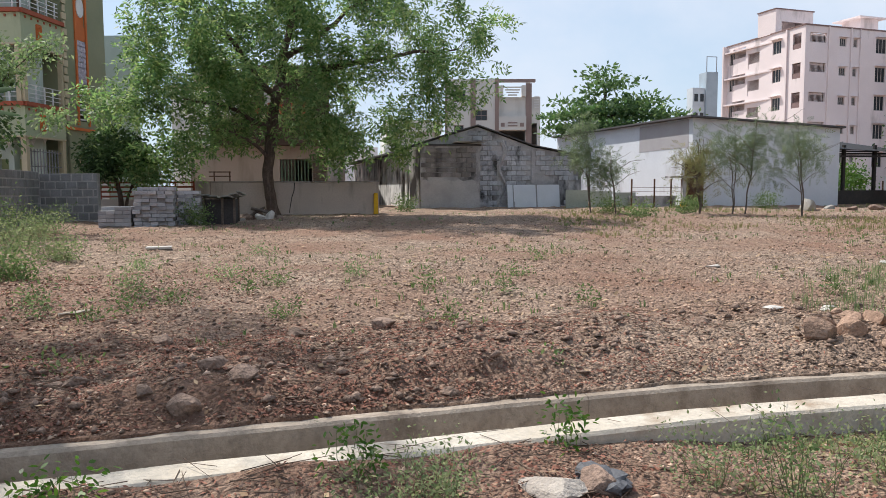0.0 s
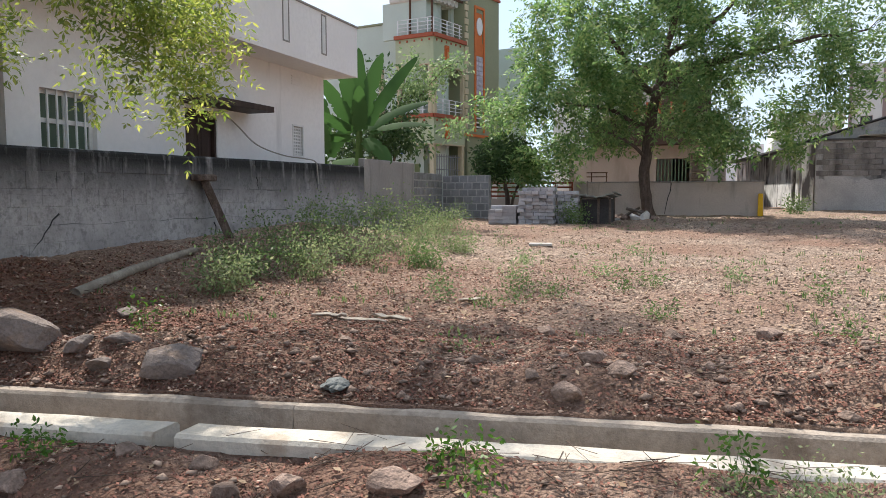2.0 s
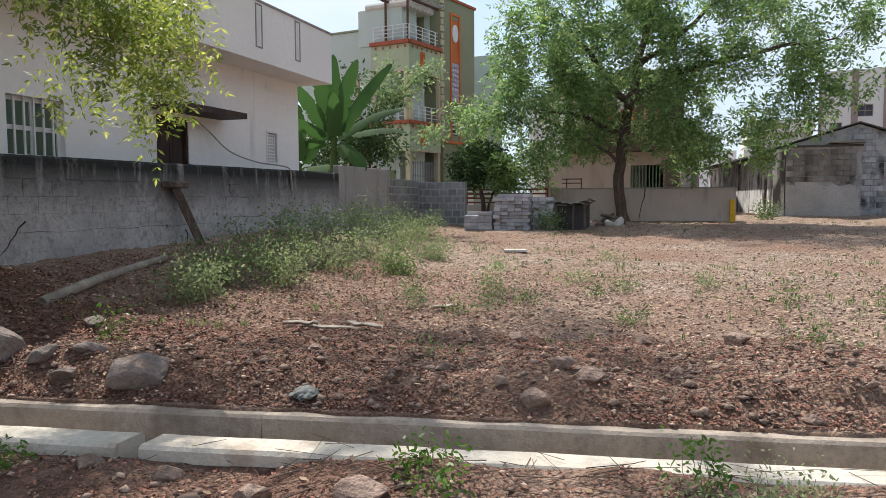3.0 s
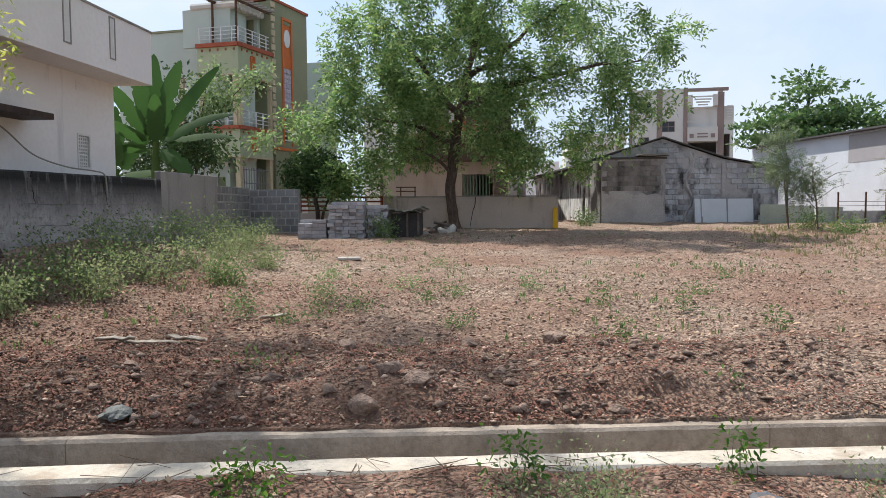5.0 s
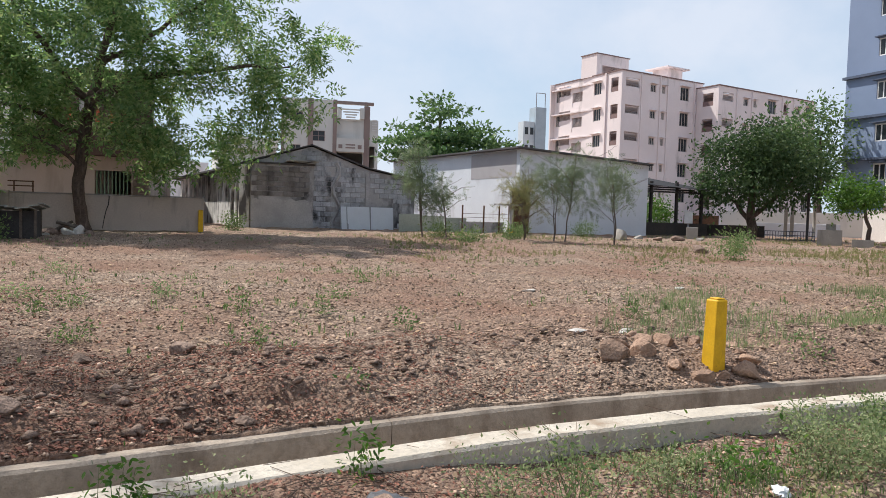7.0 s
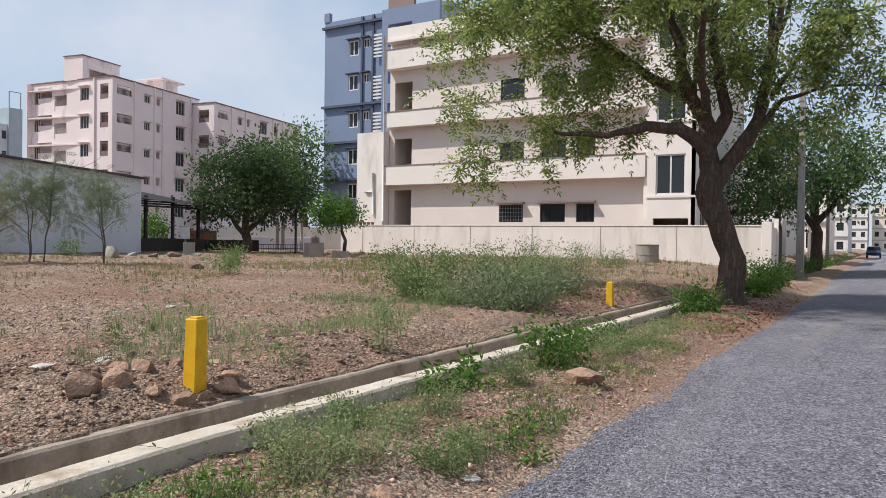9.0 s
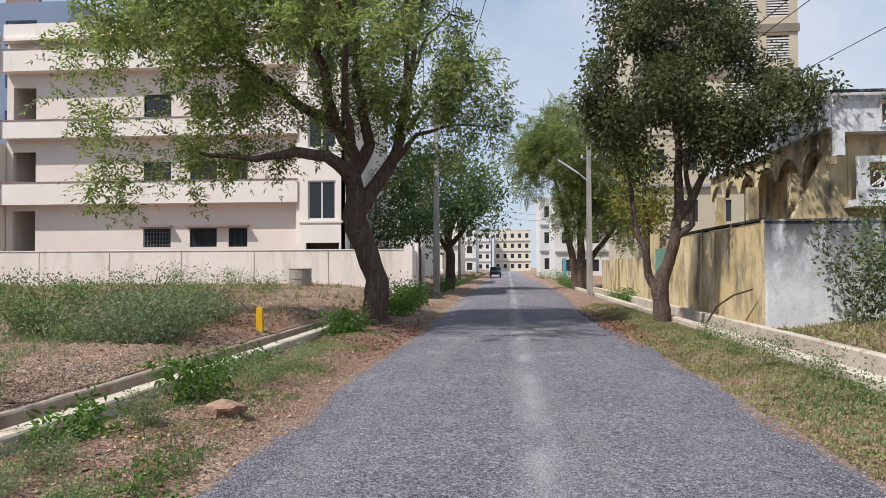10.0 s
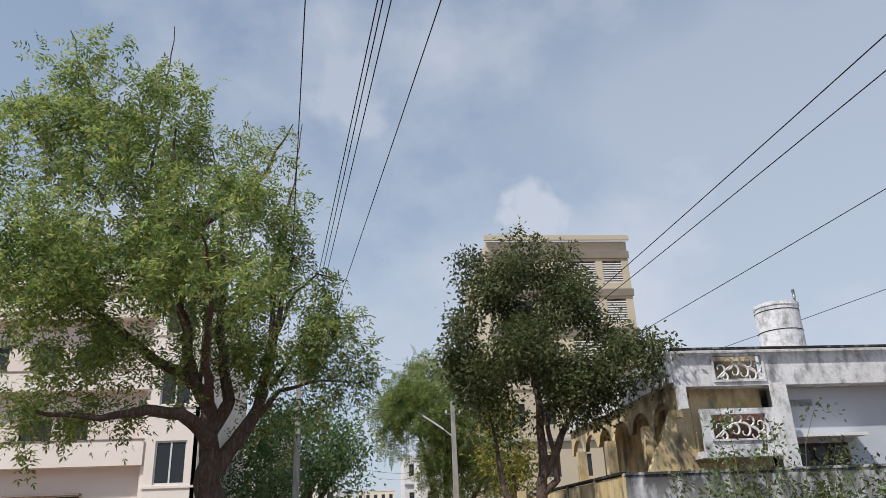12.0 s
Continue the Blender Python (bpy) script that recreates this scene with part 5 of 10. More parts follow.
# white sheets leaning on the shed, and a low pale fence behind
MAT["white_sheet"] = surf("white_painted_board", (0.62, 0.64, 0.68), (0.55, 0.57, 0.62), 1.5, fine_amt=0.04, rough=0.5, bump=0.001, stain=(0.35, 0.33, 0.31), stain_scale=1.8, stain_rng=(0.62, 0.75))
for x, w, lean, turn in ((7.2, 0.32, -12, 2), (7.45, 0.98, -11, 0), (8.42, 0.98, -10, -2)):
    sh = thing("board", "white painted board leaning against the block shed", "board", x + w / 2, 28.58, 0.78, turn, "leaning white boards")
    bm = bmesh.new()
    box(bm, -w / 2, -0.012, 0, w / 2, 0.012, 0.98, 0, pose(0, 0, 0, lean))
    part("sheet", bm, MAT["white_sheet"], sh, local=True)
    for a, b in ((-w / 2, -w / 2 + 0.03), (w / 2 - 0.03, w / 2)):
        bm = bmesh.new()
        box(bm, a, -0.022, 0, b, -0.012, 0.98, 0, pose(0, 0, 0, lean))
        part("batten", bm, MAT["steel"], sh, local=True)
fence = tagged(new("fence"), "low pale-green corrugated sheet fence", "fence", kind="structure")
fence.matrix_world = pose(10.5, 27.8, 0.8)
for k in range(3):
    boxed("panel", (9.4 + 0.95 * k, 27.9 - 0.1 * k, 0.6, 10.32 + 0.95 * k, 27.93 - 0.1 * k, 1.52 - 0.05 * k), surf("pale_green_sheet", (0.42, 0.46, 0.40), (0.34, 0.38, 0.33), 2.0, bump=0.002), fence)
low_fence = tagged(new("fence"), "broken low dark wall with a thin wire fence above it", "fence", kind="structure")
low_fence.matrix_world = pose(12.8, 27.5, 0.8)
boxed("wall", (11.9, 27.55, 0.6, 13.85, 27.7, 1.28), MAT["shed_render"], low_fence)
for x in (11.95, 12.9, 13.6, 14.05):
    boxed("fence_post", (x, 27.5, 0.7, x + 0.05, 27.548, 1.95), MAT["rust"], low_fence)
for z in (1.45, 1.6):
    boxed("wire", (11.95, 27.515, z, 14.1, 27.53, z + 0.014), MAT["rust"], low_fence)
canopy = thing("tap_stand", "small dark slab on a post beside the white hall", "stand", 13.9, 27.2, 0.8)
boxed("slab", (13.35, 27.0, 1.98, 14.5, 27.5, 2.05), MAT["shed_render"], canopy)
boxed("post", (13.98, 27.2, 0.7, 14.12, 27.34, 1.978), MAT["shed_render"], canopy)
boxed("stub", (13.85, 27.05, 0.6, 14.05, 27.19, 1.02), MAT["yellow"], canopy, "yellow-painted stub")

# ---- white building and the open steel shed ----
MAT["bluewhite"] = surf("blue_white_wash", (0.66, 0.68, 0.72), (0.58, 0.60, 0.65), 0.5, fine=12, fine_amt=0.05, bump=0.003, stain=(0.48, 0.48, 0.50), stain_scale=1.0, stain_rng=(0.56, 0.72), stain_stretch=(1, 1, 0.5))
MAT["mauve_patch"] = surf("faded_grey_patch", (0.40, 0.38, 0.39), (0.36, 0.34, 0.35), 1.0, fine_amt=0.06, bump=0.004)
hall = thing("hall", "large plain blue-white washed hall with a shallow sloping roof", "building", 18.5, 34.0, 0.7)
facade(hall, MAT["bluewhite"], 14.85, 28.2, 0.5, -2, 6.45, 3.95, [], slope=-0.42)
facade(hall, MAT["bluewhite"], 13.45, 42.0, 0.5, -84.2, 13.87, 4.15, [(13.15, 0.2, 0.6, 2.1, "o")], slope=-0.15)
facade(hall, MAT["bluewhite"], 21.27, 28.2, 0.5, 88, 13.5, 3.5, [])
boxed("wall", (13.6, 41.6, 0.5, 21.7, 41.8, 4.1), MAT["bluewhite"], hall)
bm = bmesh.new()
vs = [bm.verts.new(c) for c in ((14.6, 27.9, 4.45), (21.4, 27.75, 4.03), (22.0, 42.1, 4.05), (13.1, 42.1, 4.62))]
f = bm.faces.new(vs)
r = bmesh.ops.extrude_face_region(bm, geom=[f])["geom"]
bmesh.ops.translate(bm, vec=(0, 0, 0.07), verts=[v for v in r if isinstance(v, bmesh.types.BMVert)])
bmesh.ops.recalc_face_normals(bm, faces=bm.faces)
part("roof", bm, MAT["roof_tin"], hall)
m = frame_of(13.45, 42.0, 0.5, -84.2)
bm = bmesh.new()
box(bm, 9.6, -0.01, 2.75, 13.6, 0.0, 3.9)
bm.transform(m)
part("patch", bm, MAT["mauve_patch"], hall, "faded grey unpainted patch under the eave")
door = thing("sheet_door", "rusty brown corrugated door leaf leaning by the white hall", "door", 14.6, 27.7, 0.75, 0)
bm = bmesh.new()
for k in range(9):
    box(bm, 14.25 + 0.09 * k, 27.62 + 0.015 * (k % 2), 0.72, 14.34 + 0.09 * k, 27.65 + 0.015 * (k % 2), 2.62)
part("sheet", bm, MAT["rust"], door)
boxed("lintel", (14.2, 27.6, 2.63, 15.15, 27.7, 2.76), MAT["pale_cement"], door)

MAT["dark_steel"] = surf("dark_painted_steel", (0.035, 0.033, 0.033), (0.055, 0.045, 0.04), 3.0, rough=0.6, bump=0.001)
open_shed = thing("open_shed", "open steel-framed shed with a dark corrugated roof", "shed", 24.0, 30.0, 0.75)
for x, y in ((22.2, 28.9), (23.6, 28.8), (25.0, 28.7), (22.4, 34), (25.1, 34)):
    boxed("post", (x - 0.06, y - 0.06, 0.6, x + 0.06, y + 0.06, 3.4), MAT["dark_steel"], open_shed)
bm = bmesh.new()
n = 60
prev = None
for k in range(n + 1):
    y = 28.2 + 7.0 * k / n
    z = 2.95 + 0.155 * (y - 28.2) + (0.025 if k % 2 else 0)
    row = [bm.verts.new((21.3, y, z + 0.25)), bm.verts.new((25.3, y - 0.1, z + 0.05))]
    if prev:
        bm.faces.new((prev[0], prev[1], row[1], row[0]))
    prev = row
r = bmesh.ops.extrude_face_region(bm, geom=bm.faces[:])["geom"]
bmesh.ops.translate(bm, vec=(0, 0, 0.015), verts=[v for v in r if isinstance(v, bmesh.types.BMVert)])
bmesh.ops.recalc_face_normals(bm, faces=bm.faces)
part("roof_sheet", bm, MAT["dark_steel"], open_shed)
for k in range(7):
    boxed("purlin", (21.4, 28.4 + 1.05 * k, 2.86 + 0.163 * k, 25.2, 28.46 + 1.05 * k, 2.94 + 0.163 * k), MAT["dark_steel"], open_shed)
boxed("apron_sheet", (21.4, 28.35, 0.6, 25.1, 28.38, 1.45), MAT["dark_steel"], open_shed, "dark sheet wall at the foot of the shed")

# ---- white three-storey house with brown strips ----
MAT["house_white"] = surf("white_wall_paint", (0.62, 0.60, 0.56), (0.57, 0.55, 0.52), 0.5, fine_amt=0.03, bump=0.002, stain=(0.47, 0.45, 0.42), stain_scale=0.8, stain_rng=(0.58, 0.78))
MAT["taupe"] = surf("taupe_strip_paint", (0.28, 0.21, 0.19), (0.25, 0.19, 0.17), 0.8, fine_amt=0.04, bump=0.002)
strip_house = thing("house", "white three-storey house with taupe strips and a roof terrace frame", "house", 13.5, 60.0, 0.8)
SH = (9.31, 57.18, 0.8, -8)
m = facade(strip_house, MAT["house_white"], *SH, 3.7, 9.4, [(0.45, 7.65, 0.95, 0.75, "w"), (0.5, 4.95, 0.75, 0.9, "w"), (2.15, 6.2, 0.95, 0.8, "w"), (2.2, 3.2, 0.95, 0.8, "w")], 0.2, frame_mat=MAT["taupe"], bars=2, rails=1, fr=0.04)
for u0, u1 in ((-0.22, -0.002), (1.79, 2.19), (3.7, 4.0)):
    strip(strip_house, "pilaster", MAT["taupe"], m, u0, u1, 0.0, 9.45, 0.05, 0.0)
facade(strip_house, MAT["house_white"], SH[0] + 8 * math.sin(radians(-8)) * -1, SH[1] + 8 * math.cos(radians(8)), 0.8, -98, 8.0, 9.4, [], 0.2)
M2 = m @ pose(4.0, 0.35, 0)
bm = bmesh.new()
pierced(bm, M2, 3.3, 8.05, 0.2, [(0.1, 3.5, 2.0, 1.9), (2.45, 4.3, 0.6, 1.7)])
part("wall", bm, MAT["house_white"], strip_house)
strip(strip_house, "pilaster", MAT["taupe"], M2, 2.15, 2.62, 0.0, 9.1, 0.06, 0.0)
strip(strip_house, "balcony_band", MAT["house_white"], M2, 0.0, 2.14, 5.45, 6.5, 0.5, 0.0)
for u0, u1, z0, z1 in ((0.15, 0.45, 5.7, 6.0), (0.7, 1.45, 5.72, 5.82), (0.7, 1.45, 5.95, 6.05), (1.65, 1.95, 5.7, 6.0)):
    bm = bmesh.new()
    box(bm, u0, -0.53, z0, u1, -0.502, z1)
    bm.transform(M2)
    part("relief_panel", bm, MAT["taupe"], strip_house)
for k, (u0, u1) in enumerate(((0.02, 0.35), (1.8, 2.13))):
    strip(strip_house, "terrace_wall", MAT["house_white"], M2, u0, u1, 8.05, 8.9, 0.45, 0.0)
for k in range(4):
    strip(strip_house, "terrace_wall", MAT["house_white"], M2, 0.36 + 0.12 * k, 1.79 - 0.12 * k, 8.1 + 0.2 * (3 - k), 8.2 + 0.2 * (3 - k), 0.45, -0.35)
strip(strip_house, "terrace_frame", MAT["taupe"], M2, -0.05, 2.9, 9.2, 9.42, 0.15, 0.25)
strip(strip_house, "terrace_post", MAT["house_white"], M2, 2.2, 2.5, 9.1, 9.2, 0.02, 0.2)
for k in range(5):
    bm = bmesh.new()
    box(bm, 2.8, -0.1, 7.2 + 0.2 * k, 3.2, -0.05, 7.28 + 0.2 * k)
    bm.transform(M2)
    part("rail", bm, MAT["white_paint"], strip_house)
bm = bmesh.new()
pierced(bm, m @ pose(7.3, 0.55, 0, 0, 0, 90), 7.5, 8.0, 0.2, [])
pierced(bm, m @ pose(0, 8.0, 0), 7.3, 8.0, 0.2, [])
box(bm, 0.1, 0.3, 7.9, 7.2, 7.9, 8.0, 0, m)
part("wall", bm, MAT["house_white"], strip_house)
side_house = thing("house", "cream house with a stepped balcony front, seen past a shed roof", "house", 7.6, 60.0, 0.8)
boxed("wall", (4.6, 59.0, 0.7, 9.0, 66, 6.6), MAT["house_white"], side_house)
for z in (4.1, 6.2):
    boxed("balcony_slab", (4.4, 58.2, z, 9.05, 58.99, z + 0.9), MAT["house_white"], side_house)
for x in (5.2, 6.6, 8.0):
    boxed("column", (x, 58.3, 5.01, x + 0.25, 58.55, 6.19), MAT["house_white"], side_house)
# roofs and tanks on the skyline between the tree and the shed
sky_block = thing("house", "low grey rooftops with a tank and posts, far off", "house", 0.5, 58.0, 0.8)
boxed("wall", (-2.5, 57.0, 0.5, 3.8, 66.0, 4.9), MAT["lilac_white"], sky_block)
boxed("roof_room", (0.6, 58.0, 4.904, 2.4, 61.0, 6.0), MAT["shed_render"], sky_block)
bm = bmesh.new()
turned(bm, [(0.5, 0), (0.52, 0.8), (0.4, 0.95), (0.15, 1.02)], 16, pose(-1.2, 58, 4.904))
part("tank", bm, MAT["black"], sky_block, shade=True)

# ---- pink apartment blocks ----
MAT["pink"] = surf("faded_pink_paint", (0.78, 0.69, 0.675), (0.72, 0.63, 0.615), 0.25, fine=8, fine_amt=0.03, bump=0.002, stain=(0.46, 0.40, 0.38), stain_scale=0.6, stain_rng=(0.58, 0.74), stain_stretch=(1, 1, 0.3))
MAT["pink_trim"] = surf("dull_maroon_coping", (0.25, 0.17, 0.16), None, 1.0, bump=0)
# brownish inner walls, with the balcony recess shade put into the colour
MAT["pink_inner"] = surf("brownish_balcony_shade_paint", (0.36, 0.26, 0.24), (0.28, 0.20, 0.19), 0.6, fine_amt=0.04, bump=0)
MAT["pale_frame"] = surf("pale_window_frame", (0.55, 0.50, 0.47), None, 2.0, bump=0)


def pink_block(label, cx, cy, top, l_left, l_right, left_cols, right_cols, floor=3.03, floors=5):
    b = thing("apartment_block", label, "apartment building", cx, cy, 0.8, 0, "pink apartment blocks")
    z0 = top - 0.8
    rows = [z0 - 2.25 - floor * k for k in range(floors)]
    hl = [(l_left - u - w, z, w, h, k) for u, w, h, k, dz in left_cols for z in (r + dz for r in rows)]
    hr = [(u, z, w, h, k) for u, w, h, k, dz in right_cols for z in (r + dz for r in rows)]
    a = radians(97)
    ml = facade(b, MAT["pink"], cx + l_left * math.cos(a), cy + l_left * math.sin(a), 0.8, 97 - 180, l_left, z0, hl, 0.25, MAT["pale_frame"], MAT["glass"], bars=3, rails=0, fr=0.07, inset=0.1, shade=0.4, shade_mat=MAT["pink"])
    mr = facade(b, MAT["pink"], cx, cy, 0.8, 11, l_right, z0, hr, 0.25, MAT["pale_frame"], MAT["glass"], bars=3, rails=0, fr=0.07, inset=0.1, shade=0.4, shade_mat=MAT["pink"])
    for mm, length in ((mr @ pose(0.25, l_left - 0.2, 0), l_right - 0.3), (mr @ pose(l_right, 0.25, 0, 0, 0, 90), l_left - 0.5)):
        bm = bmesh.new()
        pierced(bm, mm, length, z0, 0.2, [])
        part("wall", bm, MAT["pink"], b)
    inner = [("floor_slab", (0.3, 0.3, z0 - 0.9 - floor * k, l_right - 0.3, l_left - 0.3, z0 - 0.75 - floor * k)) for k in range(floors + 1)]
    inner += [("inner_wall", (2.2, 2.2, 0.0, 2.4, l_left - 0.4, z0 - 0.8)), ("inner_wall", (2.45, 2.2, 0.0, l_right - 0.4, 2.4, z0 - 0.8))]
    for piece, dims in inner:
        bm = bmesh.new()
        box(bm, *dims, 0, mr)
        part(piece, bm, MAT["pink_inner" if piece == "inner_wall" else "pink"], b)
    strip(b, "coping", MAT["pink_trim"], mr, -0.1, l_right + 0.1, z0, z0 + 0.12, 0.1, 0.3)
    strip(b, "coping", MAT["pink_trim"], ml, -0.1, l_left - 0.32, z0, z0 + 0.12, 0.1, 0.3)
    for u, z, w, h, k in hr + hl:
        if k == "o":
            mm = mr if (u, z, w, h, k) in hr else ml
            bm = bmesh.new()
            box(bm, u, 0.05, z, u + w, 0.12, z + 0.55)
            for j in range(int(w / 0.16)):
                box(bm, u + 0.16 * j, 0.13, z + 0.55, u + 0.16 * j + 0.03, 0.16, z + h)
            bm.transform(mm)
            part("balcony_parapet", bm, MAT["pink"] if int(u * 7 + z) % 3 else MAT["pink_trim"], b)
    return b, ml, mr


pink, ML, MR = pink_block("faded pink five-storey apartment block with barred windows and a stair head", 48.51, 70.03, 18.29, 12.6, 13.7,
                          [(0.6, 1.2, 1.6, "o", 0.0), (3.5, 1.3, 1.45, "w", 0.0), (6.9, 1.9, 1.7, "o", -0.9), (9.2, 2.3, 1.7, "o", 0.1), (11.2, 0.9, 1.4, "w", 0.0)],
                          [(0.6, 2.2, 1.5, "o", 0.05), (4.6, 0.9, 0.85, "w", 0.35), (6.5, 0.55, 0.85, "w", 0.35), (9.7, 1.5, 1.6, "w", -0.1), (12.4, 0.9, 1.5, "o", 0.0)])
for u in (3.0, 6.05, 7.35, 12.1):
    strip(pink, "rain_pipe", MAT["pink"], MR, u, u + 0.14, 0.0, 17.5, 0.14, 0.0)
strip(pink, "rain_pipe", MAT["pink"], ML, 9.9, 10.1, 0.0, 17.5, 0.16, 0.0)
# stair head flush with the left face, open under its slab, and the lift room
bm = bmesh.new()
pierced(bm, MR @ pose(0.26, 4.4, 17.5), 5.2, 2.6, 0.2, [(0.9, 0.25, 4.1, 1.1)])
stair_head = part("stair_head", bm, MAT["pink"], pink, "rooftop stair head with a low open side")
for x, y, length, turn in ((0.26, 6.8, 2.199, -90), (5.46, 4.601, 2.2, 90), (0.26, 6.802, 5.2, 0)):
    bm = bmesh.new()
    pierced(bm, MR @ pose(x, y, 17.5, 0, 0, turn), length, 2.6, 0.2, [])
    part("side", bm, MAT["pink"], stair_head)
bm = bmesh.new()
box(bm, 0.16, 4.3, 20.102, 5.6, 7.1, 20.2, 0, MR)
part("slab", bm, MAT["pink_trim"], stair_head)
bm = bmesh.new()
box(bm, 11.4, 3.5, 17.5, 14.0, 6.0, 19.7, 0, MR)
part("lift_room", bm, MAT["pink"], pink)
bm = bmesh.new()
box(bm, 10.6, 2.9, 19.702, 14.7, 6.6, 19.85, 0, MR)
part("lift_room_slab", bm, MAT["pink"], pink)
pink_b, _, MR2 = pink_block("second faded pink apartment block behind the first", 61.2, 69.01, 17.57, 9.0, 19.5,
                            [(0.8, 1.6, 1.5, "o", 0.0), (4.5, 0.8, 1.3, "w", 0.0)],
                            [(0.7, 2.0, 1.5, "o", 0.05), (4.6, 0.9, 0.85, "w", 0.35), (6.5, 0.55, 0.85, "w", 0.35), (9.4, 1.6, 1.6, "w", -0.1), (12.6, 0.9, 1.5, "o", 0.0), (15.2, 0.9, 0.85, "w", 0.3), (17.4, 1.3, 1.5, "w", 0.0)])
for u in (3.2, 6.1, 12.2, 14.6):
    strip(pink_b, "rain_pipe", MAT["pink"], MR2, u, u + 0.14, 0.0, 16.7, 0.14, 0.0)
pale_tower = thing("apartment_block", "narrow pale-blue apartment block beyond the pink one", "apartment building", 62.0, 118.0, 0.8)
boxed("wall", (58.4, 113, 0.5, 60.5, 115, 18.0), surf("pale_blue_paint", (0.52, 0.58, 0.62), None, 0.4, fine_amt=0.03, bump=0), pale_tower)
boxed("wall", (60.504, 112.6, 0.5, 62.5, 115, 20.5), surf("grey_blue_paint", (0.35, 0.42, 0.47), None, 0.4, fine_amt=0.03, bump=0), pale_tower)
for k in range(5):
    for x in (58.7, 59.7):
        boxed("window", (x, 112.95, 15.8 - 3.0 * k, x + 0.6, 112.998, 17.0 - 3.0 * k), MAT["glass"], pale_tower)
for a, b, c, d in ((60.6, 60.7, 20.5, 23.0), (62.3, 62.4, 20.5, 23.0), (60.7, 62.3, 22.9, 23.0)):
    boxed("roof_frame", (a, 112.8, c, b, 112.9, d), MAT["steel"], pale_tower)

# ---- cream three-storey building behind its long wall ----
MAT["cream"] = surf("cream_wall_paint", (0.81, 0.745, 0.69), (0.76, 0.69, 0.635), 0.4, fine=10, fine_amt=0.03, bump=0.002, stain=(0.58, 0.51, 0.45), stain_scale=0.9, stain_rng=(0.58, 0.78), stain_stretch=(1, 1, 0.3))
MAT["pink_cream"] = surf("pinkish_cream_wall_paint", (0.76, 0.67, 0.615), (0.71, 0.62, 0.565), 0.5, fine_amt=0.03, bump=0.002)
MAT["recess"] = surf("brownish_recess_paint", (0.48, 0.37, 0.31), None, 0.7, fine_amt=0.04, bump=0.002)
cream = thing("apartment_block", "cream three-storey building with deep balcony bands, behind a cream wall", "apartment building", 42.0, 17.0, 0.8)


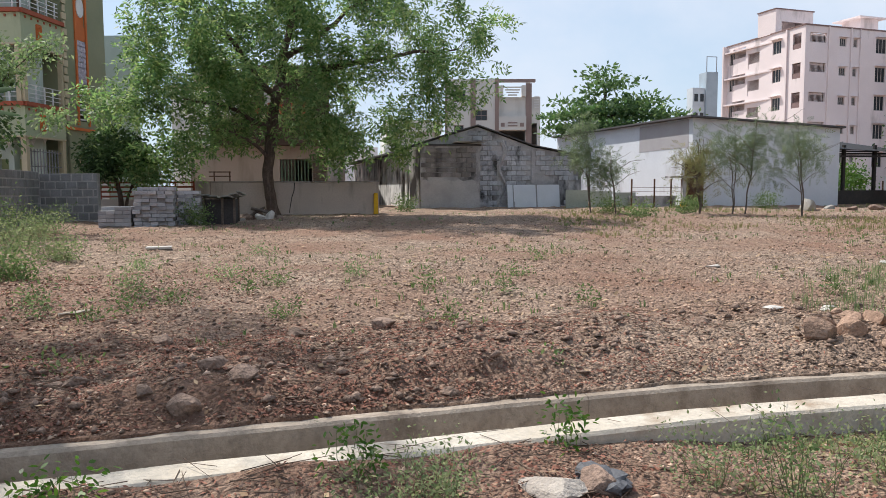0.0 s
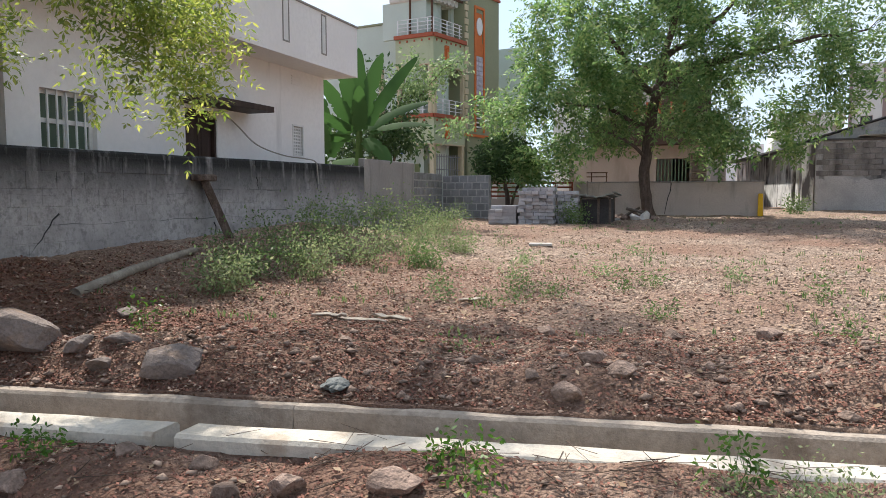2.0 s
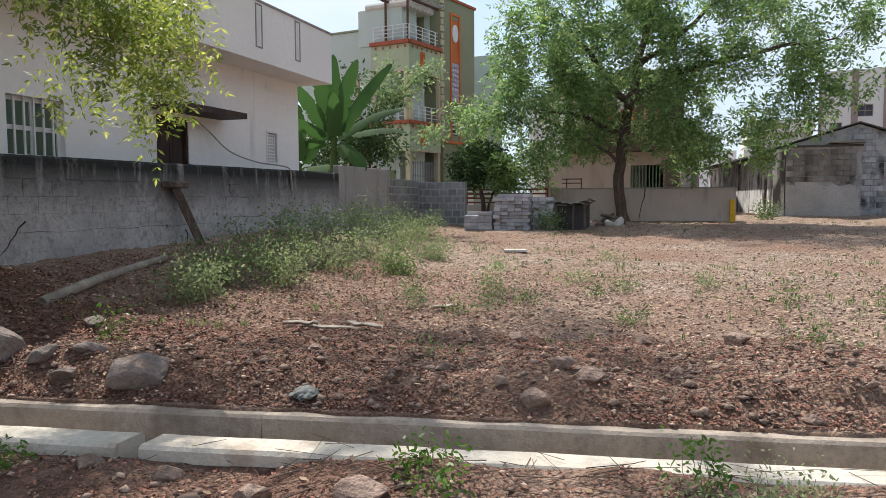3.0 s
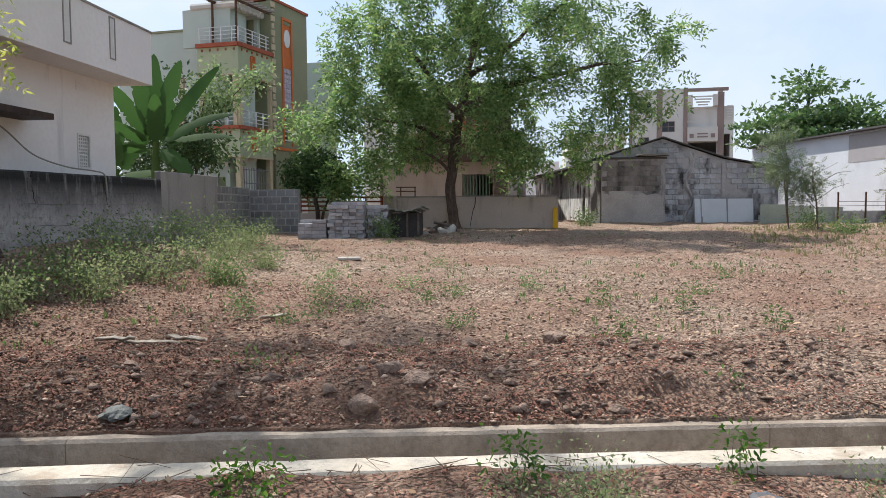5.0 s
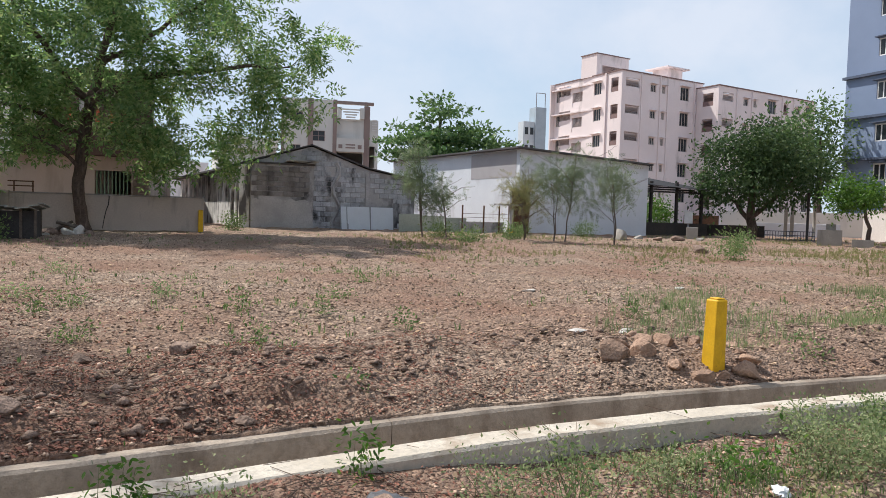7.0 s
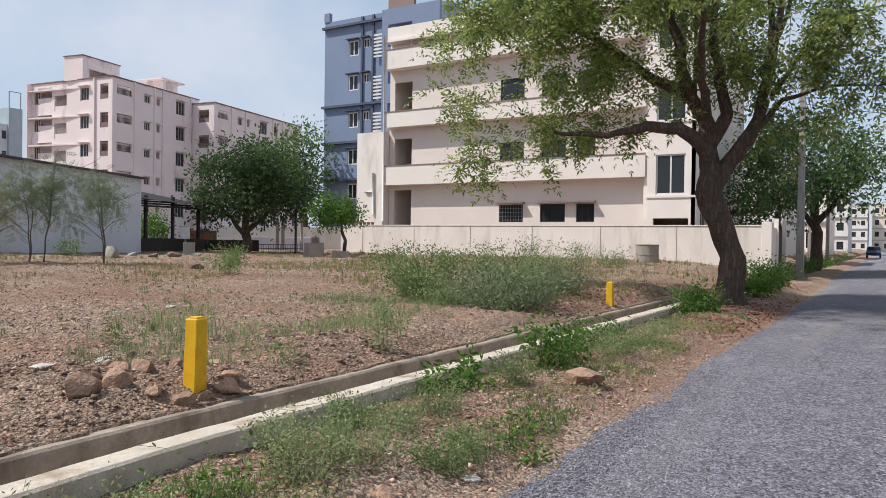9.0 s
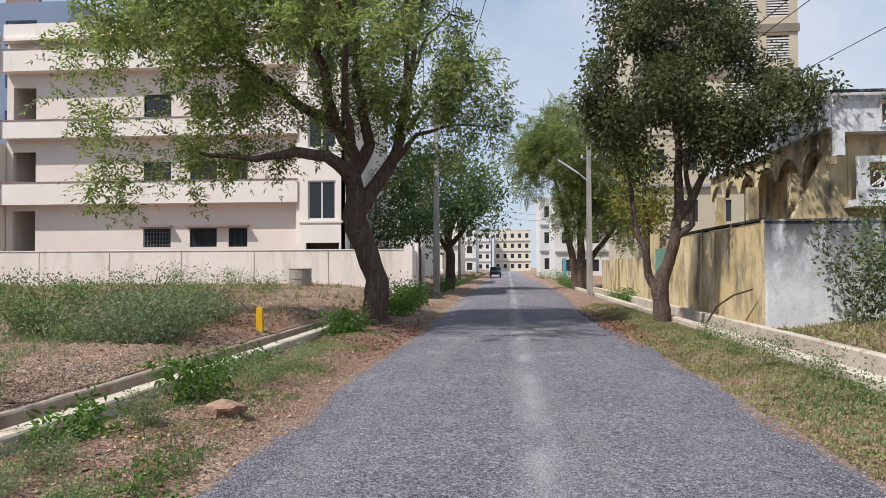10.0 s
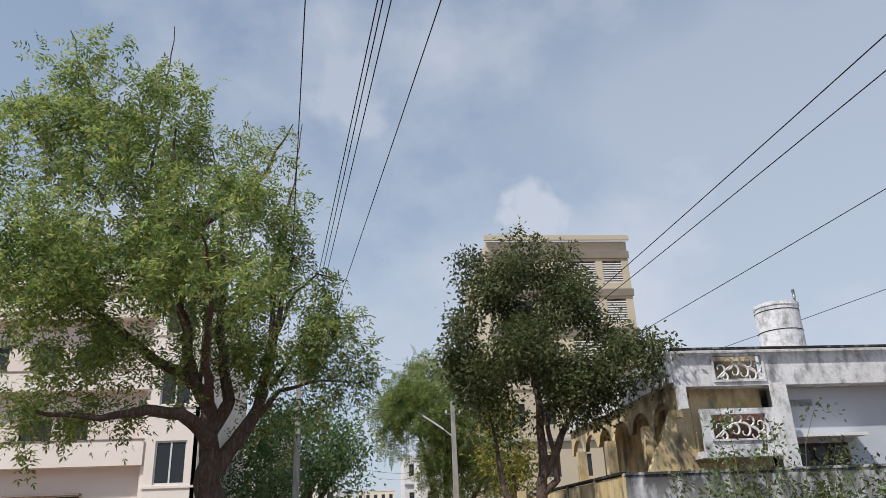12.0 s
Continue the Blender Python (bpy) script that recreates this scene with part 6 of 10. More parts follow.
def cream_block():
    m = frame_of(35.6, 24.95, 0.6, -90)          # set-back west wall, u runs towards the road
    floors = ((0.0, 4.1), (4.1, 7.35), (7.35, 10.7))
    holes = []
    for z, ztop in floors:
        holes += [(0.35, z + (0.3 if z else 1.2), 1.2, 2.35 if z else 2.6, "o")]
    for u, w in ((7.18, 1.4), (9.55, 1.36), (11.5, 0.95)):
        holes += [(u, 1.95, w, 0.85 if False else 0.92, "w"), (u, 4.75, w, 1.4, "w"), (u, 8.1, w, 1.4, "w")]
    facade(cream, MAT["pink_cream"], 35.6, 24.95, 0.6, -90, 15.2, 12.2, holes, 0.2, MAT["dark_steel"], MAT["glass"], bars=3, fr=0.05, grille=0, inset=0.06)
    bm = bmesh.new()
    for u, w in ((7.1, 1.6), (9.4, 3.15)):
        box(bm, u, -0.35, 2.92, u + w, 0.0, 2.99)
    bm.transform(m)
    part("window_shade", bm, MAT["taupe"], cream)
    bm = bmesh.new()
    for k in range(9):
        box(bm, 7.24 + 0.155 * k, 0.0, 1.97, 7.26 + 0.155 * k, 0.02, 2.86)
    for k in range(5):
        box(bm, 7.2, -0.004, 2.05 + 0.2 * k, 8.56, 0.016, 2.07 + 0.2 * k)
    bm.transform(m)
    part("window_grille", bm, MAT["steel"], cream)
    # balcony bands
    for z0, z1 in ((4.06, 5.13), (7.35, 8.21), (10.68, 11.76)):
        bm = bmesh.new()
        box(bm, 0.0, -0.6, z0, 15.1, 0.0, z0 + 0.16)
        box(bm, 0.0, -0.6, z0 + 0.16, 15.1, -0.48, z1)
        bm.transform(m)
        part("balcony_band", bm, MAT["cream"], cream, "solid cream balcony parapet")
        strip(cream, "coping", MAT["taupe"], m, -0.02, 15.1, z1, z1 + 0.05, 0.63, -0.45)
    bm = bmesh.new()
    tube(bm, [m @ Vector((0.05, -0.66, 2.0)), m @ Vector((0.05, -0.66, 12.6))], 0.05, 8)
    part("rain_pipe", bm, MAT["white_paint"], cream, shade=True)
    # bay nearer the road
    bay = frame_of(35.0, 9.74, 0.6, -90)
    facade(cream, MAT["cream"], 35.0, 9.74, 0.6, -90, 2.2, 12.2, [(0.4, 3.2, 1.35, 1.85, "w"), (0.4, 6.6, 1.35, 1.85, "w"), (0.4, 9.9, 1.35, 1.6, "w"), (0.3, 0.3, 1.6, 1.8, "o")], 0.2, MAT["white_paint"], MAT["glass"], bars=2, fr=0.07, inset=0.06)
    facade(cream, MAT["cream"], 35.0, 7.53, 0.6, 0, 12.0, 12.2, [(1.0, 0.6, 1.4, 1.8, "w"), (3.5, 3.6, 1.4, 1.4, "w"), (1.0, 6.9, 1.4, 1.4, "w"), (5.5, 0.6, 1.4, 1.8, "w"), (7.5, 3.6, 1.4, 1.4, "w")], 0.2, MAT["white_paint"], MAT["glass"], bars=2)
    for z in (3.05, 6.5, 9.8):
        strip(cream, "bay_sill", MAT["cream"], bay, -0.04, 2.24, z, z + 0.1, 0.05, 0.0)
    boxed("wall", (35.202, 9.76, 0.6, 35.598, 9.96, 12.8), MAT["cream"], cream)
    for z in (0.75, 4.6, 7.9, 11.2):
        boxed("floor_slab", (35.81, 7.75, z, 46.9, 24.9, z + 0.15), MAT["pink_cream"], cream)
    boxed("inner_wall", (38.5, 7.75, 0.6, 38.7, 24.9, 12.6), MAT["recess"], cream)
    boxed("wall", (46.95, 7.5, 0.6, 47.15, 24.95, 12.8), MAT["cream"], cream)
    boxed("wall", (35.81, 24.75, 0.6, 46.94, 24.95, 12.8), MAT["cream"], cream)
    boxed("roof", (35.0, 7.53, 12.81, 47.1, 24.9, 12.95), MAT["cream"], cream)
    boxed("parapet", (35.2, 9.96, 12.954, 35.4, 24.9, 13.7), MAT["cream"], cream)
    # low wing at the back corner
    bm = bmesh.new()
    box(bm, 35.0, 25.0, 0.6, 36.6, 26.85, 7.75)
    part("stair_wing", bm, MAT["cream"], cream, "blank stair wing")
    bm = bmesh.new()
    for p in (((34.93, 25.6, 3.0), (34.93, 25.6, 5.4)), ((34.93, 26.2, 4.3), (34.93, 25.6, 4.3))):
        tube(bm, p, 0.06, 8)
    part("waste_pipe", bm, MAT["white_paint"], cream, shade=True)
    for x, k in ((35.9, 1),):
        for j in range(4):
            bm = bmesh.new()
            tube(bm, [(35.15, 23.2 - 0.5 * j, 11.82), (35.15, 23.2 - 0.5 * j, 12.9)], 0.02, 6)
            part("terrace_bar", bm, MAT["white_paint"], cream)


cream_block()
MAT["cream_wall"] = surf("weathered_cream_wall_paint", (0.80, 0.735, 0.68), (0.72, 0.655, 0.60), 0.7, fine=14, fine_amt=0.06, bump=0.003, stain=(0.56, 0.50, 0.44), stain_scale=1.7, stain_rng=(0.50, 0.74), stain_stretch=(1, 1, 0.16))
long_wall = tagged(new("compound_wall"), "long cream-painted boundary wall with rain streaks", "wall", kind="structure")
long_wall.matrix_world = pose(34.1, 16, 0.7)
boxed("wall", (34.0, 4.6, 0.3, 34.2, 27.2, 2.31), MAT["cream_wall"], long_wall, bevel=0.01)
for y in (8.1, 11.6, 15.1, 18.6, 22.1, 25.6):
    boxed("joint", (33.985, y - 0.012, 0.6, 33.999, y + 0.012, 2.3), MAT["recess"], long_wall)
boxed("coping", (33.97, 4.61, 2.312, 34.23, 27.2, 2.36), MAT["cream_wall"], long_wall, bevel=0.008)
boxed("pillar", (33.95, 4.2, 0.3, 34.4, 4.597, 2.5), MAT["cream"], long_wall, bevel=0.01)
boxed("wall", (34.404, 4.3, 0.2, 36.2, 4.5, 2.3), MAT["cream"], long_wall)
street_gate = thing("gate", "dark sheet-steel double gate in the cream wall", "gate", 37.4, 4.4, 0.2)
for x in (36.25, 37.65):
    boxed("gate_leaf", (x, 4.38, 0.2, x + 1.35, 4.43, 2.2), MAT["dark_steel"], street_gate)
for x in (36.2, 39.0):
    boxed("gate_post", (x - 0.2, 4.2, 0.1, x, 4.37, 2.7), MAT["cream"], street_gate)
# plants in pots on the wall's end
for k in range(5):
    pt = thing("flower_pot", "small clay flower pot standing on the cream wall", "pot", 34.1, 25.0 + 0.28 * k, 2.312, 0, "pots on the wall")
    bm = bmesh.new()
    turned(bm, [(0.07, 0), (0.1, 0.18), (0.115, 0.2), (0.1, 0.205)], 12)
    part("pot", bm, MAT["brick_red"] if k % 2 else MAT["taupe"], pt, local=True, shade=True)

# ---- blue-grey apartment block ----
MAT["blue"] = surf("slate_blue_paint", (0.20, 0.255, 0.37), (0.175, 0.225, 0.33), 0.3, fine_amt=0.03, bump=0.002, stain=(0.14, 0.18, 0.27), stain_scale=0.6, stain_rng=(0.6, 0.8), stain_stretch=(1, 1, 0.3))
MAT["blue_dark"] = surf("dark_slate_trim", (0.09, 0.11, 0.16), None, 1.0, fine_amt=0.03, bump=0.002)
blue = thing("apartment_block", "slate-blue five-storey apartment block with dark floor bands", "apartment building", 54.0, 34.0, 0.8)
rows = [16.45 - 0.8 - 3.0 * k for k in range(5)]
holes = []
for k, z in enumerate(rows):
    z = (16.46, 13.66, 10.63, 7.62, 4.82)[k] - 0.8
    holes += [(2.55, z, 1.0, 1.25, "w"), (4.05, z + 0.5, 0.6, 0.75, "w")]
MB = facade(blue, MAT["blue"], 48.0, 40.6, 0.8, -90, 12.0, 18.75, holes, 0.25, MAT["white_paint"], MAT["glass"], bars=2, rails=0, fr=0.09, inset=0.05, shade=0.35, shade_mat=MAT["blue_dark"])
boxed("wall", (48.26, 40.35, 0.8, 60, 40.6, 19.5), MAT["blue"], blue)
boxed("wall", (48.26, 28.6, 0.8, 60, 28.85, 19.5), MAT["blue"], blue)
boxed("wall", (60.01, 28.6, 0.8, 60.2, 40.6, 19.5), MAT["blue"], blue)
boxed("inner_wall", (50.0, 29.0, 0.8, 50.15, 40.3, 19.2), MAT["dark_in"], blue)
boxed("roof", (48.3, 28.9, 19.0, 60, 40.3, 19.2), MAT["blue"], blue)
for z in (18.1, 11.55, 8.55, 5.5):
    strip(blue, "floor_band", MAT["blue_dark"], MB, -0.1, 7.0, z, z + 0.18, 0.3, 0.0)
strip(blue, "parapet_post", MAT["blue"], MB, -0.05, 0.5, 18.75, 19.5, 0.06, 0.3)
for u in (4.0, 5.1):
    strip(blue, "pipe_chase", MAT["blue_dark"], MB, u - 0.12, u + 0.06, 0.0, 18.7, 0.14, 0.0)
for z in (15.2, 11.9, 9.0):
    for j in range(7):
        strip(blue, "screen_slat", MAT["white_paint"], MB, 5.3, 6.9, z + 0.28 * j, z + 0.14 + 0.28 * j, 0.3, -0.25)
bm = bmesh.new()
pierced(bm, MB @ pose(6.9, -0.6, 18.2), 2.4, 2.8, 0.3, [])
part("stair_head", bm, MAT["taupe"], blue, "grey stair tower on the roof")
bm = bmesh.new()
pierced(bm, MB @ pose(6.9, -1.4, 0.0), 5.2, 18.4, 0.3, [(0.6, z, 2.2, 1.7) for z in (3.4, 6.4, 9.5, 12.7, 15.5)])
part("wall", bm, MAT["blue"], blue)

# ---- house and walls across the road ----
MAT["stained_white"] = surf("stained_whitewash", (0.74, 0.745, 0.76), (0.62, 0.625, 0.64), 1.2, fine=14, fine_amt=0.12, bump=0.004, stain=(0.16, 0.16, 0.17), stain_scale=3.2, stain_rng=(0.50, 0.74), stain_stretch=(1, 1, 0.6), speck=(6.0, 0.4))
MAT["black_top"] = surf("whitewash_black_with_mould", (0.74, 0.75, 0.77), (0.60, 0.61, 0.63), 1.0, fine=14, fine_amt=0.1, bump=0.005, stain=(0.06, 0.06, 0.064), stain_scale=3.4, stain_rng=(0.32, 0.52), stain_stretch=(1, 1, 0.4), stain_z=(0.9, 2.5), speck=(5.0, 0.35))
MAT["ochre"] = surf("faded_ochre_paint", (0.62, 0.48, 0.25), (0.72, 0.62, 0.44), 0.9, fine_amt=0.09, bump=0.004, stain=(0.13, 0.115, 0.09), stain_scale=1.6, stain_rng=(0.46, 0.68), stain_stretch=(1, 1, 0.45))
MAT["pale_blue"] = surf("pale_blue_white_paint", (0.50, 0.53, 0.58), (0.46, 0.49, 0.54), 0.6, fine_amt=0.04, bump=0.002)
far_wall = tagged(new("compound_wall"), "whitewashed boundary wall, black with mould along its top", "wall", kind="structure")
far_wall.matrix_world = pose(17.7, -9.0, 0.1)
boxed("wall", (17.6, -15.5, 0.0, 17.78, -5.76, 2.5), MAT["black_top"], far_wall, bevel=0.01)
boxed("coping", (17.57, -15.5, 2.504, 17.81, -5.74, 2.56), MAT["black_top"], far_wall)
ochre_wall = tagged(new("compound_wall"), "faded ochre boundary wall streaked with black along the road", "wall", kind="structure")
ochre_wall.matrix_world = pose(22, -5.7, 0.1)
for x0, x1 in ((17.9, 20.1), (20.2, 22.9), (23.0, 25.6), (25.7, 27.6)):
    boxed("panel", (x0, -5.92, 0.0, x1, -5.76, 2.5), MAT["ochre"], ochre_wall)
for x in (17.79, 20.1, 22.9, 25.6, 27.6):
    boxed("pier", (x + 0.001, -5.95, 0.0, x + 0.099, -5.73, 2.54), MAT["ochre"], ochre_wall)
boxed("coping", (17.9, -5.96, 2.544, 27.7, -5.72, 2.6), MAT["old_wall"], ochre_wall)
green_gate = thing("gate", "green sheet gate in the ochre wall", "gate", 28.9, -5.8, 0.1)
for k in range(2):
    boxed("gate_leaf", (27.75 + 1.2 * k, -5.86, 0.15, 28.9 + 1.2 * k, -5.82, 2.2), surf("sea_green_paint", (0.16, 0.30, 0.24), None, 3.0), green_gate)
boxed("gate_post", (30.2, -6.0, 0.0, 30.5, -5.7, 2.8), MAT["ochre"], green_gate)
plain_wall = tagged(boxed("compound_wall", (30.6, -5.95, 0.0, 46.0, -5.78, 1.9), MAT["ochre"]), "low ochre boundary wall further along the road", "wall", kind="structure")

right_house = thing("house", "old whitewashed house with pierced balcony panels and ochre arches", "house", 24.0, -11.5, 0.2)


def pierced_panel(m, u0, z0, w, h, backing):
    """A framed balcony panel filled with a branching leaf scroll."""
    bm = bmesh.new()
    for a, b, c, d in ((0, 0.05, 0, h), (w - 0.05, w, 0, h), (0.05, w - 0.05, 0, 0.05), (0.05, w - 0.05, h - 0.05, h)):
        box(bm, u0 + a, -0.04, z0 + c, u0 + b, 0.1, z0 + d)
    bm.transform(m)
    frame_ob = part("balcony_panel", bm, MAT["stained_white"], right_house, "white panel with a pierced leaf scroll")
    bm = bmesh.new()

    def inside(c):
        return Vector((min(max(c.x, u0 + 0.06), u0 + w - 0.06), c.y, min(max(c.z, z0 + 0.06), z0 + h - 0.06)))

    stem = [inside(Vector((u0 + 0.06 + (w - 0.12) * t, 0.03, z0 + h * (0.30 + 0.26 * math.sin(t * 5.2 - 0.9) + 0.16 * t)))) for t in np.linspace(0, 1, 24)]
    tube(bm, stem, 0.024, 6)
    for k, s, size in ((2, 1, 0.30), (4, -1, 0.20), (6, 1, 0.32), (9, -1, 0.26), (11, 1, 0.22), (13, -1, 0.32), (16, 1, 0.24), (17, -1, 0.28), (20, 1, 0.26), (21, -1, 0.22)):
        way = 1 if s > 0 else -1
        curl = []
        for t in np.linspace(0, 1, 14):
            r = size * h * (1.0 - 0.78 * t)
            a = -1.9 * way + way * 5.2 * t
            curl.append(inside(stem[k] + Vector((0.5 * size * h + r * math.cos(a) * 0.9 - 0.3 * size * h, 0, s * size * h * 0.9 + r * math.sin(a)))))
        curl[0] = stem[k]
        tube(bm, curl, [0.016 + 0.014 * math.sin(math.pi * min(1.0, 0.25 + j / 13)) for j in range(14)], 6)
    bm.transform(m)
    part("leaf_scroll", bm, MAT["white_paint"], frame_ob, shade=True)
    bm = bmesh.new()
    box(bm, u0 + 0.05, 0.25, z0, u0 + w - 0.05, 0.28, z0 + h)
    bm.transform(m)
    part("panel_backing", bm, backing, frame_ob)


def old_house():
    m = frame_of(19.0, -7.76, 0.2, -90)       # west front, u runs away from the road
    # upper storey fascia with its panel
    bm = bmesh.new()
    pierced(bm, m @ pose(0, 0, 4.49), 8.0, 0.92, 0.14, [(1.07, 0.1, 1.41, 0.72)])
    part("parapet", bm, MAT["stained_white"], right_house)
    strip(right_house, "coping", MAT["old_wall"], m, -0.04, 8.0, 5.41, 5.46, 0.05, -0.18)
    pierced_panel(m, 1.07, 4.59, 1.41, 0.72, MAT["ochre"])
    # left frame post, beam, right pillar
    strip(right_house, "corner_post", MAT["stained_white"], m, 0.0, 0.16, 3.9, 4.488, 0.0, -0.3)
    strip(right_house, "pillar", MAT["stained_white"], m, 2.5, 2.78, 0.0, 4.488, 0.02, -0.35)
    # lower balcony box
    bm = bmesh.new()
    pierced(bm, m @ pose(0.55, -0.05, 2.79), 1.95, 1.12, 0.12, [(0.2, 0.32, 1.52, 0.7)])
    part("balcony_wall", bm, MAT["stained_white"], right_house)
    pierced_panel(m @ pose(0, -0.05, 0), 0.75, 3.11, 1.52, 0.7, surf("dark_red_backing", (0.16, 0.05, 0.05), (0.24, 0.2, 0.14), 2.0))
    bm = bmesh.new()
    box(bm, 0.55, 0.08, 2.79, 2.499, 0.498, 2.9)
    box(bm, 0.45, -0.09, 2.72, 2.49, 0.498, 2.788)
    bm.transform(m)
    part("balcony_floor", bm, MAT["stained_white"], right_house)
    # recess walls in ochre and the stair's slanting flank
    bm = bmesh.new()
    box(bm, 0.56, 0.5, 0.0, 2.499, 0.62, 4.488)
    bm.transform(m)
    part("wall", bm, MAT["ochre"], right_house, "ochre back wall of the balcony")
    bm = bmesh.new()
    vs = [bm.verts.new(m @ Vector(c)) for c in ((-0.9, 0.5, 2.2), (0.55, 0.5, 2.2), (0.55, 0.5, 4.3), (0.2, 0.5, 4.3))]
    f = bm.faces.new(vs)
    r = bmesh.ops.extrude_face_region(bm, geom=[f])["geom"]
    bmesh.ops.translate(bm, vec=(0.2, 0, 0), verts=[v for v in r if isinstance(v, bmesh.types.BMVert)])
    bmesh.ops.recalc_face_normals(bm, faces=bm.faces)
    part("stair_flank", bm, MAT["ochre"], right_house, "slanting ochre flank of the stair")
    # set-back wing with window and thin canopy
    w = m @ pose(2.8, 0.5, 0)
    facade(right_house, MAT["pale_blue"], 19.5, -10.56, 0.2, -90, 5.2, 4.48, [(0.35, 1.9, 1.5, 1.15, "w")], 0.2, MAT["dark_wood"], MAT["glass"], bars=3, rails=0, fr=0.09)
    for k in range(3):
        bm = bmesh.new()
        turned(bm, [(0.19, 0), (0.19, 0.02)], 16, w @ pose(0.62 + 0.48 * k, 0.075, 2.78, 90, 0, 0))
        part("window_arch", bm, MAT["glass"], right_house)
    strip(right_house, "window_canopy", MAT["white_paint"], w, 0.1, 2.1, 3.16, 3.24, 0.55, 0.0)
    bm = bmesh.new()
    for k in range(6):
        box(bm, 0.5, -0.02, 4.0 + 0.03 * k, 1.1, 0.0, 4.015 + 0.03 * k)
    bm.transform(w)
    part("vent", bm, MAT["steel"], right_house)
    # roof and the side towards the road with hanging arches
    boxed("roof", (19.15, -15.7, 4.69, 29.5, -7.8, 4.9), MAT["stained_white"], right_house)
    boxed("wall", (19.72, -15.7, 0.2, 29.4, -15.5, 4.688), MAT["pale_blue"], right_house)
    boxed("wall", (29.3, -15.49, 0.2, 29.5, -9.0, 4.688), MAT["ochre"], right_house)
    boxed("wall", (20.6, -9.2, 0.2, 29.29, -9.0, 4.688), MAT["ochre"], right_house)
    n = frame_of(29.5, -7.78, 0.2, 180)          # towards the road
    bm = bmesh.new()
    steps_u = 84
    prev = None
    for k in range(steps_u + 1):
        u = 10.36 * k / steps_u
        ph = (u % 1.7) / 1.7
        low = 3.75 + (0.5 * math.sqrt(max(0.0, 1 - ((ph - 0.5) / 0.40) ** 2)) if abs(ph - 0.5) < 0.40 else 0)
        row = [bm.verts.new(n @ Vector(c)) for c in ((u, 0, low), (u, 0, 4.6), (u, 0.14, 4.6), (u, 0.14, low))]
        if prev:
            for j in range(4):
                bm.faces.new((prev[j], prev[(j + 1) % 4], row[(j + 1) % 4], row[j]))
        else:
            bm.faces.new(row)
        prev = row
    bm.faces.new(prev[::-1])
    bmesh.ops.recalc_face_normals(bm, faces=bm.faces)
    part("arch_fascia", bm, MAT["ochre"], right_house, "ochre fascia of hanging round arches")
    strip(right_house, "parapet", MAT["stained_white"], n, 0.0, 10.5, 4.604, 5.4, 0.03, -0.14)
    for u in (1.6, 5.0, 8.4):
        strip(right_house, "column", MAT["ochre"], n, u, u + 0.3, 0.0, 3.75, 0.0, -0.3)


old_house()


def water_tank():
    tk = thing("water_tank", "round whitewashed concrete water tank on the roof, stained at its rim", "water tank", 22.6, -13.06, 5.18)
    bm = bmesh.new()
    turned(bm, [(0.66, -0.2), (0.67, 2.55), (0.70, 2.56), (0.70, 2.66), (0.64, 2.68), (0.2, 2.72)], 32)
    part("drum", bm, MAT["stained_white"], tk, local=True, shade=False)
    for z in (0.9, 1.75, 2.4):
        bm = bmesh.new()
        turned(bm, [(0.675, z), (0.682, z + 0.015), (0.675, z + 0.03)], 32)
        part("joint_ring", bm, MAT["old_wall"], tk, local=True)
    bm = bmesh.new()
    tube(bm, [(0.1, -0.78, -0.2), (0.1, -0.78, 3.1)], 0.03, 8)
    part("supply_pipe", bm, MAT["steel"], tk, local=True, shade=True)
    bm = bmesh.new()
    tube(bm, [(0.1, -0.78, 2.95), (0.1, -0.78, 3.25)], 0.05, 8)
    part("vent_cap", bm, MAT["steel"], tk, local=True, shade=True)


water_tank()

# beige apartment tower behind
MAT["beige"] = surf("beige_wall_paint", (0.52, 0.46, 0.35), (0.47, 0.42, 0.32), 0.3, fine_amt=0.03, bump=0.002)
MAT["brown_band"] = surf("greyish_brown_band", (0.24, 0.21, 0.17), None, 0.5, fine_amt=0.03, bump=0.002)
tower = thing("apartment_block", "beige apartment tower with brown floor bands and louvred balconies", "apartment building", 62.0, -15.5, 0.2)
holes = []
for k in range(7):
    z = 20.3 - 3.25 * k
    holes += [(9.6, z, 1.6, 1.9, "o"), (6.6, z - 0.6, 2.4, 2.5, "o"), (2.0, z, 1.6, 1.8, "w")]
TM = facade(tower, MAT["beige"], 56.0, -9.4, -0.58, -90, 11.8, 23.9, holes, 0.3, MAT["pale_frame"], MAT["glass"], bars=2, fr=0.08)
for u, z, w, h, k in holes:
    if k == "o":
        for j in range(int(h / 0.2)):
            bm = bmesh.new()
            box(bm, u, 0.02, z + 0.2 * j, u + w, 0.08, z + 0.1 + 0.2 * j)
            bm.transform(TM)
            part("slat", bm, MAT["white_paint"], tower)
for k in range(8):
    strip(tower, "floor_band", MAT["brown_band"], TM, -0.1, 11.9, 22.4 - 3.25 * k, 23.0 - 3.25 * k, 0.12, 0.0)
strip(tower, "roof_band", MAT["beige"], TM, -0.15, 11.95, 23.9, 24.3, 0.2, -0.4)
boxed("wall", (56.31, -9.7, 0.2, 70, -9.4, 23.2), MAT["beige"], tower)
boxed("wall", (56.31, -21.2, 0.2, 70, -20.9, 23.2), MAT["beige"], tower)
boxed("roof", (56.31, -20.89, 22.8, 70, -9.71, 23.1), MAT["beige"], tower)
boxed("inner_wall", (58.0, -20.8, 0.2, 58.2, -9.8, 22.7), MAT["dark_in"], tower)

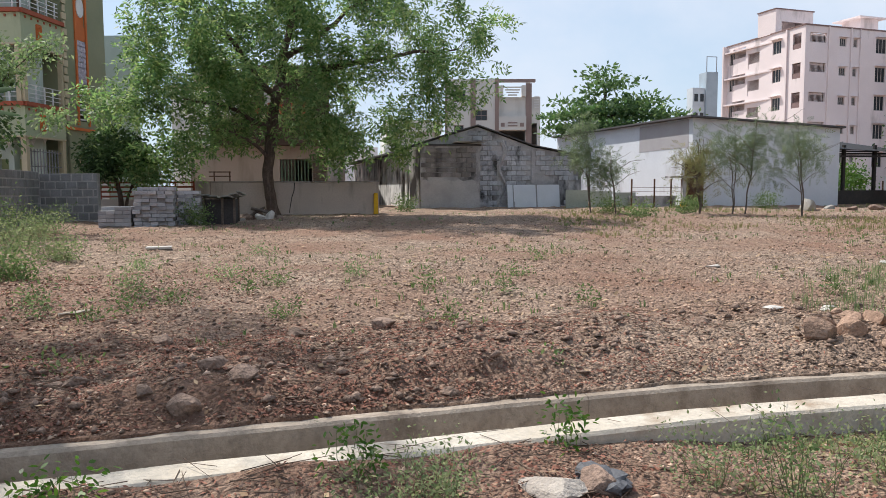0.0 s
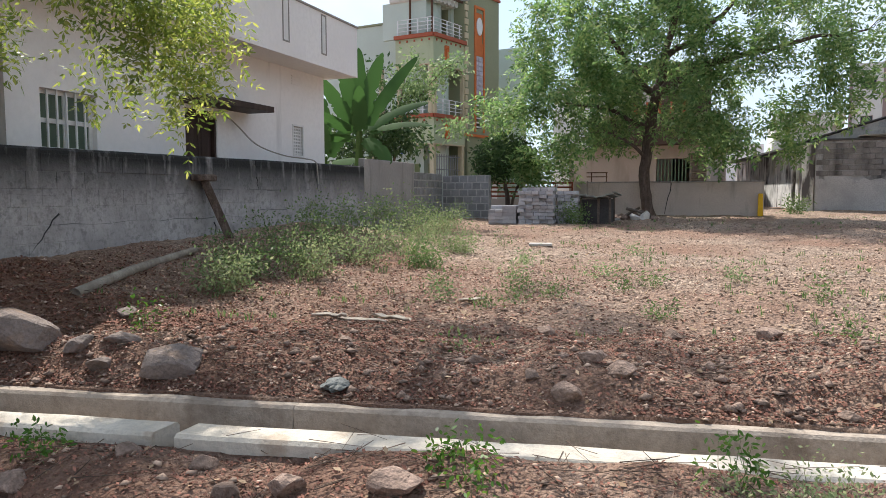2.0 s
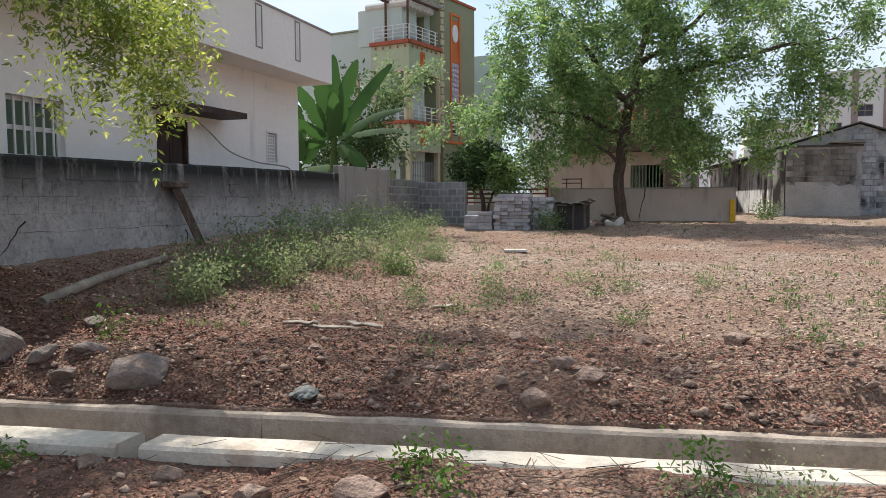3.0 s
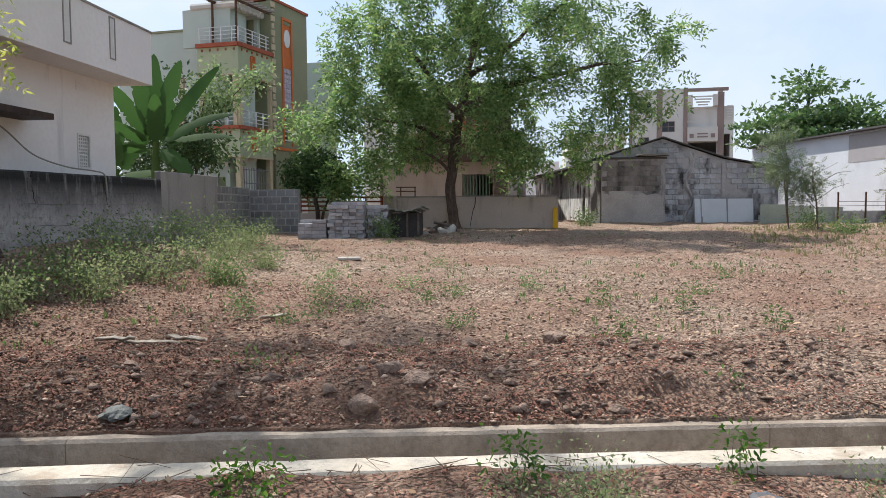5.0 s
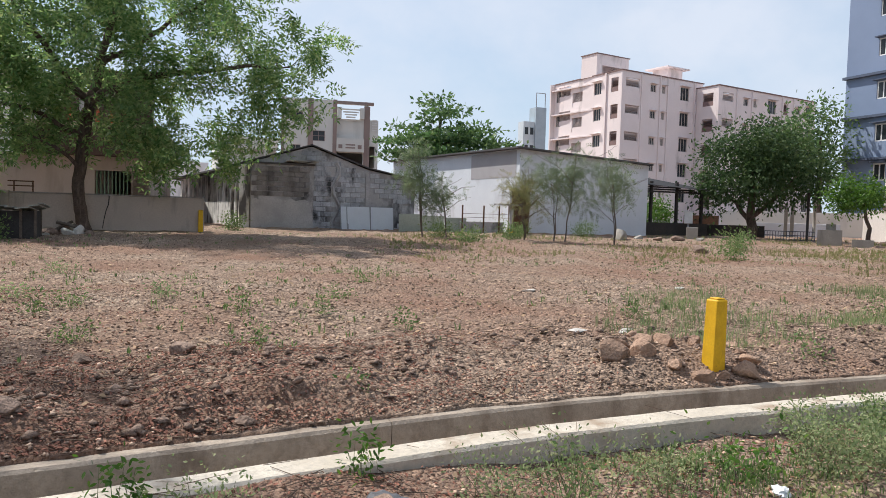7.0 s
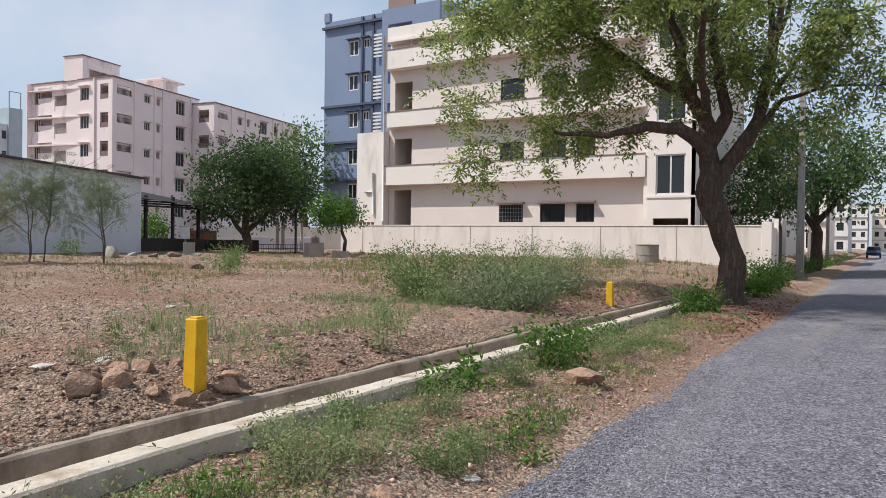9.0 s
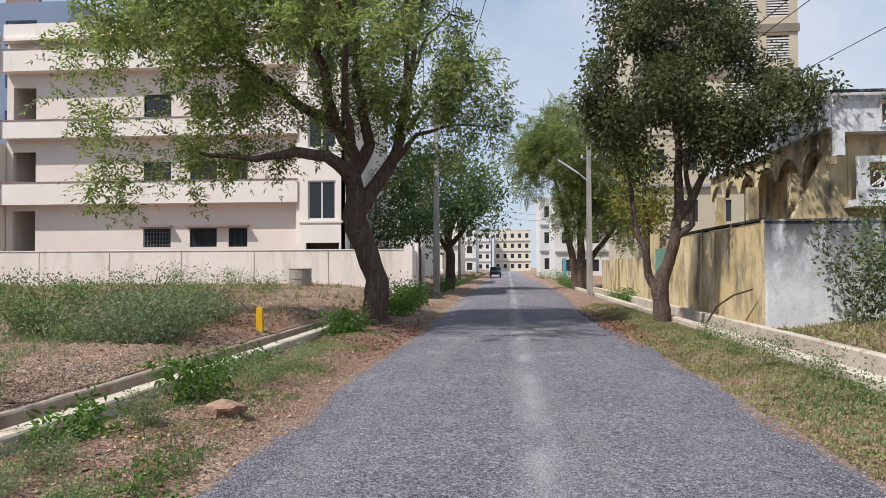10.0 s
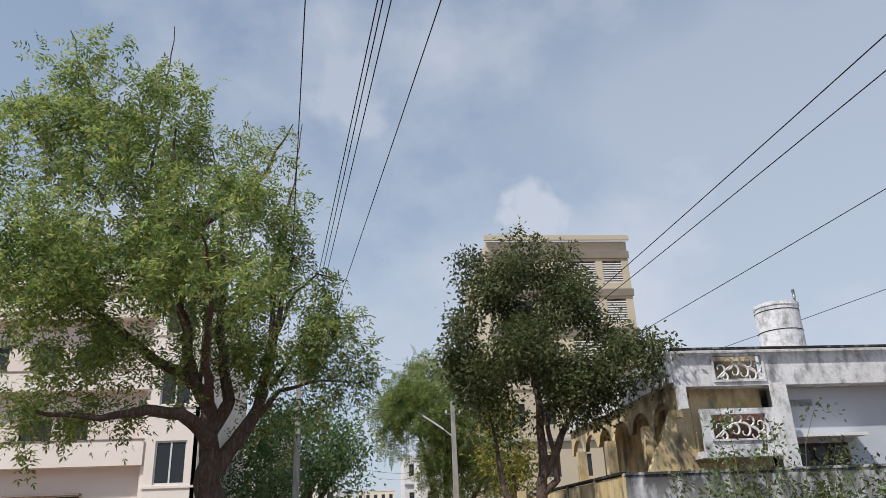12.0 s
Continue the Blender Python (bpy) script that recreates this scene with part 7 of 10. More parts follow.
# ---- poles, lamp and wires ----
MAT["pole"] = surf("weathered_concrete_pole", (0.36, 0.345, 0.32), (0.30, 0.285, 0.265), 2.0, fine=30, fine_amt=0.1, bump=0.004, stain=(0.2, 0.19, 0.17), stain_scale=3.0, stain_stretch=(2, 2, 0.3))


def pole(label, x, y, h, w, arms):
    po = thing("utility_pole", label, "utility pole", x, y, 0.0, 0, "utility poles")
    bm = bmesh.new()
    box(bm, -w / 2, -w / 2, -0.3, w / 2, w / 2, h, 0.015)
    for v in bm.verts:
        v.co.x *= 1 - 0.35 * max(0, v.co.z) / h
        v.co.y *= 1 - 0.35 * max(0, v.co.z) / h
    part("shaft", bm, MAT["pole"], po, local=True)
    for z, length in arms:
        bm = bmesh.new()
        box(bm, -0.03, -length / 2, z, 0.03, length / 2, z + 0.06)
        arm = part("cross_arm", bm, MAT["steel"], po, local=True)
        for s in (-0.42, 0.0, 0.42):
            bm = bmesh.new()
            turned(bm, [(0.03, 0), (0.045, 0.05), (0.03, 0.09), (0.04, 0.13), (0.015, 0.16)], 10, pose(0.0, length * s, z + 0.06))
            part("insulator", bm, MAT["white_paint"], arm, local=True)
    return po


pole("tall square concrete pole with a steel cross arm beside the road", 39.0, 3.6, 9.4, 0.34, ((8.9, 1.6),))
pole("concrete pole with one cross arm far along the road", 72.0, 4.6, 9.0, 0.3, ((8.5, 1.4),))
pole("thin concrete pole behind the gate trees", 60.0, 5.0, 7.5, 0.22, ())
lamp_pole = pole("concrete pole with a tube street lamp on the verge", 38.0, -4.15, 7.55, 0.30, ((6.9, 0.8),))
bm = bmesh.new()
tube(bm, [(0, 0.1, 5.85), (0, 0.9, 6.5), (0, 1.75, 7.05)], 0.03, 8)
part("lamp_arm", bm, MAT["steel"], lamp_pole, local=True, shade=True)
bm = bmesh.new()
box(bm, -0.09, 0.35, 0.03, 0.09, 1.6, 0.09, 0.02, pose(0, 0.22, 5.92, 34, 0, 0))
part("lamp_housing", bm, MAT["white_paint"], lamp_pole, "long white tube-lamp housing", local=True)


def wire(a, b, sag, r=0.012):
    a, b = Vector(a), Vector(b)
    bm = bmesh.new()
    tube(bm, [a.lerp(b, k / 24) - Vector((0, 0, 4 * sag * (k / 24) * (1 - k / 24))) for k in range(25)], r * 0.65, 5)
    ob = part("overhead_wire", bm, MAT["black"])
    tagged(ob, "thin black overhead wire strung between poles along the road", "wire", "overhead wires")


def through_point(a, p, length):
    a, p = Vector(a), Vector(p)
    return a + (p - a).normalized() * length


for i, (ya, p, sag) in enumerate(((4.27, (10.19, 0.92, 9.2), 0.25), (3.75, (10.14, -0.16, 9.2), 0.3), (3.6, (10.14, -0.24, 9.2), 0.3), (3.45, (10.14, -0.36, 9.2), 0.32), (2.95, (10.1, -1.12, 9.2), 0.3))):
    a = Vector((39.0, ya, 9.1 if i in (0, 4) else 9.3))
    wire(a, through_point(a, (p[0], p[1], p[2] + 0.15), 62), sag, 0.016)
    wire(a, (72.0, ya + 1.0, 8.7), 0.3, 0.02)
for i, (p, sag) in enumerate((((8.47, -7.02, 7.5), 0.3), ((9.29, -7.6, 7.5), 0.3), ((13.35, -10.35, 7.5), 0.35), ((20.25, -15.16, 7.5), 0.4))):
    a = Vector((38.0, -4.2 - 0.12 * i, 6.95 if i < 2 else 6.4 - 0.2 * i))
    wire(a, through_point(a, (p[0], p[1], p[2] + 0.2 + 0.0125 * math.hypot(p[0], p[1])), 48), sag, 0.016)
wire((38.0, -4.15, 6.95), (39.0, 3.6, 8.2), 0.25, 0.018)
wire((38.0, -4.15, 6.7), (72.0, 4.4, 8.0), 0.5, 0.018)
wire((39.0, 3.6, 8.6), (80.0, -3.5, 8.4), 0.6, 0.018)

for k, (ya, za) in enumerate(((3.9, 9.1), (3.4, 9.0), (4.2, 8.5), (3.6, 7.9))):
    wire((39.0, ya, za), (72.0, ya + 1.0, za - 0.5), 0.45 + 0.1 * k, 0.02)
    wire((72.0, ya + 1.0, za - 0.5), (125.0, ya - 1.0, za - 0.4), 0.9 + 0.15 * k, 0.03)
wire((60.0, 5.0, 7.3), (88.0, -5.8, 7.6), 0.5, 0.022)
wire((72.0, 4.6, 8.2), (104.0, -5.0, 8.0), 0.7, 0.025)
wire((38.0, -4.15, 6.4), (88.0, -5.8, 7.0), 0.8, 0.02)

# ---- the street's far end ----
MAT["far_white"] = surf("far_white_paint", (0.70, 0.69, 0.67), (0.60, 0.59, 0.57), 0.3, fine_amt=0.02, bump=0)
MAT["far_cream"] = surf("far_cream_paint", (0.70, 0.65, 0.55), (0.62, 0.57, 0.47), 0.3, fine_amt=0.02, bump=0)
MAT["far_grey"] = surf("far_grey_paint", (0.36, 0.37, 0.38), None, 0.1, fine_amt=0.02, bump=0)


def street_house(label, x, y0, y1, h, deep, mat, cols, floors, z0=0.0):
    b = thing("building", label, "building", x + deep / 2, (y0 + y1) / 2, z0, 0, "houses down the street")
    L = abs(y1 - y0)
    hs = [(L * (c + 0.28) / cols, h / floors * (f + 0.3), L / cols * 0.44, h / floors * 0.42, "o") for c in range(cols) for f in range(floors)]
    m = facade(b, mat, x, max(y0, y1), z0, -90, L, h, hs, 0.3)
    for u, z, w, hh, k in hs:
        bm = bmesh.new()
        box(bm, u, 0.12, z, u + w, 0.16, z + hh)
        bm.transform(m)
        part("window", bm, MAT["glass"], b)
    boxed("wall", (x + 0.301, min(y0, y1), z0, x + deep, max(y0, y1), z0 + h), mat, b)
    boxed("coping", (x - 0.1, min(y0, y1) - 0.1, z0 + h + 0.002, x + deep, max(y0, y1) + 0.1, z0 + h + 0.3), mat, b)
    for f in range(1, floors):
        strip(b, "floor_band", MAT["far_grey"], m, 0, L, h / floors * f - 0.1, h / floors * f + 0.1, 0.25, 0.0)


street_house("cream apartment block closing the street's far end", 245.0, -7.5, 4.5, 13.5, 14, MAT["far_cream"], 5, 4)
street_house("white apartment block far down the street", 240.0, 5.5, 14.5, 13.0, 14, MAT["far_white"], 4, 4)
street_house("tall pale narrow house down the street", 110.0, -9.5, -4.8, 11.5, 14, MAT["far_white"], 2, 3)
street_house("grey-white house down the street", 88.0, -14.5, -5.6, 9.8, 12, MAT["far_white"], 3, 3)
street_house("pale house down the street with a roof tank", 140.0, 6.0, 13.0, 9.5, 14, MAT["far_white"], 3, 3)
street_house("beige house beyond the lamp pole", 52.0, -18.0, -9.2, 10.5, 12, MAT["beige"], 4, 3)
street_house("white house beyond the gate", 62.0, 7.0, 15.0, 9.5, 14, MAT["far_white"], 3, 3)
street_house("pale house further along the street", 95.0, 6.2, 15.0, 8.5, 14, MAT["cream"], 3, 2)
boxed_gate = thing("gate", "turquoise sheet gate down the street", "gate", 76, -5.6, 0)
boxed("gate_leaf", (75.0, -5.9, 0, 78.5, -5.8, 2.4), surf("turquoise_paint", (0.10, 0.38, 0.42), None, 2.0), boxed_gate)


def parked_car():
    car = thing("car", "dark blue-grey car parked far down the street", "car", 112.0, 1.8, 0.03, 0)
    bm = bmesh.new()
    prof = [(-2.0, 0.35), (-2.05, 0.75), (-1.7, 0.95), (-0.9, 1.05), (-0.4, 1.5), (1.0, 1.52), (1.6, 1.05), (2.0, 0.95), (2.05, 0.4)]
    rows = [[bm.verts.new((x, s * 0.82 * (1 if z < 1.1 else 0.86), z)) for x, z in prof] for s in (-1, 1)]
    for k in range(len(prof)):
        a, b = k, (k + 1) % len(prof)
        bm.faces.new((rows[0][a], rows[0][b], rows[1][b], rows[1][a]))
    bm.faces.new(rows[0])
    bm.faces.new(rows[1][::-1])
    bmesh.ops.recalc_face_normals(bm, faces=bm.faces)
    bmesh.ops.bevel(bm, geom=bm.edges[:], offset=0.05, segments=1, affect="EDGES")
    part("body", bm, glass_mat("dark_blue_car_paint", (0.03, 0.045, 0.08), 0.25), car, local=True)
    for x in (-1.3, 1.3):
        for s in (-1, 1):
            bm = bmesh.new()
            turned(bm, [(0.31, -0.09), (0.32, 0), (0.31, 0.09)], 16, pose(x, s * 0.74, 0.32, 90, 0, 0))
            part("wheel", bm, MAT["black"], car, local=True)
    bm = bmesh.new()
    box(bm, -0.92, -0.66, 1.08, -0.52, 0.66, 1.42, 0, None)
    part("windscreen", bm, MAT["glass"], car, local=True)


parked_car()


def concrete_ring():
    rg = thing("well_ring", "round grey precast concrete ring standing on the soil", "concrete ring", 31.2, 8.6, ground_z(31.2, 8.6))
    for k in range(2):
        bm = bmesh.new()
        z = 0.40 * k - 0.05
        turned(bm, [(0.46, z), (0.47, z + 0.36), (0.49, z + 0.37), (0.49, z + 0.398), (0.42, z + 0.399), (0.41, z + 0.05)], 28)
        part("ring", bm, MAT["cement"], rg, local=True)


concrete_ring()

# ---- the yard under the dark round tree ----


def along(name, label, category, a, b, z0, z1, thick, mat, pieces=0, group=""):
    """A low wall or fence from a to b; with pieces, a rail fence of that many bars."""
    d = Vector((b[0] - a[0], b[1] - a[1], 0))
    ob = thing(name, label, category, a[0], a[1], z0, math.degrees(math.atan2(d.y, d.x)), group)
    n = d.length
    if not pieces:
        boxed("body", (0, -thick / 2, -0.15, n, thick / 2, z1 - z0), mat, ob, bevel=0.01, local=True)
        return ob
    for k in range(pieces + 1):
        boxed("bar", (n * k / pieces - 0.012, -0.012, -0.1, n * k / pieces + 0.012, 0.012, z1 - z0), mat, ob, local=True)
    for z in (0.06, (z1 - z0) * 0.55, z1 - z0 - 0.03):
        boxed("rail", (0, -0.018, z, n, 0.018, z + 0.035), mat, ob, local=True)
    return ob


MAT["slate_rail"] = surf("slate_blue_rail_paint", (0.10, 0.115, 0.16), (0.07, 0.08, 0.11), 4.0, rough=0.6, bump=0.001)
along("yard_wall", "low black sheet wall between shed and tree", "fence", (25.41, 30.89), (28.49, 28.16), 0.75, 1.42, 0.06, MAT["dark_steel"])
along("rail_fence", "low slate-blue rail fence beside the dark tree", "fence", (27.44, 27.09), (28.93, 25.54), 0.72, 1.22, 0.03, MAT["slate_rail"], 18)
along("yard_wall", "pale whitewashed yard wall behind the trees", "wall", (34.0, 37.4), (40.3, 30.7), 0.8, 2.3, 0.15, MAT["house_white"])
along("yard_wall", "long low white band wall behind the rail fence", "wall", (31.2, 31.8), (34.2, 28.7), 0.75, 1.6, 0.15, MAT["bluewhite"])
along("yard_wall", "short brick-red wall beyond the open shed", "wall", (31.0, 37.3), (32.6, 36.0), 0.8, 1.95, 0.15, MAT["rust"])
for x, y in ((30.95, 29.23), (31.16, 29.01)):
    pl = thing("pillar", "bare grey concrete pillar stub in the yard", "pillar", x, y, 0.75, 44, "pillars in the yard")
    boxed("shaft", (-0.09, -0.09, -0.15, 0.09, 0.09, 1.85), MAT["cement"], pl, bevel=0.01, local=True)
for x, y, h, r, mat, label in ((27.97, 25.11, 2.3, 0.06, "dark_steel", "black steel pole standing beside the rail fence"), (31.86, 28.26, 2.4, 0.08, "cement", "grey cement pole behind the rail fence")):
    po = thing("pole", label, "pole", x, y, 0.7)
    bm = bmesh.new()
    tube(bm, [(0, 0, -0.15), (0, 0, h)], r, 10)
    part("shaft", bm, MAT[mat], po, local=True, shade=True)
mb = thing("meter_box", "white box on a short post near the open shed", "box", 23.58, 27.87, 0.72, -40)
boxed("cabinet", (-0.19, -0.12, 0.72, 0.19, 0.12, 1.30), MAT["white_paint"], mb, bevel=0.015, local=True)
boxed("post", (-0.04, -0.04, -0.15, 0.04, 0.04, 0.718), MAT["steel"], mb, local=True)
boxed("hood", (-0.22, -0.16, 1.302, 0.22, 0.15, 1.33), MAT["white_paint"], mb, local=True)
for x, y, w, d, h, turn, label in ((26.3, 22.45, 0.9, 0.9, 0.66, -48, "open-topped grey concrete tank on bare soil"), (26.3, 20.9, 0.75, 0.5, 0.3, -50, "low grey concrete trough on bare soil"), (30.1, 25.7, 0.4, 0.4, 0.85, -46, "small grey concrete chamber behind the tank")):
    tk = thing("concrete_tank", label, "tank", x, y, land(x, y), turn, "concrete tanks")
    bm = bmesh.new()
    o = [bm.verts.new((sx * w / 2, sy * d / 2, -0.15)) for sx, sy in ((-1, -1), (1, -1), (1, 1), (-1, 1))]
    p = [bm.verts.new((sx * w / 2, sy * d / 2, h)) for sx, sy in ((-1, -1), (1, -1), (1, 1), (-1, 1))]
    q = [bm.verts.new((sx * (w / 2 - 0.07), sy * (d / 2 - 0.07), h)) for sx, sy in ((-1, -1), (1, -1), (1, 1), (-1, 1))]
    s = [bm.verts.new((sx * (w / 2 - 0.07), sy * (d / 2 - 0.07), 0.06)) for sx, sy in ((-1, -1), (1, -1), (1, 1), (-1, 1))]
    for lo, hi in ((o, p), (p, q), (q, s)):
        for k in range(4):
            bm.faces.new((lo[k], lo[(k + 1) % 4], hi[(k + 1) % 4], hi[k]))
    bm.faces.new(s)
    bm.faces.new(o[::-1])
    bmesh.ops.recalc_face_normals(bm, faces=bm.faces)
    part("basin", bm, MAT["cement"], tk, local=True)
sb = thing("slab", "grey concrete slab propped upright by the shed", "slab", 21.8, 25.45, land(21.8, 25.45), -40)
boxed("piece", (-0.24, -0.05, -0.1, 0.24, 0.05, 0.52), MAT["cement"], sb, bevel=0.012, local=True)

# ---- trees ----


def leaf_cloud(rng, centres, spread, per, kind, size, droop=0.35, slim_by=0.42):
    """Corners and faces of many leaves round the centres. kind 'pinnate': feathered leaves of paired leaflets; 'simple': single blades."""
    c = np.repeat(np.asarray(centres, dtype=np.float64), per, axis=0)
    n = len(c)
    off = rng.normal(0, 1, (n, 3)) * spread
    base = c + off
    d = off / (np.linalg.norm(off, axis=1, keepdims=True) + 1e-6) + rng.normal(0, 0.6, (n, 3))
    d[:, 2] -= droop
    d /= np.linalg.norm(d, axis=1, keepdims=True)
    side = np.cross(d, rng.normal(0, 1, (n, 3)) * (1, 1, 0.4) + (0, 0, 0.6))
    side /= np.linalg.norm(side, axis=1, keepdims=True) + 1e-9
    quads = []

    def blade(root, way, across, length, width):
        tip = root + way * length[:, None]
        mid = root + way * (length * 0.45)[:, None]
        quads.append(np.stack([root, mid + across * (width / 2)[:, None], tip, mid - across * (width / 2)[:, None]], axis=1))

    if kind == "pinnate":
        pairs = 4
        length = size * rng.uniform(2.2, 3.4, n)
        for k in range(pairs):
            f = (k + 0.6) / pairs
            sag = np.zeros((n, 3))
            sag[:, 2] = -0.22 * f * f * length
            root = base + d * (length * f)[:, None] + sag
            ll = size * rng.uniform(0.8, 1.15, n) * (1.0 - 0.25 * abs(f - 0.5))
            for s in (-1, 1):
                way = d * 0.55 + side * s
                way[:, 2] -= 0.25
                way /= np.linalg.norm(way, axis=1, keepdims=True)
                across = np.cross(way, np.cross(d, side))
                across /= np.linalg.norm(across, axis=1, keepdims=True) + 1e-9
                blade(root, way, across, ll, ll * slim_by)
        blade(base + d * length[:, None] + (0, 0, -1) * (0.22 * length)[:, None], d, side, size * np.ones(n), size * slim_by * np.ones(n))
    elif kind == "neem":
        # a rosette of long feathered leaves that spread from the end of a twig
        axis = np.repeat(rng.normal(0, 0.6, (n // per, 3)), per, axis=0)
        d = rng.normal(0, 1, (n, 3)) + axis
        d[:, 2] -= droop
        d /= np.linalg.norm(d, axis=1, keepdims=True)
        side = np.cross(d, rng.normal(0, 0.5, (n, 3)) + (0, 0, 1))
        side /= np.linalg.norm(side, axis=1, keepdims=True) + 1e-9
        pairs, length = 4, size * rng.uniform(2.1, 3.2, n)
        for k in range(pairs):
            f = (k + 0.9) / pairs
            root = base + d * (length * f)[:, None] + (0, 0, -0.3) * (f * f * length)[:, None]
            for s in (-1, 1):
                way = d * 0.5 + side * s + rng.normal(0, 0.16, (n, 3)) + (0, 0, -0.3)
                way /= np.linalg.norm(way, axis=1, keepdims=True)
                across = np.cross(way, np.cross(d, side) + rng.normal(0, 0.3, (n, 3)))
                across /= np.linalg.norm(across, axis=1, keepdims=True) + 1e-9
                ll = size * rng.uniform(0.75, 1.15, n) * (1.05 - 0.3 * f)
                blade(root, way, across, ll, ll * slim_by)
        blade(base + d * length[:, None] + (0, 0, -0.3) * length[:, None], d, side, size * np.ones(n), size * slim_by * np.ones(n))
    elif kind == "simple":
        ln = size * rng.uniform(0.7, 1.25, n)
        blade(base, d, side, ln, ln * rng.uniform(0.38, 0.55, n))
    if kind == "broad":
        ln, wd = size * rng.uniform(0.7, 1.25, n)[:, None], size * rng.uniform(0.17, 0.26, n)[:, None]
        sag = np.zeros((n, 3))
        sag[:, 2] = -0.12
        six = [base, base + d * ln * 0.25 + side * wd * 0.8, base + d * ln * 0.6 + side * wd * 0.85 + sag * ln * 0.4, base + d * ln + sag * ln * 1.4,
               base + d * ln * 0.6 - side * wd * 0.85 + sag * ln * 0.4, base + d * ln * 0.25 - side * wd * 0.8]
        v = np.stack(six, axis=1).reshape(-1, 3)
        return v, np.arange(len(v)).reshape(-1, 6)
    v = np.concatenate(quads).reshape(-1, 3)
    return v, np.arange(len(v)).reshape(-1, 4)


def ellipsoid_points(rng, ellipsoids, count, hollow, gap_scale, gap_level):
    vols = np.array([e[1] * e[2] * e[3] for e in ellipsoids])
    out = []
    while len(out) < count:
        e = ellipsoids[rng.choice(len(ellipsoids), p=vols / vols.sum())]
        p = rng.normal(0, 1, 3)
        p /= np.linalg.norm(p)
        r = rng.uniform(hollow, 1.0) ** (1 / 2.2)
        q = np.array(e[0]) + p * r * np.array(e[1:])
        if noise.noise(Vector(q) * gap_scale) > gap_level:
            out.append(q)
    return out


def tree(name, label, category, base, limbs, ellipsoids, clumps, per, leaf, size, kind="pinnate", bark="bark", seed=1, spread=0.28, hollow=0.25, gap=(0.55, -0.15),
         droop=0.35, group="", fat=1.0, slim_by=0.42, crown_name="crown"):
    """limbs: lists of (x, y, z, radius). Clumps of leaves fill the ellipsoids and are tied to the nearest limb by branches."""
    rng = np.random.default_rng(seed)
    ob = thing(name, label, category, *base, 0, group)
    inv = place_of(ob).inverted()
    bm = bmesh.new()
    nodes, rads = [], []
    for limb in limbs:
        pts, rr = [], []
        for (a, b) in zip(limb, limb[1:]):
            for k in range(6):
                t = k / 6
                p = Vector(a[:3]).lerp(Vector(b[:3]), t)
                r = a[3] + (b[3] - a[3]) * t
                wob = noise.noise_vector(p * 1.3) * min(0.16, r * 0.5 + (0.10 if r < 0.14 else 0.0))
                pts.append(p + wob)
                rr.append(r * (1 + 0.12 * noise.noise(p * 4.0)))
        pts.append(Vector(limb[-1][:3]))
        rr.append(limb[-1][3])
        tube(bm, pts, rr, 12 if fat == 1.0 else 6)
        if fat < 1.0:
            part("stem", bm, MAT[bark], ob, shade=True)
            bm = bmesh.new()
        nodes += pts
        rads += rr
    if fat == 1.0:
        part("trunk", bm, MAT[bark], ob, shade=True)
    else:
        bm.free()
    nd = np.array(nodes)
    rd = np.array(rads)
    pts = ellipsoid_points(rng, ellipsoids, clumps, hollow, *gap)
    order = np.argsort([np.min(np.linalg.norm(nd - p, axis=1)) for p in pts])
    bm = bmesh.new()
    for i in order:
        p = pts[i]
        dist = np.linalg.norm(nd - p, axis=1) + 0.25 * np.maximum(0, nd[:, 2] - p[2])
        j = int(np.argmin(dist))
        a, r0 = Vector(nd[j]), min(rd[j] * 0.6, fat * (0.010 + 0.013 * dist[j]))
        b = Vector(p)
        mid = a.lerp(b, 0.5) + Vector((0, 0, 0.16 * (b - a).length)) + noise.noise_vector(b * 0.9) * 0.12 * (b - a).length
        chain = [a, a.lerp(mid, 0.6) + noise.noise_vector(a * 2.0) * 0.04, mid, mid.lerp(b, 0.55) + noise.noise_vector(b * 2.0) * 0.05, b]
        if r0 > 0.004:
            tube(bm, chain, [r0, r0 * 0.8, r0 * 0.6, r0 * 0.42, r0 * 0.25], 5 if r0 < 0.03 else 7, False)
        nd = np.vstack([nd, [list(c) for c in chain[1:]]])
        rd = np.concatenate([rd, [r0 * 0.8, r0 * 0.6, r0 * 0.42, r0 * 0.25]])
    br = part("branching", bm, MAT[bark], ob, shade=True)
    br["kind"] = "stuff"
    v, f = leaf_cloud(rng, pts, spread, per, kind, size, droop, slim_by)
    m = np.array(inv)
    v = v @ m[:3, :3].T + m[:3, 3]
    cr = mesh_np(crown_name, v, f, MAT[leaf], ob)
    cr["kind"] = "stuff"
    return ob


def E(c, rx, rz, ry=None):
    """An ellipsoid of a crown seen along y or x: half width rx, half height rz, half depth ry."""
    return (c, rx, ry or rx, rz)


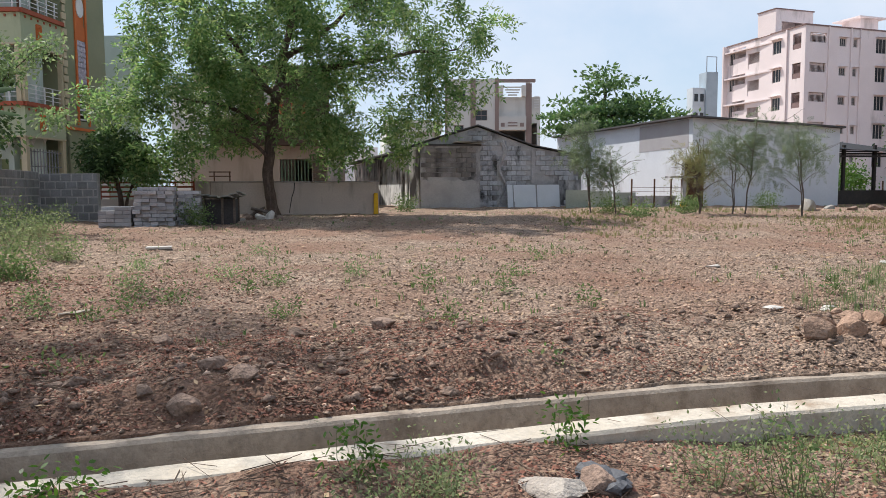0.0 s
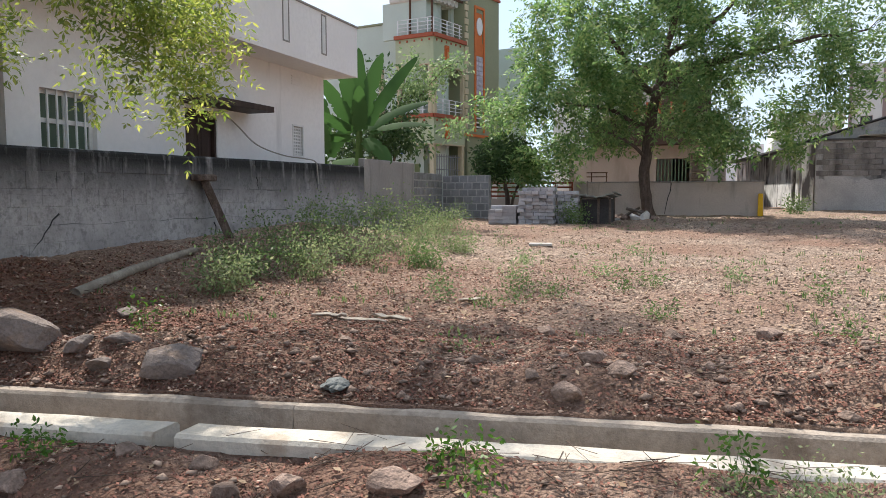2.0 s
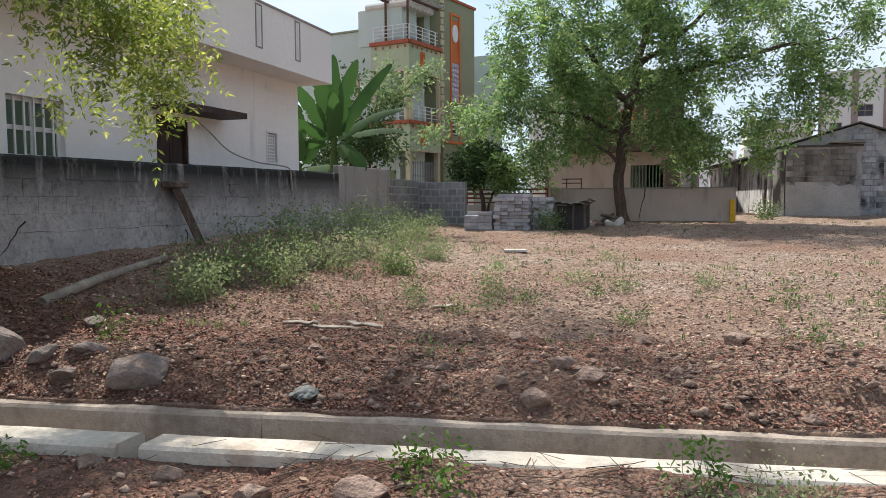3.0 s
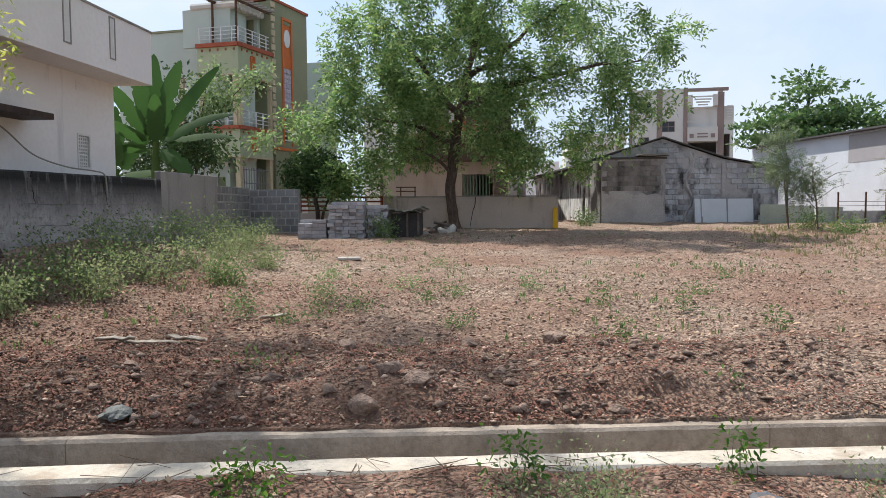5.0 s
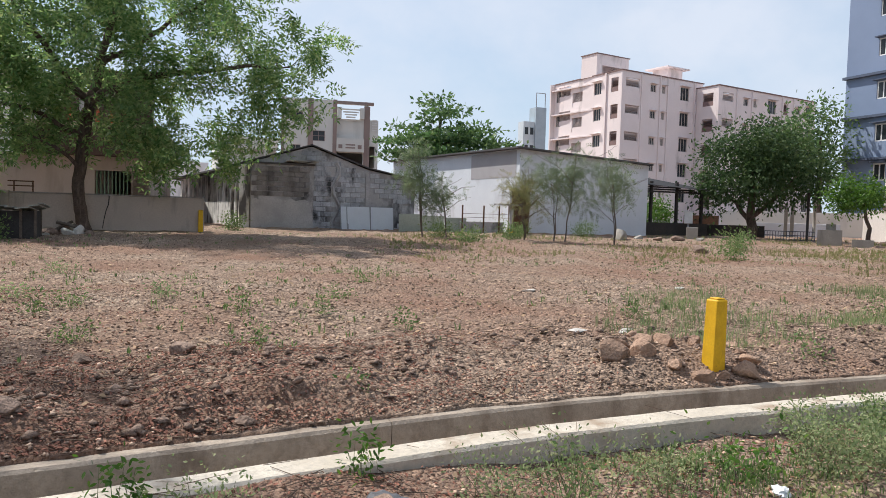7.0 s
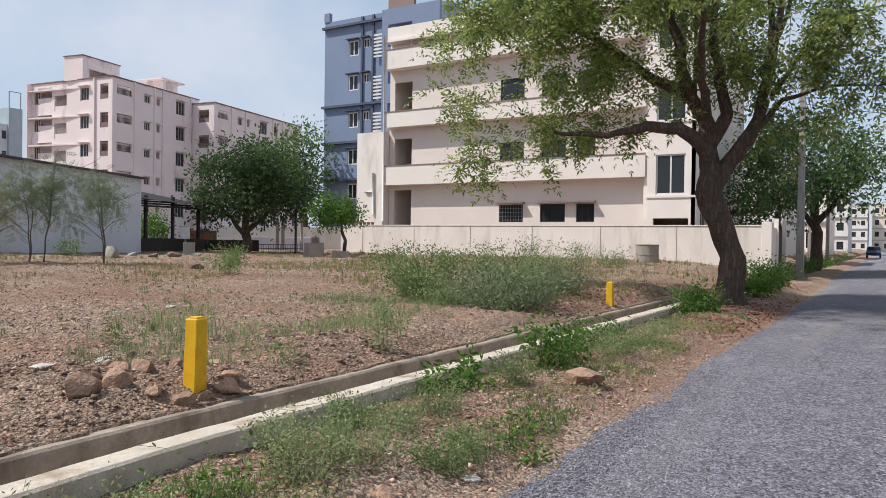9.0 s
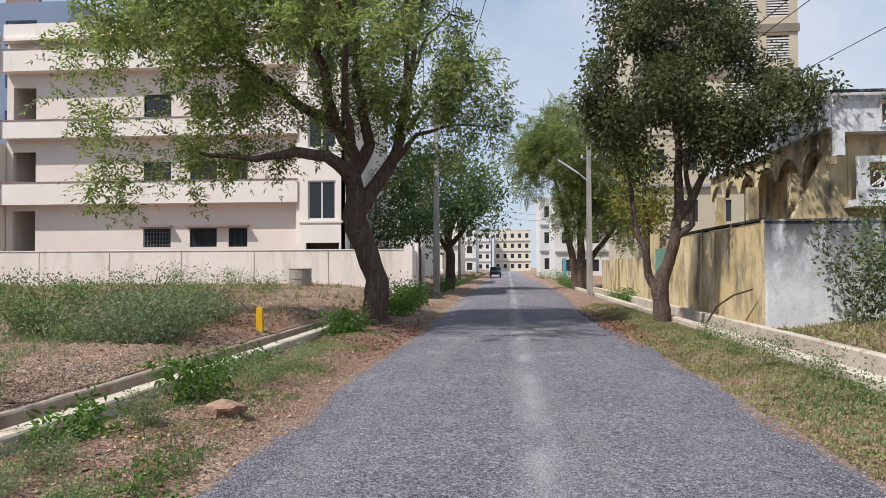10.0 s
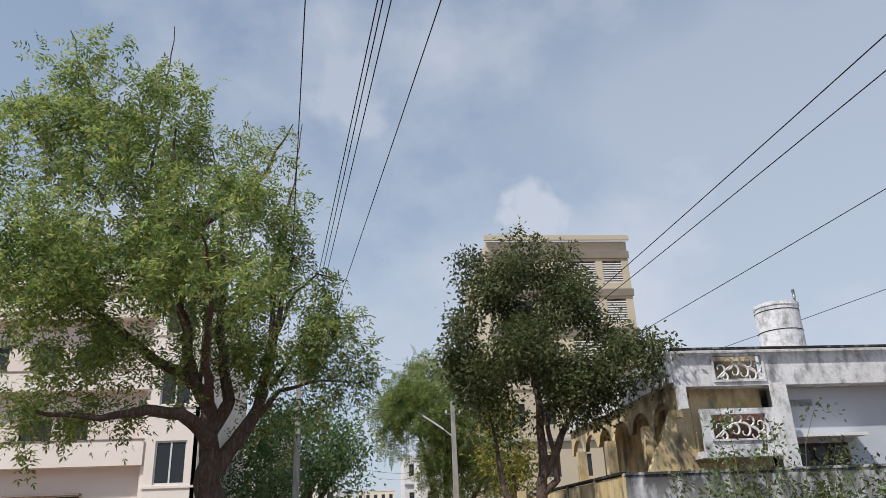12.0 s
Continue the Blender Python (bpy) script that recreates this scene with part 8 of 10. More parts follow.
# the neem tree at the back of the plot
tree("neem_tree", "broad neem tree with drooping feathery leaves before the tan wall", "tree", (-1.58, 24.3, 0.65),
     [[(-1.58, 24.3, 0.5, 0.24), (-1.70, 24.28, 1.0, 0.185), (-1.75, 24.3, 2.24, 0.17), (-1.65, 24.31, 3.5, 0.17), (-1.48, 24.33, 4.6, 0.145), (-1.24, 24.34, 5.7, 0.13), (-0.86, 24.4, 7.1, 0.09), (-0.47, 24.4, 8.9, 0.05)],
      [(-1.67, 24.2, 3.5, 0.09), (-2.49, 24.03, 3.95, 0.07), (-3.33, 23.92, 4.3, 0.05), (-4.4, 23.75, 4.4, 0.025)],
      [(-1.5, 24.4, 4.6, 0.13), (-2.33, 24.55, 5.5, 0.10), (-3.0, 24.47, 6.6, 0.07), (-3.7, 24.4, 7.6, 0.03)],
      [(-1.5, 24.2, 4.5, 0.15), (-0.17, 23.88, 5.35, 0.11), (1.45, 23.86, 5.75, 0.08), (3.07, 23.72, 5.95, 0.05), (4.3, 23.57, 6.05, 0.025)],
      [(-1.27, 24.5, 5.7, 0.11), (0.02, 24.89, 6.7, 0.08), (1.34, 24.86, 7.8, 0.05), (2.5, 24.8, 8.6, 0.025)],
      [(-1.74, 24.1, 2.6, 0.06), (-2.25, 23.7, 3.2, 0.05), (-2.91, 23.47, 3.45, 0.035), (-3.8, 23.35, 3.35, 0.018)]],
     [E((-4.64, 23.69, 4.13), 2.4, 2.0), E((-2.09, 24.07, 6.14), 3.1, 2.4), E((0.54, 24.19, 4.6), 2.2, 1.8), E((2.93, 24.04, 6.61), 2.6, 1.4), E((4.2, 23.87, 5.3), 1.4, 1.4), E((-0.1, 24.18, 9.0), 4.4, 2.0, 3.5),
      E((-5.46, 23.5, 2.9), 1.5, 1.0), E((-2.68, 23.6, 3.12), 1.5, 1.0), E((1.99, 24.13, 3.7), 1.6, 1.0), E((-3.75, 23.85, 6.57), 2.2, 1.8), E((5.28, 23.66, 6.77), 0.9, 0.8), E((3.0, 23.8, 4.4), 1.4, 0.9), E((0.9, 24.0, 3.1), 1.1, 0.6), E((-0.4, 23.9, 3.0), 0.9, 0.5)],
     1000, 8, "neem_leaf", 0.20, "neem", seed=3, spread=0.12, gap=(1.05, 0.14), droop=0.55, slim_by=0.36)
# the neem tree at the road's edge
tree("neem_tree", "large neem tree with a dark leaning trunk on the road verge", "tree", (19.72, 3.23, 0.02),
     [[(19.72, 3.2, -0.1, 0.46), (19.70, 3.26, 0.35, 0.34), (19.7, 3.31, 1.14, 0.30), (19.65, 3.61, 2.15, 0.29), (19.6, 3.85, 2.86, 0.32), (19.61, 3.80, 3.7, 0.24), (19.59, 3.9, 4.44, 0.2), (19.5, 4.28, 5.2, 0.15), (19.3, 4.7, 7.0, 0.11), (19.1, 5.0, 9.5, 0.07), (19.0, 5.2, 12.0, 0.03)],
      [(19.61, 3.75, 3.0, 0.22), (19.72, 3.19, 3.73, 0.19), (19.8, 2.77, 4.6, 0.15), (19.82, 2.6, 5.3, 0.12), (19.8, 2.3, 7.0, 0.07), (19.8, 2.0, 8.6, 0.03)],
      [(19.4, 3.75, 3.7, 0.19), (18.46, 4.3, 4.27, 0.15), (18.2, 4.92, 4.33, 0.12), (17.8, 5.8, 4.1, 0.08), (17.4, 7.0, 4.2, 0.04)],
      [(19.6, 3.81, 3.87, 0.19), (19.67, 3.46, 4.74, 0.15), (19.65, 3.6, 5.75, 0.12), (19.59, 3.8, 7.19, 0.09), (19.53, 3.9, 9.6, 0.04)],
      [(19.3, 4.8, 7.4, 0.08), (19.6, 6.0, 10.2, 0.05), (20.0, 5.9, 13.2, 0.03), (20.04, 5.86, 16.2, 0.012)],
      [(19.2, 4.9, 8.6, 0.06), (19.3, 6.8, 11.2, 0.04), (19.2, 7.8, 13.4, 0.025), (19.03, 8.4, 15.2, 0.012)],
      [(19.8, 2.5, 6.2, 0.08), (20.4, 2.6, 8.6, 0.055), (20.8, 2.2, 11.0, 0.03), (20.82, 2.0, 13.3, 0.012)],
      [(19.5, 3.9, 4.4, 0.12), (17.8, 3.7, 5.8, 0.08), (15.9, 3.2, 6.6, 0.05), (14.1, 3.1, 6.9, 0.02)],
      [(19.8, 2.77, 4.4, 0.08), (19.89, 2.3, 5.0, 0.055), (19.99, 1.32, 5.2, 0.035), (20.02, 0.1, 5.2, 0.012)],
      [(19.9, 2.5, 5.1, 0.06), (20.0, 1.63, 6.45, 0.04), (20.0, 0.8, 6.9, 0.028), (20.0, -0.2, 6.9, 0.01)],
      [(19.85, 2.75, 5.6, 0.06), (20.0, 1.94, 7.6, 0.04), (20.0, 1.39, 8.2, 0.025), (20.0, 0.67, 7.95, 0.01)],
      [(19.6, 4.6, 7.6, 0.10), (20.0, 4.99, 8.66, 0.085), (20.0, 4.3, 9.74, 0.075), (20.0, 3.49, 10.5, 0.06), (20.0, 2.67, 11.7, 0.04), (20.0, 2.18, 12.8, 0.015)],
      [(20.0, 3.77, 10.3, 0.04), (20.0, 4.18, 11.1, 0.03), (20.0, 4.45, 11.9, 0.012)],
      [(19.4, 7.0, 10.0, 0.06), (20.0, 7.99, 11.2, 0.045), (20.0, 9.16, 12.1, 0.03), (20.0, 10.2, 13.8, 0.012)],
      [(19.5, 4.3, 5.1, 0.14), (18.9, 5.8, 6.2, 0.10), (18.4, 7.3, 7.2, 0.06), (18.1, 8.6, 7.8, 0.03)]],
     [E((18.12, 8.13, 6.09), 2.8, 2.2), E((19.18, 5.46, 6.78), 2.8, 2.1), E((19.82, 2.62, 6.81), 2.3, 1.8), E((20.0, 0.95, 6.4), 1.0, 1.4), E((18.75, 6.69, 9.4), 3.6, 1.9, 3.0), E((19.62, 3.73, 9.5), 2.7, 1.8), E((17.93, 8.53, 3.9), 1.7, 1.1),
      E((18.4, 6.91, 4.2), 1.6, 0.8), E((19.92, 1.77, 4.9), 1.4, 0.7), E((20.0, 0.6, 5.1), 0.7, 0.7), E((19.9, 2.5, 3.7), 0.7, 0.6), E((18.76, 6.5, 12.6), 2.4, 1.6), E((18.33, 7.57, 10.4), 2.1, 2.1), E((19.4, 3.9, 10.9), 1.7, 1.5), E((19.3, 7.9, 12.2), 1.9, 1.9), E((20.1, 5.8, 12.6), 1.7, 1.5), E((20.4, 4.0, 12.3), 1.0, 1.0), E((18.9, 8.6, 14.2), 0.45, 1.0), E((19.5, 7.2, 14.3), 0.5, 0.9), E((20.0, 6.0, 14.4), 0.5, 0.9), E((20.2, 5.1, 13.9), 0.4, 0.8), E((20.1, 2.2, 12.4), 0.4, 0.7), E((20.1, 2.7, 11.2), 0.8, 0.7), E((20.1, 3.9, 11.6), 0.8, 0.7), E((20.7, 2.6, 9.4), 0.9, 0.8), E((20.0, 1.5, 7.9), 0.9, 0.7), E((20.0, 0.5, 7.4), 0.8, 0.6), E((20.0, 0.0, 6.7), 0.6, 0.5), E((20.0, 0.2, 5.4), 0.6, 0.6), E((20.0, 9.6, 12.9), 0.8, 0.8), E((19.2, 3.0, 5.2), 1.0, 0.8), E((19.9, 1.3, 5.3), 1.3, 0.9), E((20.0, 0.3, 5.9), 0.9, 0.9), E((19.0, 5.0, 4.9), 1.3, 0.7), E((14.2, 3.2, 6.8), 1.6, 0.8), E((15.4, 2.3, 6.2), 1.5, 0.8), E((16.8, 1.5, 6.3), 1.4, 0.8), E((14.9, 4.6, 7.6), 1.6, 0.8), E((16.2, 4.6, 8.2), 2.0, 1.3), E((16.0, 7.0, 7.4), 1.9, 1.3), E((22.8, 4.6, 8.6), 2.2, 1.8)],
     1330, 8, "neem_road", 0.175, "neem", seed=8, spread=0.12, gap=(1.1, 0.20), hollow=0.2, droop=0.4, slim_by=0.34)
# the young neem whose branches hang over the old wall
# its limb and crowns past y 7 are unseen, added to shade the bank
tree("neem_tree", "young neem tree with hanging yellow-green leaves beside the old wall", "tree", (-5.75, 2.35, 0.3),
     [[(-5.75, 2.3, 0.2, 0.17), (-5.7, 2.4, 1.4, 0.14), (-5.6, 2.6, 2.4, 0.12), (-5.4, 3.0, 3.4, 0.09), (-5.2, 3.5, 4.6, 0.05)],
      [(-5.6, 2.6, 2.4, 0.08), (-5.3, 3.5, 3.3, 0.06), (-4.9, 4.5, 3.6, 0.04), (-4.5, 5.3, 3.2, 0.018)],
      [(-5.4, 3.0, 3.3, 0.06), (-4.7, 3.6, 3.9, 0.04), (-4.2, 4.6, 3.8, 0.02)],
      [(-5.6, 2.6, 2.3, 0.06), (-6.2, 3.4, 3.2, 0.04), (-6.0, 4.6, 3.6, 0.02)],
      [(-5.5, 2.8, 2.8, 0.06), (-4.8, 2.2, 3.8, 0.04), (-3.9, 1.8, 4.2, 0.02)],
      [(-5.2, 3.5, 4.6, 0.06), (-4.8, 5.4, 5.4, 0.045), (-4.0, 7.2, 5.9, 0.035), (-4.3, 9.2, 6.6, 0.03), (-5.2, 11.4, 7.2, 0.02)]],
     4 * [E((-4.9, 4.4, 3.1), 0.95, 0.75), E((-4.45, 5.15, 3.0), 0.75, 0.6), E((-4.75, 4.1, 2.65), 0.5, 0.35), E((-4.35, 5.6, 2.6), 0.45, 0.4)] + [ E((-5.4, 3.6, 4.4), 1.8, 1.1), E((-4.4, 4.2, 4.4), 1.4, 0.9), E((-3.6, 2.2, 4.6), 1.5, 0.9), E((-6.3, 3.2, 3.8), 1.0, 0.8), E((-4.4, 7.3, 5.7), 1.5, 0.6), E((-3.4, 8.0, 6.6), 1.7, 0.7), E((-4.6, 9.6, 7.0), 1.9, 0.8), E((-5.6, 11.6, 7.6), 1.9, 0.8), E((-5.0, 5.4, 5.4), 1.2, 0.6)],
     640, 6, "neem_young", 0.085, "neem", seed=12, spread=0.10, gap=(1.4, 0.16), droop=0.5, slim_by=0.32)
# dark-leaved tree on the far verge
tree("roadside_tree", "dense dark-leaved tree with two slender trunks on the verge", "tree", (20.62, -4.1, 0.02),
     [[(20.62, -4.1, -0.1, 0.24), (20.63, -4.06, 0.5, 0.21), (20.63, -4.07, 0.95, 0.24), (20.57, -4.34, 1.64, 0.16), (20.52, -4.58, 2.85, 0.13), (20.53, -4.52, 3.92, 0.11), (20.5, -4.5, 5.6, 0.08), (20.5, -4.4, 7.4, 0.04)],
      [(20.63, -4.0, 0.95, 0.13), (20.69, -3.75, 1.65, 0.10), (20.74, -3.5, 2.27, 0.085), (20.8, -3.4, 3.2, 0.06), (20.8, -3.2, 4.6, 0.03)],
      [(20.52, -4.58, 2.75, 0.12), (20.41, -5.02, 3.6, 0.09), (20.32, -5.45, 4.4, 0.06), (20.1, -6.3, 5.2, 0.03)],
      [(20.54, -4.4, 2.2, 0.11), (20.5, -4.9, 2.6, 0.09), (20.4, -4.75, 3.9, 0.06), (20.3, -4.9, 5.6, 0.03)]],
     [E((20.65, -4.0, 5.94), 2.0, 1.4), E((20.38, -5.1, 7.0), 1.6, 1.3), E((20.7, -3.9, 7.7), 1.3, 1.2), E((20.6, -4.3, 9.2), 0.45, 0.7), E((20.5, -5.5, 8.6), 0.5, 0.6), E((20.8, -2.9, 8.6), 0.5, 0.5), E((20.9, -1.9, 6.3), 0.6, 0.6), E((20.9, -2.2, 4.6), 0.8, 0.6), E((20.1, -6.2, 6.6), 0.7, 0.5), E((20.8, -3.1, 4.0), 0.8, 0.6), E((19.88, -6.78, 5.45), 1.6, 0.8), E((20.32, -5.4, 4.7), 1.7, 0.8), E((20.88, -2.6, 7.1), 0.7, 1.2), E((20.92, -2.4, 5.4), 0.8, 0.8), E((20.48, -4.75, 8.4), 1.1, 0.8)],
     1150, 34, "olive_leaf", 0.135, "simple", seed=21, spread=0.15, hollow=0.1, gap=(0.8, 0.02), droop=0.5)
tree("roadside_tree", "tall leaning tree with several trunks further along the verge", "tree", (48.8, -4.7, 0.0),
     [[(48.8, -4.6, -0.1, 0.4), (48.85, -4.2, 2.25, 0.22), (48.9, -3.7, 5.0, 0.15), (48.9, -3.0, 7.7, 0.06)], [(48.8, -4.65, -0.1, 0.4), (48.8, -4.74, 3.0, 0.22), (48.8, -4.7, 5.7, 0.14), (48.8, -4.5, 8.0, 0.06)],
      [(48.8, -4.8, 0.0, 0.3), (48.76, -5.23, 1.85, 0.2), (48.55, -6.96, 4.1, 0.13), (48.4, -8.1, 6.4, 0.05)]],
     [E((47.4, -3.67, 8.6), 2.8, 3.1), E((47.4, -6.46, 7.1), 2.4, 2.0), E((47.6, -2.0, 8.2), 1.7, 2.0), E((47.6, -5.2, 5.2), 1.9, 1.5), E((47.5, -7.6, 4.7), 1.4, 1.5)],
     520, 12, "neem_road", 0.2, seed=31, spread=0.38, gap=(0.6, 0.02))
tree("roadside_tree", "yellowing tree behind the lamp pole", "tree", (32.5, -6.4, 0.1),
     [[(32.5, -6.4, -0.1, 0.16), (32.5, -6.2, 1.6, 0.12), (32.4, -6.0, 3.2, 0.08), (32.4, -5.8, 4.6, 0.04)]],
     [E((32.4, -5.9, 4.6), 1.3, 1.3), E((32.2, -6.3, 3.2), 1.1, 0.8), E((32.5, -5.5, 5.8), 0.9, 0.9)], 150, 20, "yellow_leaf", 0.17, "simple", seed=33, spread=0.3, gap=(0.9, 0.0))
tree("roadside_tree", "round dark-green tree beside the utility pole", "tree", (50.86, 3.9, 0.1),
     [[(50.86, 3.88, -0.1, 0.38), (50.86, 3.79, 1.95, 0.3), (50.85, 3.97, 3.87, 0.24), (50.87, 3.77, 5.6, 0.14)], [(50.86, 3.9, 2.6, 0.2), (50.6, 5.2, 4.4, 0.1), (50.4, 6.2, 5.2, 0.05)], [(50.86, 3.8, 3.0, 0.2), (50.6, 2.4, 4.6, 0.1), (50.4, 1.2, 5.8, 0.05)]],
     [E((48.84, 3.97, 7.0), 3.5, 2.4), E((48.6, 6.15, 4.9), 2.1, 2.0), E((48.96, 2.14, 5.3), 2.4, 1.7), E((49.0, 1.03, 6.3), 1.7, 1.3), E((48.69, 5.6, 3.2), 1.3, 0.9)],
     380, 24, "almond_leaf", 0.27, "simple", seed=41, spread=0.45, gap=(0.45, 0.0))
tree("roadside_tree", "green roadside tree screening the cream building's gate", "tree", (41.5, 4.9, 0.2),
     [[(41.5, 4.9, 0.0, 0.2), (41.5, 4.8, 2.0, 0.16), (41.4, 4.9, 4.0, 0.08)]],
     [E((41.4, 5.2, 4.6), 1.9, 1.7), E((41.2, 6.2, 3.4), 1.3, 1.0), E((41.2, 5.8, 6.2), 1.3, 1.0)], 220, 24, "almond_leaf", 0.22, "simple", seed=43, spread=0.36, gap=(0.8, 0.0))
# trees behind the plot
tree("mango_tree", "dense dark round-crowned tree beside the open shed", "tree", (27.0, 27.4, 0.8),
     [[(27.0, 27.43, 0.6, 0.24), (26.98, 27.46, 1.9, 0.2), (26.92, 27.5, 3.2, 0.14), (26.9, 27.4, 4.8, 0.06)], [(26.98, 27.46, 1.7, 0.12), (26.2, 28.2, 2.8, 0.08), (25.9, 28.5, 3.8, 0.04)], [(26.98, 27.46, 1.8, 0.12), (27.8, 26.6, 3.0, 0.08), (28.3, 26.1, 3.9, 0.04)]],
     [E((26.92, 27.52, 3.9), 2.3, 1.6), E((26.06, 28.31, 3.9), 1.6, 1.5), E((28.15, 26.29, 3.95), 1.6, 1.5), E((27.11, 27.34, 5.2), 2.0, 1.1), E((25.86, 28.49, 2.7), 1.2, 0.6), E((28.37, 26.06, 3.0), 1.0, 0.6)],
     560, 26, "dark_leaf", 0.20, "simple", seed=51, spread=0.34, gap=(0.8, -0.02))
tree("small_tree", "small bright-green tree leaning over the end of the cream wall", "tree", (27.2, 21.4, 0.75),
     [[(27.16, 21.37, 0.6, 0.1), (27.22, 21.34, 1.5, 0.08), (27.0, 21.6, 2.4, 0.05), (26.7, 21.9, 2.9, 0.02)]],
     [E((26.84, 21.76, 2.84), 1.0, 0.62), E((27.18, 21.35, 2.65), 0.75, 0.48), E((26.4, 22.1, 2.5), 0.5, 0.4)], 170, 24, "bright_leaf", 0.14, "simple", seed=53, spread=0.2)
tree("far_tree", "feathery light-green tree beside the blue block", "tree", (46.0, 40.5, 0.8),
     [[(45.9, 40.6, 0.5, 0.3), (45.8, 40.6, 4.0, 0.2), (45.6, 40.5, 8.0, 0.1)]],
     [E((45.6, 40.6, 7.6), 2.0, 3.0), E((44.6, 41.6, 7.6), 2.2, 2.2), E((43.6, 42.4, 6.2), 2.0, 2.2)], 330, 18, "almond_leaf", 0.32, "simple", seed=55, spread=0.5)
tree("almond_tree", "layered bright-green tree behind the white hall", "tree", (15.2, 39.3, 0.8),
     [[(15.2, 39.3, 0.5, 0.2), (15.2, 39.3, 4.0, 0.16), (15.3, 39.2, 7.4, 0.06)], [(15.2, 39.3, 5.4, 0.08), (16.3, 38.8, 6.0, 0.05), (17.6, 38.2, 6.1, 0.02)], [(15.2, 39.3, 5.0, 0.08), (14.2, 39.6, 5.6, 0.05), (13.2, 39.9, 5.7, 0.02)]],
     [E((15.2, 39.1, 7.0), 1.5, 0.14), E((13.6, 39.54, 5.6), 1.7, 0.14), E((13.9, 39.6, 6.4), 1.2, 0.14), E((17.6, 38.4, 5.6), 1.8, 0.14), E((16.9, 38.5, 6.4), 1.6, 0.14), E((16.0, 38.79, 7.3), 1.2, 0.12), E((15.1, 39.2, 7.75), 0.8, 0.12), E((15.4, 39.1, 5.9), 2.0, 0.16), E((15.3, 39.1, 8.1), 0.35, 0.12), E((15.2, 39.1, 4.9), 2.4, 0.2), E((13.0, 39.7, 4.8), 1.2, 0.14)],
     300, 20, "almond_leaf", 0.30, "simple", seed=57, spread=(0.42, 0.42, 0.10), gap=(0.8, -0.05), droop=-0.1)
tree("small_tree", "dark bushy tree rising behind the stacked blocks", "tree", (-6.0, 23.6, 0.65),
     [[(-6.1, 23.6, 0.4, 0.09), (-6.1, 23.5, 1.5, 0.07), (-6.2, 23.4, 2.7, 0.03)], [(-6.0, 23.6, 0.9, 0.06), (-5.8, 23.5, 1.6, 0.04), (-5.6, 23.5, 2.4, 0.02)]],
     [E((-6.2, 23.4, 2.65), 0.85, 0.65), E((-6.6, 23.3, 2.5), 0.5, 0.45), E((-5.7, 23.5, 2.5), 0.5, 0.45)],
     240, 26, "dark_leaf", 0.13, "simple", seed=61, spread=0.15, gap=(0.9, -0.25))
tree("small_tree", "bushy tree behind the banana plants with yellowing sprays", "tree", (-8.6, 18.5, 0.6),
     [[(-8.6, 18.5, 0.4, 0.09), (-8.5, 18.5, 2.0, 0.07), (-8.3, 18.6, 3.6, 0.03)]],
     [E((-8.7, 18.3, 2.9), 1.1, 0.9), E((-8.0, 18.8, 3.5), 0.9, 0.45), E((-7.6, 19.0, 2.9), 0.6, 0.5), E((-8.6, 18.8, 4.5), 0.5, 0.55)],
     210, 18, "dark_leaf", 0.15, "simple", seed=63, spread=0.2, gap=(0.9, -0.15))
tree("small_tree", "spindly small tree with bright light-green sprays before the green house", "tree", (-8.3, 18.7, 0.6),
     [[(-8.3, 18.7, 0.4, 0.05), (-8.2, 18.75, 2.6, 0.035), (-7.9, 18.8, 4.2, 0.02), (-7.6, 18.8, 5.2, 0.008)], [(-8.2, 18.75, 3.0, 0.02), (-7.4, 18.8, 4.2, 0.015), (-6.7, 18.8, 4.85, 0.01), (-6.0, 18.8, 5.05, 0.006)]],
     [E((-7.6, 18.8, 5.0), 0.28, 0.4), E((-7.85, 18.8, 4.3), 0.4, 0.45), E((-7.2, 18.8, 4.4), 0.45, 0.25), E((-6.7, 18.8, 4.85), 0.4, 0.2), E((-6.15, 18.8, 5.0), 0.3, 0.14), E((-6.3, 18.9, 3.3), 0.4, 0.2)],
     120, 16, "weed_light", 0.12, "simple", seed=66, spread=0.11, gap=(0.9, -0.3))
tree("small_tree", "thin light-green saplings in front of the far hedge", "tree", (24.5, 36.0, 0.8),
     [[(24.5, 36.0, 0.5, 0.1), (24.5, 36.0, 2.0, 0.06)], [(26.5, 36.5, 0.5, 0.1), (26.5, 36.5, 2.0, 0.06)]],
     [E((23.5, 36, 2.0), 1.3, 0.8), E((25.6, 36.2, 1.9), 1.3, 0.8), E((27.8, 36.4, 2.0), 1.2, 0.8)], 220, 22, "bright_leaf", 0.18, "simple", seed=65, spread=0.3)


